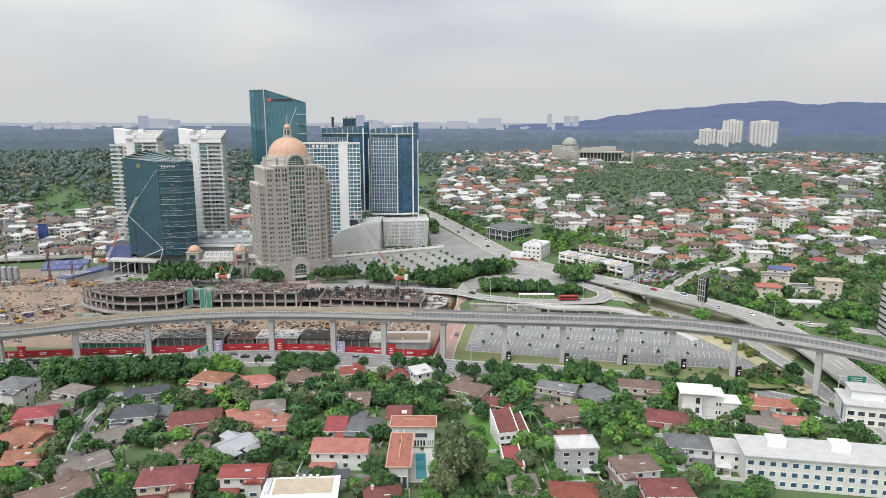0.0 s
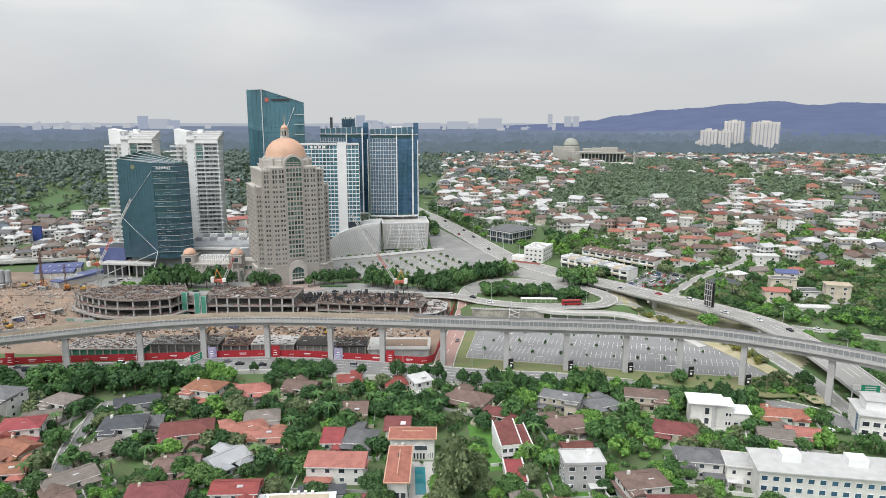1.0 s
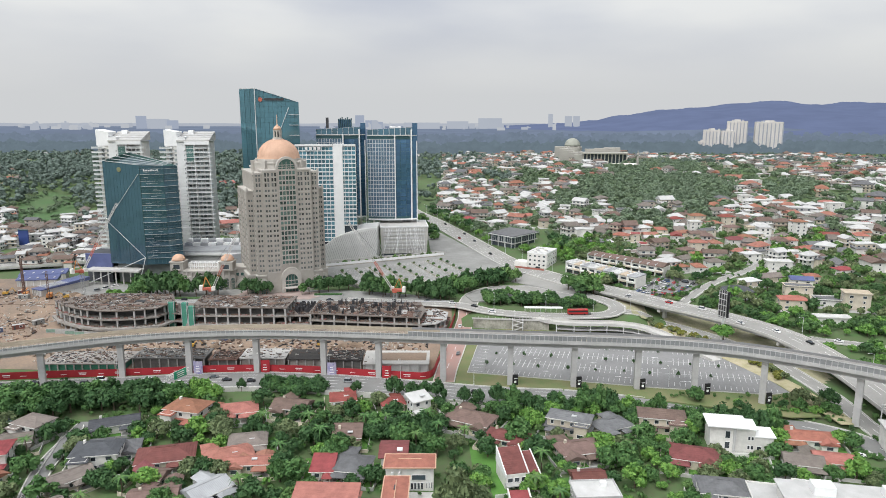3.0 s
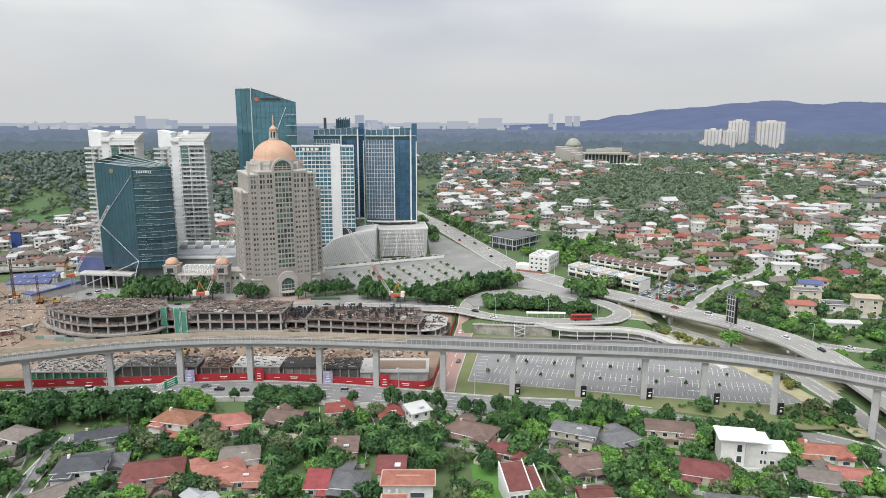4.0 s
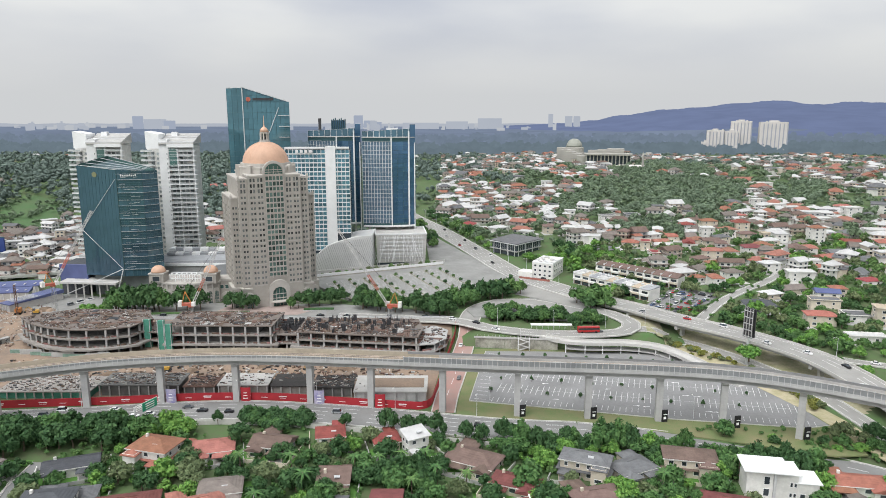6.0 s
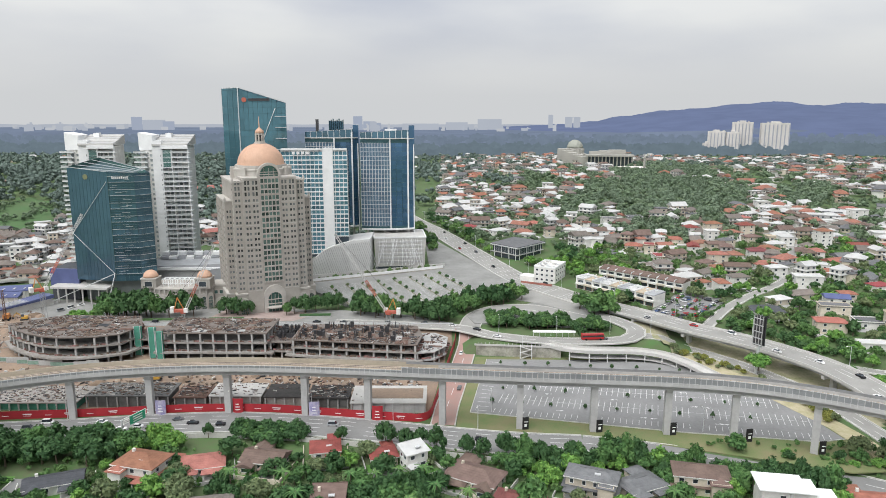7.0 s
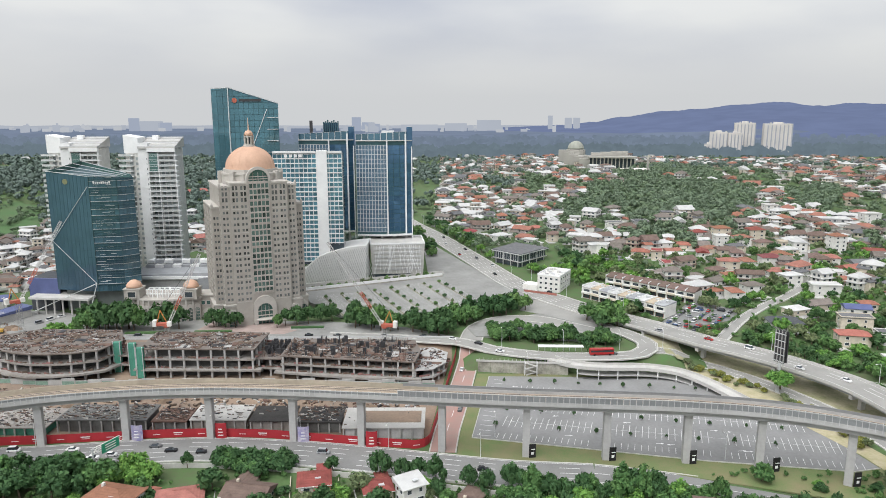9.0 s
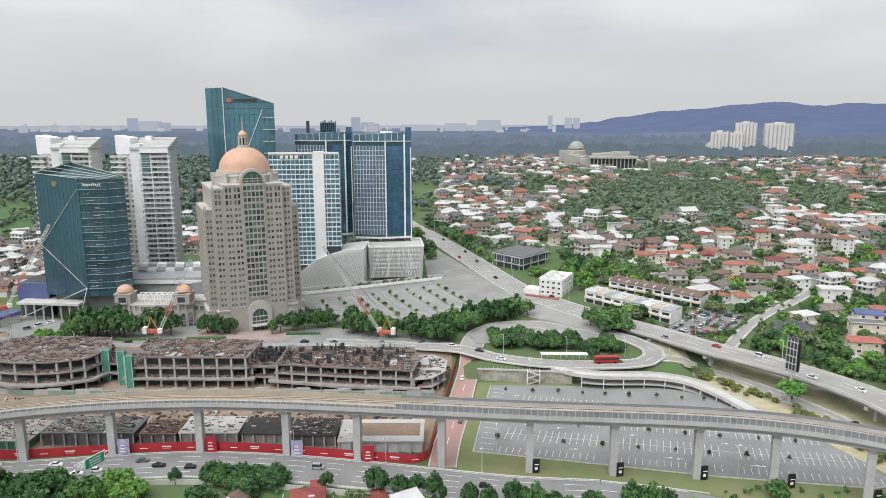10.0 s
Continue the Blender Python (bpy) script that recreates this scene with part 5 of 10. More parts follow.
timber = mat("formwork_timber", (0.150, 0.112, 0.086), 0.9, var=0.4, scale=0.6)
rust = mat("rusty_steel", (0.165, 0.105, 0.085), 0.9, var=0.4, scale=0.6)
pale_sheet_m = mat("pale_board", (0.50, 0.48, 0.45), 0.85, var=0.3, scale=0.6)
red_sheet = mat("faded_red_board", (0.29, 0.15, 0.14), 0.85, var=0.4, scale=0.6)
# Concrete darkened to stand for the shade inside the frames.
dark_concrete = mat("unlit_dark_concrete", (0.10, 0.098, 0.095), 0.95, var=0.4, scale=0.3)
tarp = mat("black_tarpaulin", (0.055, 0.052, 0.05), 0.7, var=0.5, scale=0.3, bump=0.4)
scaffold = mat("scaffold_grey", (0.15, 0.15, 0.145), 0.7, var=0.4, scale=0.4)

frame_block("curved open concrete frame of three floors with a littered deck", [(-221, 415), (-212, 406), (-203, 400.5), (-194, 396.5), (-186, 394.6), (-177, 394.2), (-168, 395.2), (-158, 399), (-153, 412), (-160, 428), (-200, 430)], [4.6, 9.4, 14.0], 6.5, 1, clutter=3200, rebar=False)
frame_block("open concrete frame with green nets and a crowded top deck", [(-138, 401), (-87, 400), (-86, 424), (-140, 426)], [4.6, 9.4, 14.0], 6.5, 2, clutter=2400, rebar=False)
frame_block("low unfinished link between two concrete frames", [(-152, 408), (-139, 405), (-140, 424), (-155, 426)], [4.6, 8.6], 6, 3, clutter=60, rebar=False)
frame_block("sloping unfinished concrete bay full of rubble and boards", [(-85, 403), (-74, 402), (-72, 424), (-85, 424)], [4.6, 8.8], 6, 4, clutter=400)
frame_block("unfinished concrete frame with rusty starter bars and formwork", [(-73, 399.5), (-40, 395.5), (-13, 391.5), (-11, 406), (-14, 421), (-72, 424)], [3.6, 7.4, 11.0], 6.5, 5, clutter=4000)
frame_block("low round end of the concrete frame with pale decks", [(-12, 392), (-4, 394), (1, 402), (2, 414), (-4, 421), (-13, 420)], [3.6, 7.0], 6, 6, clutter=500, rebar=False, m=concrete)
# long foundation wall with green netting at the feet of the frames
foot = thing("foundation_wall", 0, 0, 0.1, label="long low concrete foundation wall hung with green netting", category="wall", kind="structure")
for k in range(36):
    xx = -216 + 6.0 * k
    yy = 391.5 + 7.0 * max(0.0, (-176 - xx) / 40) ** 1.6 - 3.2 * max(0.0, (xx + 60) / 60)
    part("wall_bay", Geo().box(0, 0, 0, 5.9, 0.4, 2.2 + 0.5 * (k * 7 % 3)), concrete, foot, at=pose(xx, yy, 0))
    if k % 3 != 1:
        part("net", Geo().box(0, -0.3, 0.3, 5.4, 0.1, 1.7), net_pale, foot, at=pose(xx, yy, 0))
# green nets and lift towers on the frames
for x, y, w, h in ((-143.5, 403.5, 3.0, 15.5), (-138.6, 400.2, 3.0, 14.5), (-152.5, 408, 3.2, 14.6)):
    net = thing("net_hoist_tower", x, y, 0.1, 0, "green netted hoist tower", "hoist", "netted hoist towers")
    part("net", Geo().box(0, 0, 0.2, w, 2.2, h), net_green, net)
    for sx in (-1, 1):
        part("post", Geo().box(sx * w / 2, -1.2, 0, 0.25, 0.25, h + 0.8), steel, net)

# low front buildings behind the hoarding
def low_block(name, label, x0, x1, y0, y1, h, roof_m, seed, wall_m, n=40):
    rng = random.Random(seed)
    root = thing(name, 0, 0, 0.1, label=label, category="site building", group="low site buildings")
    part("wall", Geo().prism([(x0 + 1, y0 + 1.2), (x1 - 1, y0 + 1.2), (x1 - 1, y1), (x0 + 1, y1)], 0, h - 0.4), wall_m, root)
    part("roof", Geo().prism([(x0, y0), (x1, y0), (x1, y1 + 0.6), (x0, y1 + 0.6)], h - 0.45, h), roof_m, root)
    k = int((x1 - x0) / 4)
    for i in range(k + 1):
        part("column", Geo().box(x0 + 0.6 + (x1 - x0 - 1.2) * i / k, y0 + 0.5, 0, 0.5, 0.5, h - 0.4), concrete, root)
    gg = Geo()
    for _ in range(n):
        gg.box(rng.uniform(x0 + 1, x1 - 1), rng.uniform(y0 + 1, y1), h, 0.2 + rng.random() ** 2 * 2.0, rng.uniform(0.1, 0.4), rng.uniform(0.08, 0.4), rng.uniform(-20, 20), mi=rng.choice((0, 1, 2, 3, 3)))
    part("roof_clutter", gg, [timber, rust, pale_sheet_m, dark_steel], root, "boards and scraps", kind="stuff")
    return root


low_block("site_shed", "pale concrete shed with an earth-filled flat roof", -37.5, -6.5, 337.5, 355, 5.0, concrete_pale, 11, grey_wall, 10)
part_shed = thing("roof_soil_bed", -20, 347, 5.1, 0, "brown soil bed on the flat shed roof", "soil")
part("soil", Geo().box(0, 0, 0, 24, 10, 0.25), earth, part_shed)
low_block("site_shed", "unfinished low block littered with boards", -56, -38.5, 343, 357, 4.6, tarp, 12, scaffold, 240)
low_block("site_shed", "low block under black tarpaulin", -74, -57, 344, 357.5, 4.8, tarp, 13, concrete_raw, 12)
low_block("site_shed", "low block with a dusty white roof", -97, -75, 344.5, 358, 5.0, concrete_pale, 14, concrete_raw, 90)
low_block("site_shed", "low block with piled boards and rubble", -112, -98, 345, 357, 4.2, rust, 15, scaffold, 240)
low_block("site_shed", "scaffolded low block with a dark littered roof", -148, -113, 344, 358, 5.2, scaffold, 16, scaffold, 420)
low_block("site_shed", "low concrete deck with green netting", -190, -150, 341, 358, 3.6, concrete_raw, 17, net_green, 500)
# red hoarding along the road and round the corner
hoard = thing("red_hoarding", 0, 0, 0, label="long red site hoarding with white print", category="hoarding", kind="structure")
hl = smooth_line([(-330, 309, 0), (-250, 323.5, 0), (-190, 331.5, 0), (-144, 335.6, 0), (-102, 340.2, 0), (-70, 340.0, 0), (-44, 336.0, 0), (-15, 331.6, 0), (-8.5, 331.2, 0), (-4.8, 335, 0), (-3.4, 344, 0), (-0.6, 365, 0), (3.0, 395, 0), (6.8, 425, 0), (7.2, 434, 0)], 4.0)
for i, (p, q) in enumerate(zip(hl, hl[1:])):
    ang, ln, mid = math.degrees(math.atan2(q.y - p.y, q.x - p.x)), (q - p).length, (p + q) / 2
    zz = land(mid.x, mid.y)
    part("hoarding_panel", Geo().box(0, 0, 0, ln + 0.02, 0.12, 3.4), hoarding_red, hoard, at=pose(mid.x, mid.y, zz, 0, 0, ang))
    if i % 4 == 0 and mid.x < -6:
        part("print_bar", Geo().box(0, -0.1, 1.75, 3.4, 0.06, 0.4), white_print, hoard, at=pose(mid.x, mid.y, zz, 0, 0, ang))
        part("print_bar", Geo().box(0, -0.1, 1.15, 2.8, 0.06, 0.16), white_print, hoard, at=pose(mid.x, mid.y, zz, 0, 0, ang))
    elif i % 4 == 2 and mid.x < -6:
        part("print_bar", Geo().box(0, -0.1, 1.3, 2.6, 0.06, 0.2), white_print, hoard, at=pose(mid.x, mid.y, zz, 0, 0, ang))
poster_blue = mat("blue_poster", (0.12, 0.12, 0.32), 0.6, var=0.4, scale=0.6, tint=(0.55, 0.5, 0.55))
for x, y, m in ((-114, 338.0, poster_blue), (-83.2, 339.8, hoarding_red), (-51.6, 336.6, poster_blue), (-25.8, 332.6, hoarding_red), (-208, 328.5, hoarding_red)):
    bd = thing("curved_banner_board", x, y - 0.6, 0.1, 0, "tall curved printed banner board", "banner", "curved banner boards")
    arc = [-2.1 + 0.525 * k for k in range(9)]
    gg = Geo().prism([(a, -0.5 + 0.11 * a * a) for a in arc] + [(a, -0.3 + 0.11 * a * a) for a in arc[::-1]], 0, 6.2)
    part("board", gg, m, bd)
    for k in range(3):
        part("print_bar", Geo().box(0, -0.62, 1.4 + 1.2 * k, 2.0 - 0.3 * k, 0.06, 0.35), white_print, bd)


# ---- luffing tower cranes ----
def lattice(parent, name, a, b, w, m, seg):
    """Four chords with cross ties between a and b."""
    a, b = Vector(a), Vector(b)
    d = (b - a).normalized()
    u = d.cross(Vector((0, 1, 0.01))).normalized()
    v = d.cross(u)
    gg = Geo()
    cor = [u * s * w / 2 + v * t * w / 2 for s, t in ((-1, -1), (1, -1), (1, 1), (-1, 1))]
    for c in cor:
        gg.tube(a + c, b + c, 0.12, n=4)
    n = max(2, int((b - a).length / seg))
    for k in range(n):
        p, q = a + (b - a) * k / n, a + (b - a) * (k + 1) / n
        for i in range(4):
            gg.tube(p + cor[i], q + cor[(i + 1) % 4], 0.07, n=3)
    part(name, gg, m, parent)


def crane(x, y, z, tip, cab_z):
    root = thing("luffing_crane", x, y, z, 0, "red and white luffing tower crane with a lattice jib", "crane", "luffing cranes")
    lattice(root, "mast", (0, 0, 0), (0, 0, cab_z), 1.9, concrete, 2.0)
    t = Vector(tip) - Vector((x, y, z))
    flat = Vector((t.x, t.y, 0)).normalized()
    part("slew_ring", Geo().lathe([(1.5, cab_z), (1.5, cab_z + 0.8)], 14), crane_red, root)
    ang = math.degrees(math.atan2(flat.y, flat.x))
    part("machine_deck", Geo().box(-2.2 * flat.x, -2.2 * flat.y, cab_z + 0.8, 7.5, 2.6, 1.3, ang), crane_red, root)
    part("counterweight", Geo().box(-5.4 * flat.x, -5.4 * flat.y, cab_z + 0.5, 1.8, 3.0, 3.0, ang), crane_white, root)
    part("cab", Geo().box(1.8 * flat.x + flat.y * 1.6, 1.8 * flat.y - flat.x * 1.6, cab_z + 0.8, 2.0, 1.7, 2.2, ang), crane_white, root)
    foot = Vector((flat.x * 1.2, flat.y * 1.2, cab_z + 1.6))
    n = 5
    for k in range(n):
        lattice(root, "jib_section", foot + (t - foot) * k / n, foot + (t - foot) * (k + 1) / n, 1.05, crane_red if k == 1 else crane_pale, 1.8)
    apex = Vector((-2.6 * flat.x, -2.6 * flat.y, cab_z + 8.5))
    part("a_frame", Geo().tube((-4.6 * flat.x, -4.6 * flat.y, cab_z + 1.5), apex, 0.25, n=4).tube((0.6 * flat.x, 0.6 * flat.y, cab_z + 1.5), apex, 0.25, n=4), crane_orange, root)
    part("pendant", Geo().tube(apex, t, 0.08, n=4), dark_steel, root)


crane_pale = mat("crane_weathered_white", (0.52, 0.51, 0.50), 0.6, var=0.25, scale=0.4)
crane_orange = mat("crane_orange", (0.55, 0.22, 0.06), 0.5, var=0.2)
crane(-28.4, 427, 0.1, (-56, 431, 58), 15.5)
crane(-136, 426, 0.1, (-118, 428, 53), 16.5)
crane(-226, 455, 4.6, (-209, 474, 62), 16.0)
crane(-150, 553, 4.5, (-140, 556, 58), 27)

# left part of the site: sheds with blue roofs, piling rigs, silos
def shed(x, y, z, w, d, h, rz, roof_m, label):
    root = thing("site_hall", x, y, z, rz, label, "hall", "blue roofed halls")
    part("wall", Geo().box(0, 0, 0, w - 1, d - 1, h), concrete_pale, root)
    part("roof", Geo().prism([(-w / 2, -d / 2), (w / 2, -d / 2), (w / 2, d / 2), (-w / 2, d / 2)], h, 0, top=[h + 0.5, h + 0.5, h + 2.2, h + 2.2]), roof_m, root)
    for k in range(5):
        part("skylight", Geo().box(-w / 2 + w * (k + 0.5) / 5, 0, h + 1.35, 0.9, d * 0.8, 0.12), grey_wall, root)
    for k in range(6):
        part("column", Geo().box(-w / 2 + w * (k + 0.5) / 6, -d / 2 + 0.3, 0, 0.4, 0.4, h), steel, root)


shed(-276, 500, 4.9, 30, 9, 4.5, 14, roof_blue, "long site hall with a blue metal roof")
shed(-272, 486, 4.9, 26, 7, 4.0, 10, roof_blue, "low site hall with a blue metal roof")
shed(-249, 472, 4.9, 10, 34, 4.0, -28, roof_blue, "narrow site walkway with a blue metal roof")
for k in range(4):
    silo = thing("cement_silo", -300 + 4.2 * k, 458, 4.9, 0, "grey steel cement silo on legs", "silo", "cement silos")
    part("drum", Geo().lathe([(0.4, 2.2), (1.8, 4.2), (1.8, 11.5), (0.5, 12.3)], 14), roof_metal_grey, silo)
    for a in range(4):
        part("leg", Geo().box(1.4 * math.cos(a * 1.571 + 0.78), 1.4 * math.sin(a * 1.571 + 0.78), 0, 0.25, 0.25, 4.6), steel, silo)
for x, y, h in ((-268, 463, 24), (-262, 454, 28), (-300, 470, 22), (-246, 452, 18)):
    rig = thing("piling_rig", x, y, 4.9, 20, "tall rust-red piling rig on tracks", "piling rig", "piling rigs")
    part("track", Geo().box(-1.3, 0, 0, 0.9, 5, 1.1), rubber, rig)
    part("track", Geo().box(1.3, 0, 0, 0.9, 5, 1.1), rubber, rig)
    part("body", Geo().box(0, 0.6, 1.1, 3.0, 4.6, 2.2), crane_orange, rig)
    lattice(rig, "mast", (0, -2.6, 0.6), (0, -2.6, h), 0.9, rust, 1.6)
    part("stay", Geo().tube((0, 2, 3), (0, -2.4, h * 0.8), 0.12, n=4), dark_steel, rig)
# loose heaps and materials over the open earth
rng = random.Random(21)
gg = Geo()
for _ in range(2600):
    x, y = rng.uniform(-330, -224), rng.uniform(352, 505)
    z = land(x, y) + 0.15 if y < 452 else 4.9
    if (y > 474 and x > -310) or (x > -240 and y > 440):
        continue
    gg.box(x, y, z, 0.3 + rng.random() ** 3 * 4.0, rng.uniform(0.15, 0.6), rng.uniform(0.12, 0.8), rng.uniform(0, 180), mi=rng.choice((0, 1, 1, 2, 2, 3, 4, 5)))
for _ in range(1100):
    x, y = rng.uniform(-212, -8), rng.uniform(360, 388)
    gg.box(x, y, 0.1, rng.uniform(0.5, 3), rng.uniform(0.2, 0.9), rng.uniform(0.15, 0.9), rng.uniform(0, 180), mi=rng.choice((0, 0, 1, 1, 2, 3, 3, 4, 5)))
tagged(new("building_materials", gg.mesh("building_materials", [timber, rust, pale_sheet_m, dark_steel, earth, concrete])), "scattered boards, bars and pallets on the site earth", "building materials", kind="stuff")
# pale fence along the top of the site bank and cars waiting on the forecourt road
sf = thing("site_fence", 0, 0, 0, label="pale mesh fence between site and forecourt", category="fence", kind="structure")
for k in range(60):
    part("fence_panel", Geo().box(-232 + 4.0 * k, 442.2, 4.4, 3.9, 0.1, 1.9), steel, sf)
for k, (x0, x1, y) in enumerate(((-132, -112, 452), (-82, -64, 459), (-168, -146, 450), (-214, -186, 448))):
    hb = thing("clipped_hedge_bed", (x0 + x1) / 2, y, 4.85, 3, "long low clipped hedge in a stone bed", "hedge", "forecourt hedges")
    part("bed_wall", Geo().box(0, 0, 0, x1 - x0, 2.6, 0.6), concrete, hb)
    part("hedge", Geo().box(0, 0, 0.5, x1 - x0 - 0.4, 2.2, 0.9), leaf_dark, hb)


# ---- site cabins, soil heaps and diggers on the open earth ----
cabin_paints = [mat("cabin_blue", (0.10, 0.12, 0.20), 0.7, var=0.25, scale=0.4), mat("cabin_rust_red", (0.20, 0.085, 0.07), 0.8, var=0.3, scale=0.4), mat("cabin_grey", (0.27, 0.27, 0.26), 0.7, var=0.25, scale=0.4)]
CABIN_LABEL = ["faded blue site cabin on bare earth", "rusty red site cabin on bare earth", "grey metal site cabin on bare earth"]


def cabin(x, y, rz, k):
    root = thing("site_cabin", x, y, 0.1 if y < 430 else 4.9, rz, CABIN_LABEL[k], "cabin", "site cabins")
    part("body", Geo().box(0, 0, 0.15, 6.0, 2.4, 2.5), cabin_paints[k], root)
    part("roof", Geo().box(0, 0, 2.65, 6.2, 2.6, 0.12), concrete, root)
    part("door", Geo().box(-1.8, -1.23, 0.2, 0.9, 0.06, 2.0), dark_steel, root)
    part("window", tray(1.4, 0.9, 0.08, (white, window_m), 0.08), None, root, at=pose(1.2, -1.2, 1.2))


def digger(x, y, rz):
    root = thing("excavator", x, y, 0.1 if y < 430 else 4.9, rz, "yellow tracked excavator standing on bare earth", "excavator", "excavators")
    for s in (-1, 1):
        part("track", Geo().prism([(-1.9, 1.1 * s - 0.3), (1.9, 1.1 * s - 0.3), (1.9, 1.1 * s + 0.3), (-1.9, 1.1 * s + 0.3)], 0, 0.9), dark_steel, root)
    part("body", Geo().box(-0.4, 0, 0.95, 3.0, 2.6, 1.3), digger_yellow, root)
    part("cab", Geo().box(0.6, 0.7, 2.2, 1.4, 1.1, 1.2), window_m, root)
    part("boom", Geo().tube((0.8, -0.3, 1.8), (3.6, -0.3, 4.6), 0.28, 0.22, n=4), digger_yellow, root)
    part("arm", Geo().tube((3.6, -0.3, 4.6), (5.4, -0.3, 2.0), 0.22, 0.16, n=4), digger_yellow, root)
    part("bucket", Geo().prism([(5.0, -0.8), (5.9, -0.8), (5.9, 0.2), (5.0, 0.2)], 1.0, 2.0), dark_steel, root)


digger_yellow = mat("digger_yellow", (0.50, 0.30, 0.06), 0.5, var=0.25, scale=0.5)
dirt_dark = mat("dark_soil", (0.20, 0.145, 0.105), 0.95, var=0.4, scale=0.3, fine=1.5, bump=0.5)
SB = random.Random(61)
for x, y, rz, k in ((-252, 372, 8, 0), (-246, 376, 8, 2), (-263, 368, 12, 1), (-240, 366, -10, 1), (-276, 378, 20, 2), (-258, 392, 0, 2), (-246, 398, 40, 0), (-286, 392, 5, 1), (-292, 455, 4, 2), (-268, 462, 10, 1), (-262, 452, 0, 2), (-150, 384, 4, 2), (-118, 386, -4, 0), (-46, 384, 0, 2), (-232, 414, 60, 2), (-238, 405, 30, 1)):
    cabin(x, y, rz, k)
for x, y, rz in ((-266, 405, 40), (-244, 386, 150), (-278, 460, 20), (-236, 452, 200), (-130, 374, 10), (-64, 376, 170)):
    digger(x, y, rz)
for _ in range(30):
    x, y = SB.choice(((SB.uniform(-300, -228), SB.uniform(358, 418)), (SB.uniform(-300, -225), SB.uniform(452, 470)), (SB.uniform(-210, -20), SB.uniform(362, 384))))
    r, gg = SB.uniform(1.8, 5.0), Geo()
    ring = [(r * SB.uniform(0.75, 1.15) * math.cos(6.283 * i / 10), r * SB.uniform(0.75, 1.15) * math.sin(6.283 * i / 10)) for i in range(10)]
    mid = [(a * 0.5, b * 0.5) for a, b in ring]
    top = r * SB.uniform(0.28, 0.42)
    for i in range(10):
        j = (i + 1) % 10
        gg.face([(*ring[i], -0.1), (*ring[j], -0.1), (*mid[j], top * 0.75), (*mid[i], top * 0.75)])
        gg.face([(*mid[i], top * 0.75), (*mid[j], top * 0.75), (0.1, 0.1, top)])
    heap = tagged(new("soil_mound", gg.mesh("soil_mound", [SB.choice((earth, dirt_dark))], True)), "rough heap of brown soil on the site", "soil heap", "soil heaps")
    heap.matrix_basis = pose(x, y, 0.1 if y < 430 else 4.9)

# ---- villas ----
WALLS = {"white": white_house, "cream": cream, "grey": grey_wall}
roofs["blue"] = roof_blue
roofs["sheet"] = roof_metal_grey
PLOTS = []      # x, y, radius: kept free of trees


def pitched(w, d, z, kind, rise=None, over=0.7):
    """Roof body over a w by d plan with its eaves at z."""
    gg = Geo()
    a, b = w / 2 + over, d / 2 + over
    r = rise or 0.36 * min(a, b)
    e = [(-a, -b), (a, -b), (a, b), (-a, b)]
    lo = [(p[0], p[1], z - 0.22) for p in e]
    hi = [(p[0], p[1], z) for p in e]
    gg.face(lo[::-1])
    for k in range(4):
        n = (k + 1) % 4
        gg.face([lo[k], lo[n], hi[n], hi[k]])
    if kind == "hip":
        q = max(a - b, 0.6) if a >= b else 0.0
        if a >= b:
            r0, r1 = (-q, 0, z + r), (q, 0, z + r)
            gg.face([hi[0], hi[1], r1, r0]); gg.face([hi[2], hi[3], r0, r1]); gg.face([hi[1], hi[2], r1]); gg.face([hi[3], hi[0], r0])
        else:
            q = b - a
            r0, r1 = (0, -q, z + r), (0, q, z + r)
            gg.face([hi[1], hi[2], r1, r0]); gg.face([hi[3], hi[0], r0, r1]); gg.face([hi[0], hi[1], r0]); gg.face([hi[2], hi[3], r1])
        ridge = (r0, r1)
    elif kind == "gable":
        r0, r1 = (-a, 0, z + r), (a, 0, z + r)
        gg.face([hi[0], hi[1], r1, r0]); gg.face([hi[2], hi[3], r0, r1]); gg.face([hi[1], hi[2], r1]); gg.face([hi[3], hi[0], r0])
        ridge = (r0, r1)
    else:
        t0, t1 = (-a, b, z + 1.7 * r * 0.6), (a, b, z + 1.7 * r * 0.6)
        gg.face([hi[0], hi[1], t1, t0]); gg.face([hi[1], hi[2], t1]); gg.face([hi[3], hi[0], t0]); gg.face([hi[2], hi[3], t0, t1])
        ridge = (t0, t1)
    return gg, ridge


HRNG = random.Random(3)


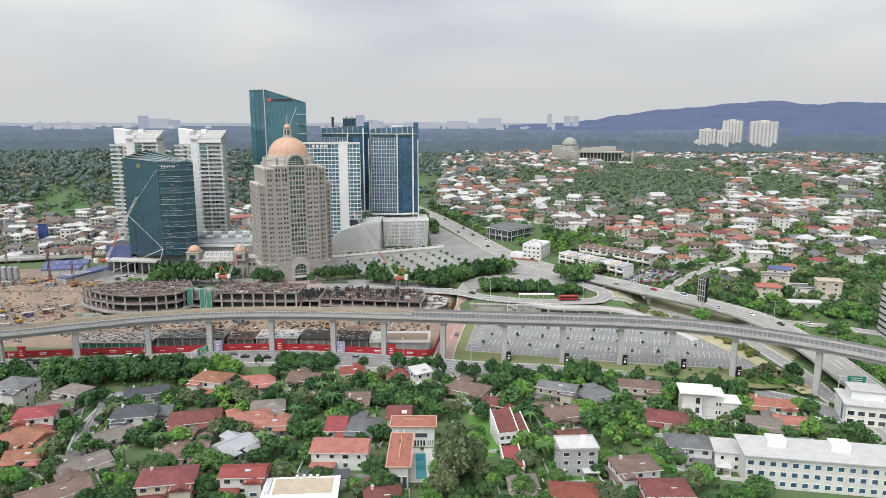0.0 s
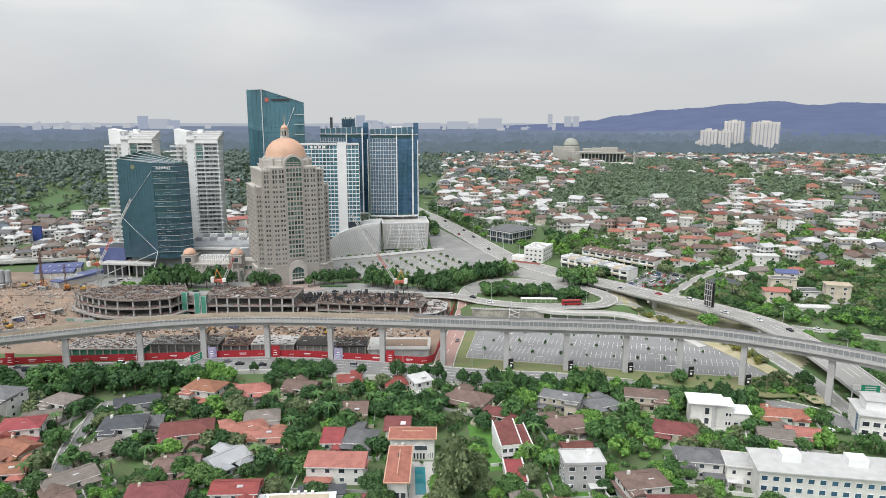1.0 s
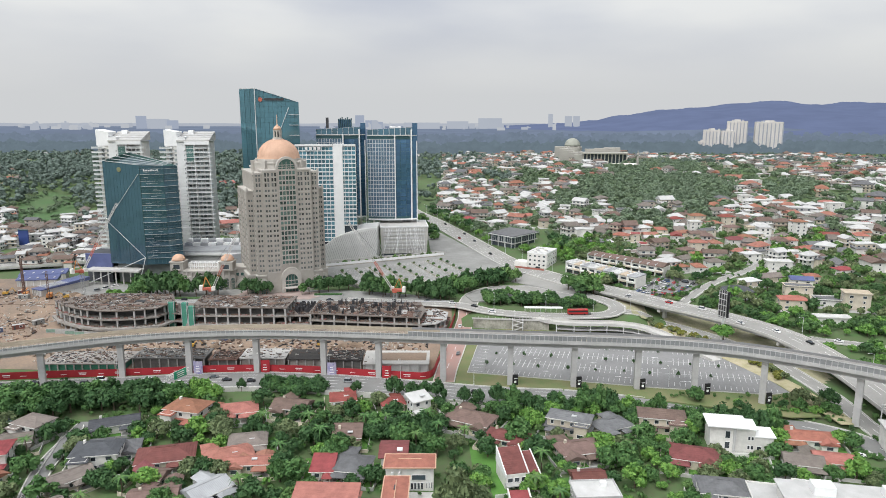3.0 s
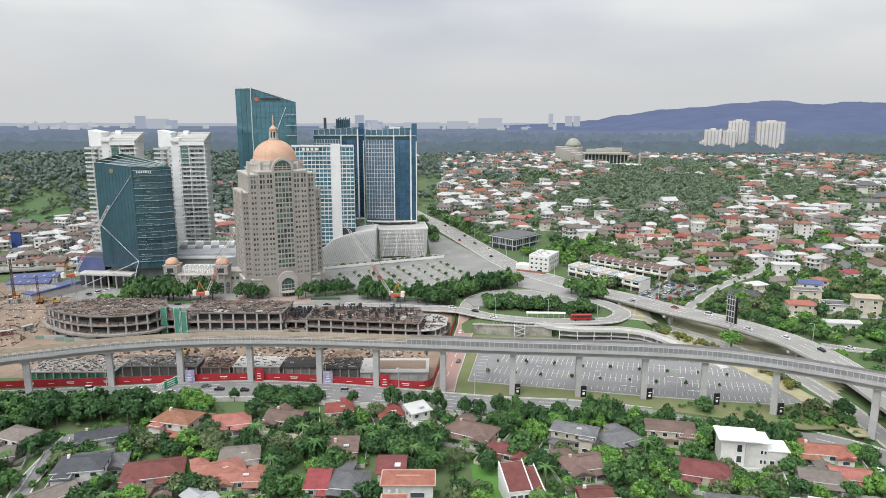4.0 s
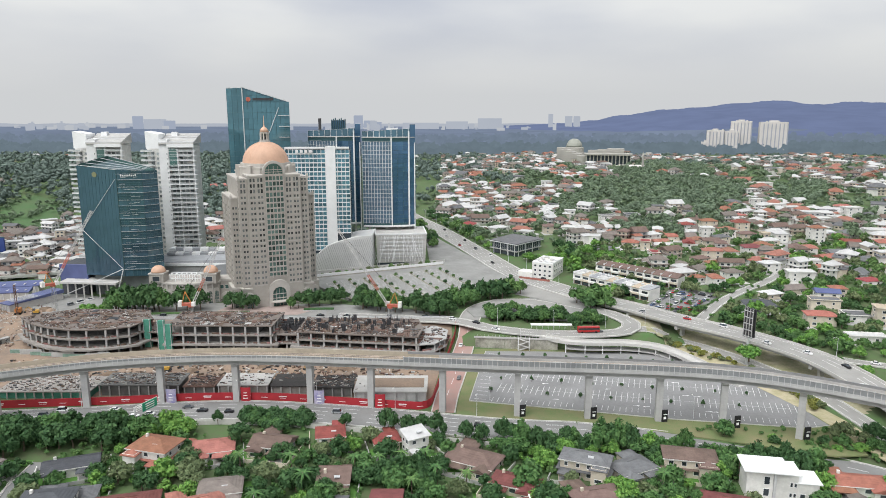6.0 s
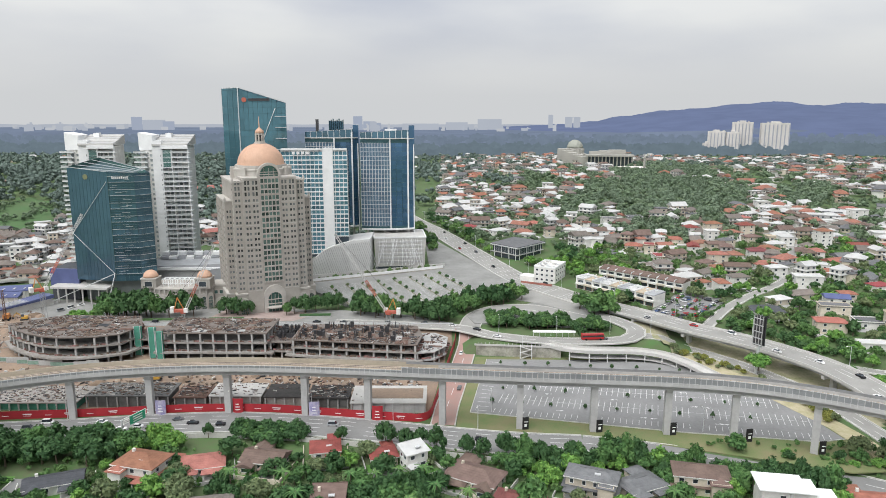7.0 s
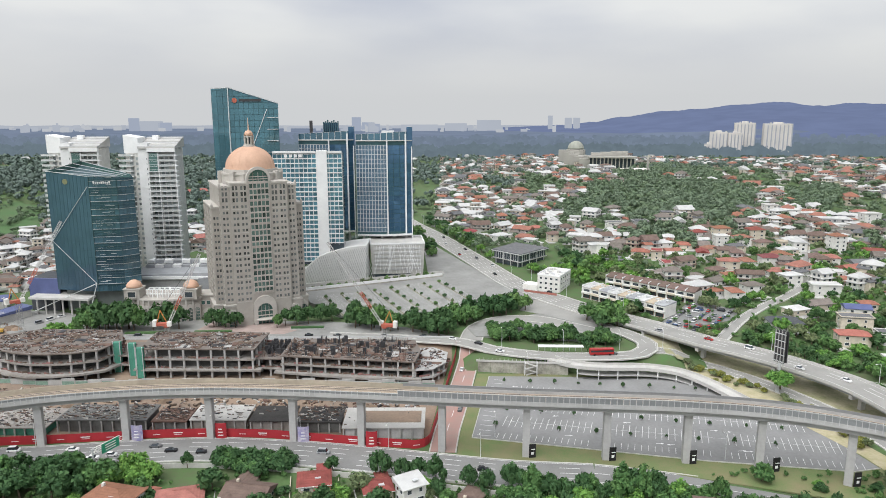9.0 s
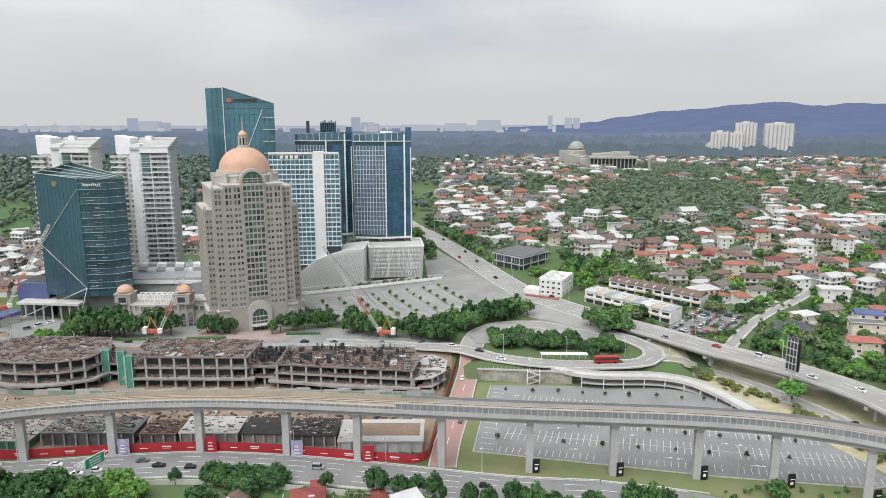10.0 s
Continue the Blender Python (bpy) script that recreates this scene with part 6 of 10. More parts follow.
def house(x, y, w, d, rz, storeys, kind, roof, wall_c, detail=True, group="villas"):
    z = min(land(x + dx, y + dy) for dx in (-w / 2, w / 2) for dy in (-d / 2, d / 2))
    tone = {"pale": "pale-roofed", "beige": "beige flat-roofed"}.get(roof, roof + "-roofed")
    label = f"{wall_c} {'bungalow' if storeys == 1 else 'villa of %d floors' % storeys} with a {roof} {'flat' if kind == 'flat' else kind} roof"
    root = thing("villa", x, y, z, rz, label, "house", group)
    PLOTS.append((x, y, 0.5 * max(w, d) + 0.6))
    wm, rm = WALLS[wall_c], roofs[roof]
    h = 0.6 + 3.1 * storeys
    part("wall", Geo().box(0, 0, -1.5, w, d, h + 1.5), wm, root)
    if kind == "flat":
        part("roof", Geo().box(0, 0, h, w + 1.0, d + 1.0, 0.35), rm, root)
        gg = Geo()
        for px_, py_, sx, sy in ((0, -d / 2 - 0.35, w + 1.0, 0.3), (0, d / 2 + 0.35, w + 1.0, 0.3), (-w / 2 - 0.35, 0, 0.3, d + 0.4), (w / 2 + 0.35, 0, 0.3, d + 0.4)):
            gg.box(px_, py_, h + 0.3, sx, sy, 0.5)
        part("parapet", gg, wm, root)
        if detail:
            part("water_tank", Geo().box(w * 0.22, d * 0.2, h + 0.35, 1.8, 1.5, 1.4), white, root)
    else:
        if kind != "hip":
            part("gable_wall", Geo().prism([(-w / 2, -d / 2), (w / 2, -d / 2), (w / 2, d / 2), (-w / 2, d / 2)], h - 0.2, h + (0.12 if kind == "gable" else 0.02)), wm, root)
        gg, (r0, r1) = pitched(w, d, h, kind)
        part("roof", gg, rm, root)
        if detail:
            part("ridge_cap", Geo().tube(r0, r1, 0.16, n=5), rm, root)
            part("fascia", Geo().box(0, -d / 2 - 0.74, h - 0.3, w + 1.5, 0.1, 0.28), white_house, root)
    if not detail:
        part("forecourt", Geo().box(0, -d * 0.35, -1.4, w + 3.5, d * 1.2 + 3.0, 1.5 + 0.1), concrete_pale if (int(x) + int(y)) % 2 else concrete, root)
    # windows on all four sides, front porch
    n = max(2, int(w / 4.0)) if detail else 2
    for s in range(storeys):
        for k in range(n):
            xx = -w / 2 + w * (k + 0.5) / n
            wd = HRNG.choice((1.3, 1.7, 2.2))
            part("window", tray(wd, 1.6, 0.12, (white, window_m), 0.12), None, root, at=pose(xx, -d / 2, 1.3 + 3.1 * s))
        for sd in (-1, 1) if detail else (-1,):
            for k in range(2 if detail else 1):
                part("window", tray(1.5, 1.5, 0.12, (white, window_m), 0.12), None, root, at=pose(sd * w / 2, (-0.22 + 0.44 * k) * d if detail else 0, 1.3 + 3.1 * s, 0, 0, 90 * sd))
    if detail:
        pw = HRNG.uniform(0.34, 0.5) * w
        px_ = HRNG.choice((-1, 1)) * (w / 2 - pw / 2)
        if kind == "flat":
            gg = Geo().box(px_, -d / 2 - 1.6, 2.8, pw, 3.4, 0.3)
        else:
            gg, _ = pitched(pw, 3.2, 2.9, "hip", 0.9, 0.4)
            gg.v = [(v[0] + px_, v[1] - d / 2 - 1.6, v[2]) for v in gg.v]
        part("porch_roof", gg, rm, root)
        for sx in (-1, 1):
            part("porch_post", Geo().box(px_ + sx * (pw / 2 - 0.3), -d / 2 - 2.9, -1.5, 0.35, 0.35, 4.3), wm, root)
        part("door", Geo().box(px_, -d / 2 - 0.06, 0, 1.1, 0.12, 2.1), timber, root)
        if storeys > 1 and kind == "hip" and HRNG.random() < 0.5:
            gg, _ = pitched(w + 1.6, d + 1.6, 3.5, "hip", 0.5, 0.5)
            part("skirt_roof", gg, rm, root)
        if kind in ("hip", "gable") and w > 11:
            fw, fd = w * HRNG.uniform(0.3, 0.42), d * 0.8
            fx = -math.copysign(w / 2 - fw / 2 - 0.2, px_)
            gg, (q0, q1) = pitched(fd, fw, h - (0.4 if storeys == 1 else 0.9), HRNG.choice(("gable", "hip")), None, 0.5)
            gg.v = [(-v[1] + fx, v[0] - d / 2 + fd * 0.12, v[2]) for v in gg.v]
            part("front_roof", gg, rm, root)
            part("front_wall", Geo().box(fx, -d / 2 + fd * 0.12, -1.5, fw - 0.3, fd - 0.3, h + 0.9), wm, root)
            part("window", tray(min(2.4, fw * 0.6), 1.5, 0.12, (white, window_m), 0.12), None, root, at=pose(fx, -d / 2 - fd * 0.38 + 0.15, 1.1))
        if HRNG.random() < 0.65 and kind != "flat":
            ww, wd = w * HRNG.uniform(0.32, 0.45), d * 0.7
            sx = HRNG.choice((-1, 1))
            gg, _ = pitched(wd, ww, 0.3 + 3.1 * min(storeys, 1) - 0.05, "gable" if kind == "gable" else "hip", None, 0.5)
            gg.v = [(-v[1] + sx * (w / 2 - ww / 2), v[0] + d / 2 + wd / 2 - 1, v[2]) for v in gg.v]
            wing = part("wing_roof", gg, rm, root)
            part("wing_wall", Geo().box(sx * (w / 2 - ww / 2), d / 2 + wd / 2 - 0.8, -1.5, ww, wd - 0.4, 4.6), wm, root)
        if kind != "flat" and HRNG.random() < 0.5:
            part("solar_heater", Geo().box(0.12 * w, -0.2 * d, h + 0.9, 1.9, 1.3, 0.35, 4), steel, root)
        part("air_unit", Geo().box(-0.38 * w, -d / 2 - 0.35, 2.4, 0.9, 0.45, 0.7), white, root)
        if HRNG.random() < 0.35:
            part("chimney", Geo().box(-0.3 * w, 0.15 * d, h, 0.9, 0.9, 2.4), wm, root)
        # garden: lawn, drive and boundary wall
        gx, gy = w + HRNG.uniform(5, 8), d + HRNG.uniform(6, 9)
        part("lawn", Geo().box(HRNG.uniform(-1, 1), -1.5, -1.4, gx, gy, 1.5 + 0.06), lawn if HRNG.random() < 0.7 else ground_m, root)
        part("driveway", Geo().box(px_, -d / 2 - 2.6, -1.4, pw, 4.8, 1.6), concrete_pale if HRNG.random() < 0.5 else concrete, root)
        for sx in (-1, 1):
            part("garden_wall", Geo().box(sx * gx / 2, -1.5, -1.5, 0.25, gy, 2.9), HRNG.choice((concrete, concrete_pale, wm)), root)
        part("garden_wall", Geo().box(0, -1.5 - gy / 2, -1.5, gx, 0.25, 2.8), HRNG.choice((concrete, concrete_pale, wm)), root)
    return root


# villas in the foreground
house(-180, 277, 14, 12, -10, 3, "hip", "grey", "white")
house(-156, 278, 12, 9, -20, 2, "hip", "taupe", "white")
house(-159, 269, 13, 9, 20, 1, "gable", "taupe", "cream")
house(-159, 255, 14, 11, 15, 2, "hip", "red", "white")
house(-154, 243, 14, 9, -25, 1, "gable", "terracotta", "cream")
house(-159, 238, 14, 10, -20, 1, "hip", "coral", "cream")
house(-147, 227, 12, 8, 10, 1, "gable", "terracotta", "cream")
house(-128, 284, 17, 8, 22, 1, "gable", "slate", "white")
house(-119, 263, 18, 8, 15, 1, "hip", "grey", "white")
house(-121, 256, 15, 11, 10, 2, "hip", "slate", "white")
house(-125, 242, 15, 8, 48, 1, "gable", "taupe", "cream")
house(-124, 221, 16, 9, 45, 1, "gable", "taupe", "cream")
house(-124, 203, 20, 10, 38, 1, "gable", "brown", "cream")
house(-102, 292, 15, 11, -15, 2, "hip", "terracotta", "white")
house(-98, 258, 19, 12, 15, 1, "hip", "maroon", "cream")
house(-97, 244, 9, 7, -10, 1, "gable", "brown", "cream")
house(-91, 230, 14, 11, 12, 1, "gable", "brown", "cream")
house(-89, 207, 17, 11, 10, 2, "hip", "maroon", "cream")
house(-83, 296, 14, 10, 15, 1, "hip", "coral", "white")
house(-62, 299, 14, 10, -12, 1, "gable", "brown", "cream")
house(-42, 305, 10, 9, 10, 1, "hip", "red", "cream")
house(-72, 269, 13, 10, 12, 1, "hip", "taupe", "cream")
house(-76, 258, 16, 10, 25, 1, "hip", "coral", "cream")
house(-67, 253, 15, 6, 5, 1, "gable", "coral", "cream")
house(-76, 235, 13, 9, 50, 1, "gable", "sheet", "grey")
house(-31, 251, 12, 11, -8, 1, "hip", "grey", "white")
house(-36, 274, 10, 8, 2, 1, "mono", "brown", "cream")
house(-36, 226, 19, 7, -2, 2, "mono", "coral", "white")
house(-41, 250, 7, 9, 0, 1, "mono", "red", "cream")
house(-65, 210, 14, 8, 2, 2, "gable", "red", "white")
house(-19, 201, 11, 10, 5, 1, "hip", "maroon", "cream")
house(-10, 298, 8, 6, 30, 2, "mono", "pale", "white")
house(-21, 301, 9, 8, 15, 1, "hip", "red", "cream")
house(11, 288, 18, 11, -28, 1, "hip", "brown", "cream")
house(24, 272, 15, 8, -22, 1, "hip", "maroon", "cream")
house(26, 209, 9, 8, 4, 1, "hip", "taupe", "cream")
house(49, 282, 16, 8, -22, 2, "hip", "grey", "cream")
house(65, 282, 14, 9, 25, 1, "hip", "grey", "cream")
house(49, 263, 16, 10, 14, 1, "hip", "brown", "cream")
house(85, 284, 17, 9, -12, 2, "hip", "brown", "cream")
house(48, 242, 10, 9, 5, 1, "gable", "maroon", "white")
house(46, 223, 13, 9, 3, 3, "flat", "pale", "grey")
house(42, 203, 15, 10, -6, 1, "hip", "red", "white")
house(89, 258, 16, 11, -18, 1, "hip", "maroon", "cream")
house(136, 272, 18, 8, -10, 1, "hip", "terracotta", "white")
house(125, 254, 12, 9, -15, 1, "gable", "taupe", "white")
house(136, 255, 12, 8, -15, 1, "gable", "coral", "cream")
house(64, 215, 14, 10, 10, 2, "hip", "brown", "white")
house(88, 231, 14, 10, -10, 2, "hip", "grey", "white")
house(102, 226, 14, 10, -12, 2, "flat", "pale", "white")
house(118, 227, 16, 10, -14, 2, "flat", "pale", "white")
house(70, 200, 14, 10, 0, 2, "hip", "maroon", "white")
# courtyard villa: two long terracotta roofs, a maroon wing and a pool court
def slot_windows(parent, x0, x1, y, z, n, w, h, rz=0):
    for k in range(n):
        part("window", tray(w, h, 0.1, (white, window_m), 0.12), None, parent, at=pose(x0 + (x1 - x0) * (k + 0.5) / n, y, z, 0, 0, rz))


def bordered_roof(parent, x, y, w, d, z, m):
    """A shallow hipped roof with a pale border and ridge."""
    gg, (r0, r1) = pitched(w, d, z, "hip", 0.9, 0.5)
    gg.v = [(v[0] + x, v[1] + y, v[2]) for v in gg.v]
    roof = part("roof", gg, m, parent)
    for px_, py_, sx, sy in ((0, -d / 2 - 0.45, w + 1.2, 0.35), (0, d / 2 + 0.45, w + 1.2, 0.35), (-w / 2 - 0.45, 0, 0.35, d + 0.6), (w / 2 + 0.45, 0, 0.35, d + 0.6)):
        part("roof_border", Geo().box(x + px_, y + py_, z - 0.12, sx, sy, 0.3), dome_m, roof)
    part("ridge_cap", Geo().tube((r0[0] + x, r0[1] + y, r0[2]), (r1[0] + x, r1[1] + y, r1[2]), 0.18, n=5), dome_m, roof)


zc = land(-12, 230)
cv = thing("courtyard_villa", -12, 230, zc, 0, "white courtyard villa with two long terracotta roofs and a maroon wing", "house", "villas")
part("wall", Geo().box(1.0, 13.5, -1.5, 15.6, 8.2, 8.2 - zc), white_house, cv)
part("wall", Geo().box(-2.6, -8.6, -1.5, 6.4, 22.5, 8.0 - zc), white_house, cv)
bordered_roof(cv, 1.0, 13.0, 16.2, 8.6, 6.7 - zc, roofs["terracotta"])
bordered_roof(cv, -2.6, -8.6, 7.2, 23.6, 6.5 - zc, roofs["terracotta"])
part("wing_wall", Geo().box(-5.0, 24, -1.5, 8.5, 11, 6.8 - zc), white_house, cv)
gg, _ = pitched(9.0, 12, 5.4 - zc, "gable", 1.8, 0.6)
gg.v = [(v[0] - 5.0, v[1] + 24, v[2]) for v in gg.v]
part("wing_roof", gg, roofs["maroon"], cv)
part("skylight", Geo().box(-2.9, 21.5, 6.4 - zc, 1.9, 2.2, 0.4), white_print, cv)
part("side_roof", Geo().box(2.4, 20, 4.2 - zc, 6, 5, 0.4), roofs["coral"], cv)
part("side_wall", Geo().box(2.4, 20, -1.5, 5.4, 4.4, 5.6 - zc), white_house, cv)
slot_windows(cv, 1.2, 5.6, 9.35, 0.6, 4, 0.9, 2.4)
slot_windows(cv, 1.2, 6.8, 9.35, 3.9, 1, 4.6, 1.9)
slot_windows(cv, 6.2, 8.6, 9.35, 1.0, 3, 0.4, 2.2)
slot_windows(cv, -5.6, 0.4, -19.9, 0.5, 3, 1.6, 4.2)
for k in range(6):
    part("window", tray(2.2, 2.2, 0.12, (white, window_m), 0.12), None, cv, at=pose(0.62, -17 + 3.4 * k, 1.2, 0, 0, 90))
for x_, y_ in ((-4.6, 9.0), (-2.2, 9.0)):
    part("water_tank", Geo().lathe([(0.5, 5.9), (0.5, 6.9), (0.2, 7.1)], 10, x_, y_), white, cv)
part("solar_strip", Geo().box(-2.9, -4.5, 7.3 - zc, 0.5, 2.6, 0.25), dark_steel, cv)
part("terrace", Geo().box(5.0, -3.5, -1.4, 8.4, 24, 1.48), concrete_pale, cv)
PLOTS += [(-11, 243.5, 9), (-14.6, 214, 6), (-14.6, 222, 6), (-14.6, 230, 6), (-17, 254, 6.5), (-7.6, 226, 7), (-8, 216, 5)]
# white house with steep single-pitch roofs, and its red-roofed garage
zc = land(24, 246)
mh = thing("modern_villa", 24, 246, zc, 12, "white modern villa with steep maroon single-pitch roofs", "house", "villas")
for x0, x1, y0, y1, zf, zb, m_ in ((-4.6, 3.2, -5, 6, 5.2, 9.6, roofs["maroon"]), (3.4, 7.4, -7, 6, 3.6, 7.4, roofs["maroon"])):
    part("wall", Geo().prism([(x0, y0), (x1, y0), (x1, y1), (x0, y1)], -1.5, 0, top=[zf, zf, zb, zb]), white_house, mh)
    part("roof", Geo().prism([(x0 + 0.2, y0 + 0.1), (x1 - 0.2, y0 + 0.1), (x1 - 0.2, y1 - 0.3), (x0 + 0.2, y1 - 0.3)], zf - 0.6, 0, top=[zf + 0.22, zf + 0.22, zb + 0.12, zb + 0.12]), m_, mh)
    for xx in (x0, x1):
        part("verge_board", Geo().prism([(xx - 0.18, y0 - 0.6), (xx + 0.18, y0 - 0.6), (xx + 0.18, y1 + 0.3), (xx - 0.18, y1 + 0.3)], zf - 0.7, 0, top=[zf + 0.4, zf + 0.4, zb + 0.5, zb + 0.5]), white, mh)
slot_windows(mh, -4.2, 2.8, -5.05, 2.4, 3, 1.8, 1.6)
slot_windows(mh, -4.2, 2.8, -5.05, 0.1, 3, 1.9, 1.9)
part("porch_slab", Geo().box(-0.7, -6.2, 2.1, 8.4, 2.6, 0.25), concrete, mh)
part("garden_wall", Geo().box(0, -9.5, -1.5, 19, 0.25, 2.8), white_house, mh)
part("lawn", Geo().box(-8.5, 0.5, -1.4, 8, 18, 1.46), lawn, mh)
PLOTS.append((24, 246, 8))
rg_ = thing("red_roofed_garage", 24.2, 225.5, land(24, 225), 2, "white garage house under a flat red roof", "house", "villas")
part("wall", Geo().box(0, 0, -1.5, 6.6, 15.0, 5.0), white_house, rg_)
part("roof", Geo().box(0, 0.4, 3.5, 6.0, 15.0, 0.4), roofs["red"], rg_)
for sx in (-1, 1):
    part("parapet", Geo().box(sx * 3.3, 0.4, 3.4, 0.5, 16, 0.9), white_house, rg_)
slot_windows(rg_, -2.6, 2.6, -7.52, 0.6, 2, 1.8, 1.9)
PLOTS += [(24, 221, 5), (24, 229, 5)]
# white house with a beige roof deck
zc = land(-45, 202)
bh = thing("roof_deck_villa", -45, 202, zc, 4, "white villa with a beige roof deck and broad white eaves", "house", "villas")
part("wall", Geo().box(0, 0, -1.5, 21, 12, 6.2), white_house, bh)
part("eave", Geo().box(0, 0, 4.6, 24, 14.6, 0.5), white, bh)
part("roof_deck", Geo().box(0.6, 1.4, 5.05, 18.5, 9.0, 0.25), roofs["beige"], bh)
part("pergola", Geo().box(-10.4, 1.5, 5.1, 1.4, 9, 0.6), grey_wall, bh)
part("dark_wing_wall", Geo().box(7, 10, -1.5, 14, 6, 5.2), grey_wall, bh)
part("dark_wing_roof", Geo().box(7, 10.4, 3.7, 15.4, 6.4, 0.4), roofs["slate"], bh)
slot_windows(bh, -9, 9, -6.02, 1.0, 6, 2.0, 2.0)
for k in range(4):
    part("roof_unit", Geo().box(-2 + 2.2 * k, 6.6, 5.1, 0.9, 0.9, 0.9), white, bh)
PLOTS += [(-52, 202, 8), (-44, 202, 8), (-38, 204, 8)]
# tall white house with thin slanting roofs by the lane
zc = land(108, 270)
wv = thing("tall_modern_villa", 106, 270, zc, -10, "tall white modern villa with thin slanting white roofs", "house", "villas")
part("wall", Geo().prism([(-7.6, -3.6), (0.5, -3.6), (0.5, 5.5), (-7.6, 5.5)], -1.5, 0, top=[9.2, 9.8, 9.8, 9.2]), white_house, wv)
part("wall", Geo().box(4.0, 1.0, -1.5, 8.0, 8.6, 10.2), white_house, wv)
part("wall", Geo().box(11.0, 1.0, -1.5, 7.0, 8.0, 7.6), white_house, wv)
part("roof", Geo().box(-1.6, 0.6, 9.7, 14.4, 11.4, 0.35), white, wv)
part("roof", Geo().box(4.8, 1.4, 8.7, 8.6, 9.6, 0.3), white, wv)
part("roof", Geo().box(11.2, 1.2, 6.1, 8.4, 9.2, 0.3), white, wv)
part("slant_fin", Geo().prism([(0.4, -4.4), (1.2, -4.4), (1.2, -3.4), (0.4, -3.4)], -1.5, 9.9), grey_wall, wv)
slot_windows(wv, -2.6, -0.4, -3.62, 1.2, 1, 1.8, 2.6)
slot_windows(wv, -2.6, -0.4, -3.62, 5.2, 1, 1.8, 2.8)
slot_windows(wv, 5.4, 7.8, -3.32, 1.2, 2, 0.9, 1.6)
slot_windows(wv, 5.4, 7.8, -3.32, 4.8, 2, 0.9, 1.6)
slot_windows(wv, 8.4, 13.6, -3.02, 1.0, 2, 1.6, 1.6)
part("garden_wall", Geo().box(2, -7.5, -1.5, 24, 0.3, 2.9), white_house, wv)
part("terrace", Geo().box(2, -5.5, -1.4, 23, 3.8, 1.5), concrete_pale, wv)
PLOTS += [(102, 271, 7), (110, 270, 7), (117, 268, 6)]
# villas on the slope across the flyover
house(67, 726, 16, 12, 10, 2, "flat", "pale", "white", detail=False, group="slope villas")
house(85, 716, 11, 10, 0, 2, "hip", "terracotta", "cream", detail=False, group="slope villas")
house(97, 685, 12, 10, 5, 2, "hip", "brown", "cream", detail=False, group="slope villas")
house(25, 716, 12, 10, -20, 2, "hip", "red", "cream", detail=False, group="slope villas")
house(51, 691, 16, 10, 30, 2, "hip", "pale", "white", detail=False, group="slope villas")
house(118, 674, 22, 12, -25, 2, "flat", "pale", "white", detail=False, group="slope villas")
house(124, 638, 16, 12, -20, 2, "flat", "pale", "white", detail=False, group="slope villas")
house(157, 721, 14, 10, 10, 2, "flat", "grey", "white", detail=False, group="slope villas")
house(181, 724, 13, 12, 0, 2, "flat", "slate", "grey", detail=False, group="slope villas")
house(193, 644, 14, 10, -10, 1, "hip", "terracotta", "cream", detail=False, group="slope villas")
house(217, 677, 12, 10, 8, 2, "hip", "red", "white", detail=False, group="slope villas")
house(243, 693, 14, 10, 0, 2, "hip", "terracotta", "cream", detail=False, group="slope villas")
house(263, 672, 13, 11, 5, 3, "hip", "red", "cream", detail=False, group="slope villas")
house(224, 646, 10, 9, 0, 3, "flat", "pale", "white", detail=False, group="slope villas")
house(228, 626, 13, 9, 20, 2, "hip", "grey", "cream", detail=False, group="slope villas")
house(255, 639, 13, 9, 10, 2, "hip", "brown", "cream", detail=False, group="slope villas")
house(154, 624, 13, 10, -20, 1, "hip", "terracotta", "cream", detail=False, group="slope villas")
house(175, 639, 14, 10, 15, 2, "hip", "pale", "white", detail=False, group="slope villas")
house(239, 591, 14, 11, -5, 2, "hip", "maroon", "white", detail=False, group="slope villas")
house(204, 580, 14, 9, -10, 2, "hip", "coral", "cream", detail=False, group="slope villas")
house(197, 555, 12, 9, 5, 1, "hip", "terracotta", "cream", detail=False, group="slope villas")
house(191, 569, 12, 9, 30, 1, "hip", "brown", "cream", detail=False, group="slope villas")
house(179, 541, 13, 10, 35, 1, "gable", "taupe", "white", detail=False, group="slope villas")
house(170, 554, 12, 8, 10, 1, "hip", "taupe", "cream", detail=False, group="slope villas")
house(280, 652, 13, 9, -5, 1, "flat", "beige", "cream", detail=False, group="slope villas")
house(310, 633, 11, 10, 10, 4, "hip", "terracotta", "white", detail=False, group="slope villas")
house(303, 586, 18, 12, 5, 1, "gable", "grey", "white", detail=False, group="slope villas")
house(313, 565, 16, 12, 10, 1, "hip", "grey", "white", detail=False, group="slope villas")
house(271, 541, 20, 13, -12, 1, "hip", "terracotta", "cream", detail=False, group="slope villas")
house(240, 519, 17, 9, -8, 2, "flat", "pale", "white", detail=False, group="slope villas")
house(221, 492, 17, 10, 15, 1, "gable", "taupe", "cream", detail=False, group="slope villas")
house(204, 482, 12, 9, 20, 1, "hip", "pale", "cream", detail=False, group="slope villas")
house(234, 474, 13, 9, -15, 2, "gable", "blue", "white", detail=False, group="slope villas")
house(224, 458, 16, 8, -12, 2, "flat", "grey", "cream", detail=False, group="slope villas")
house(245, 482, 9, 7, -10, 2, "hip", "terracotta", "cream", detail=False, group="slope villas")
house(187, 461, 17, 12, -8, 1, "hip", "slate", "white", detail=False, group="slope villas")
house(209, 434, 15, 9, -12, 2, "hip", "terracotta", "cream", detail=False, group="slope villas")
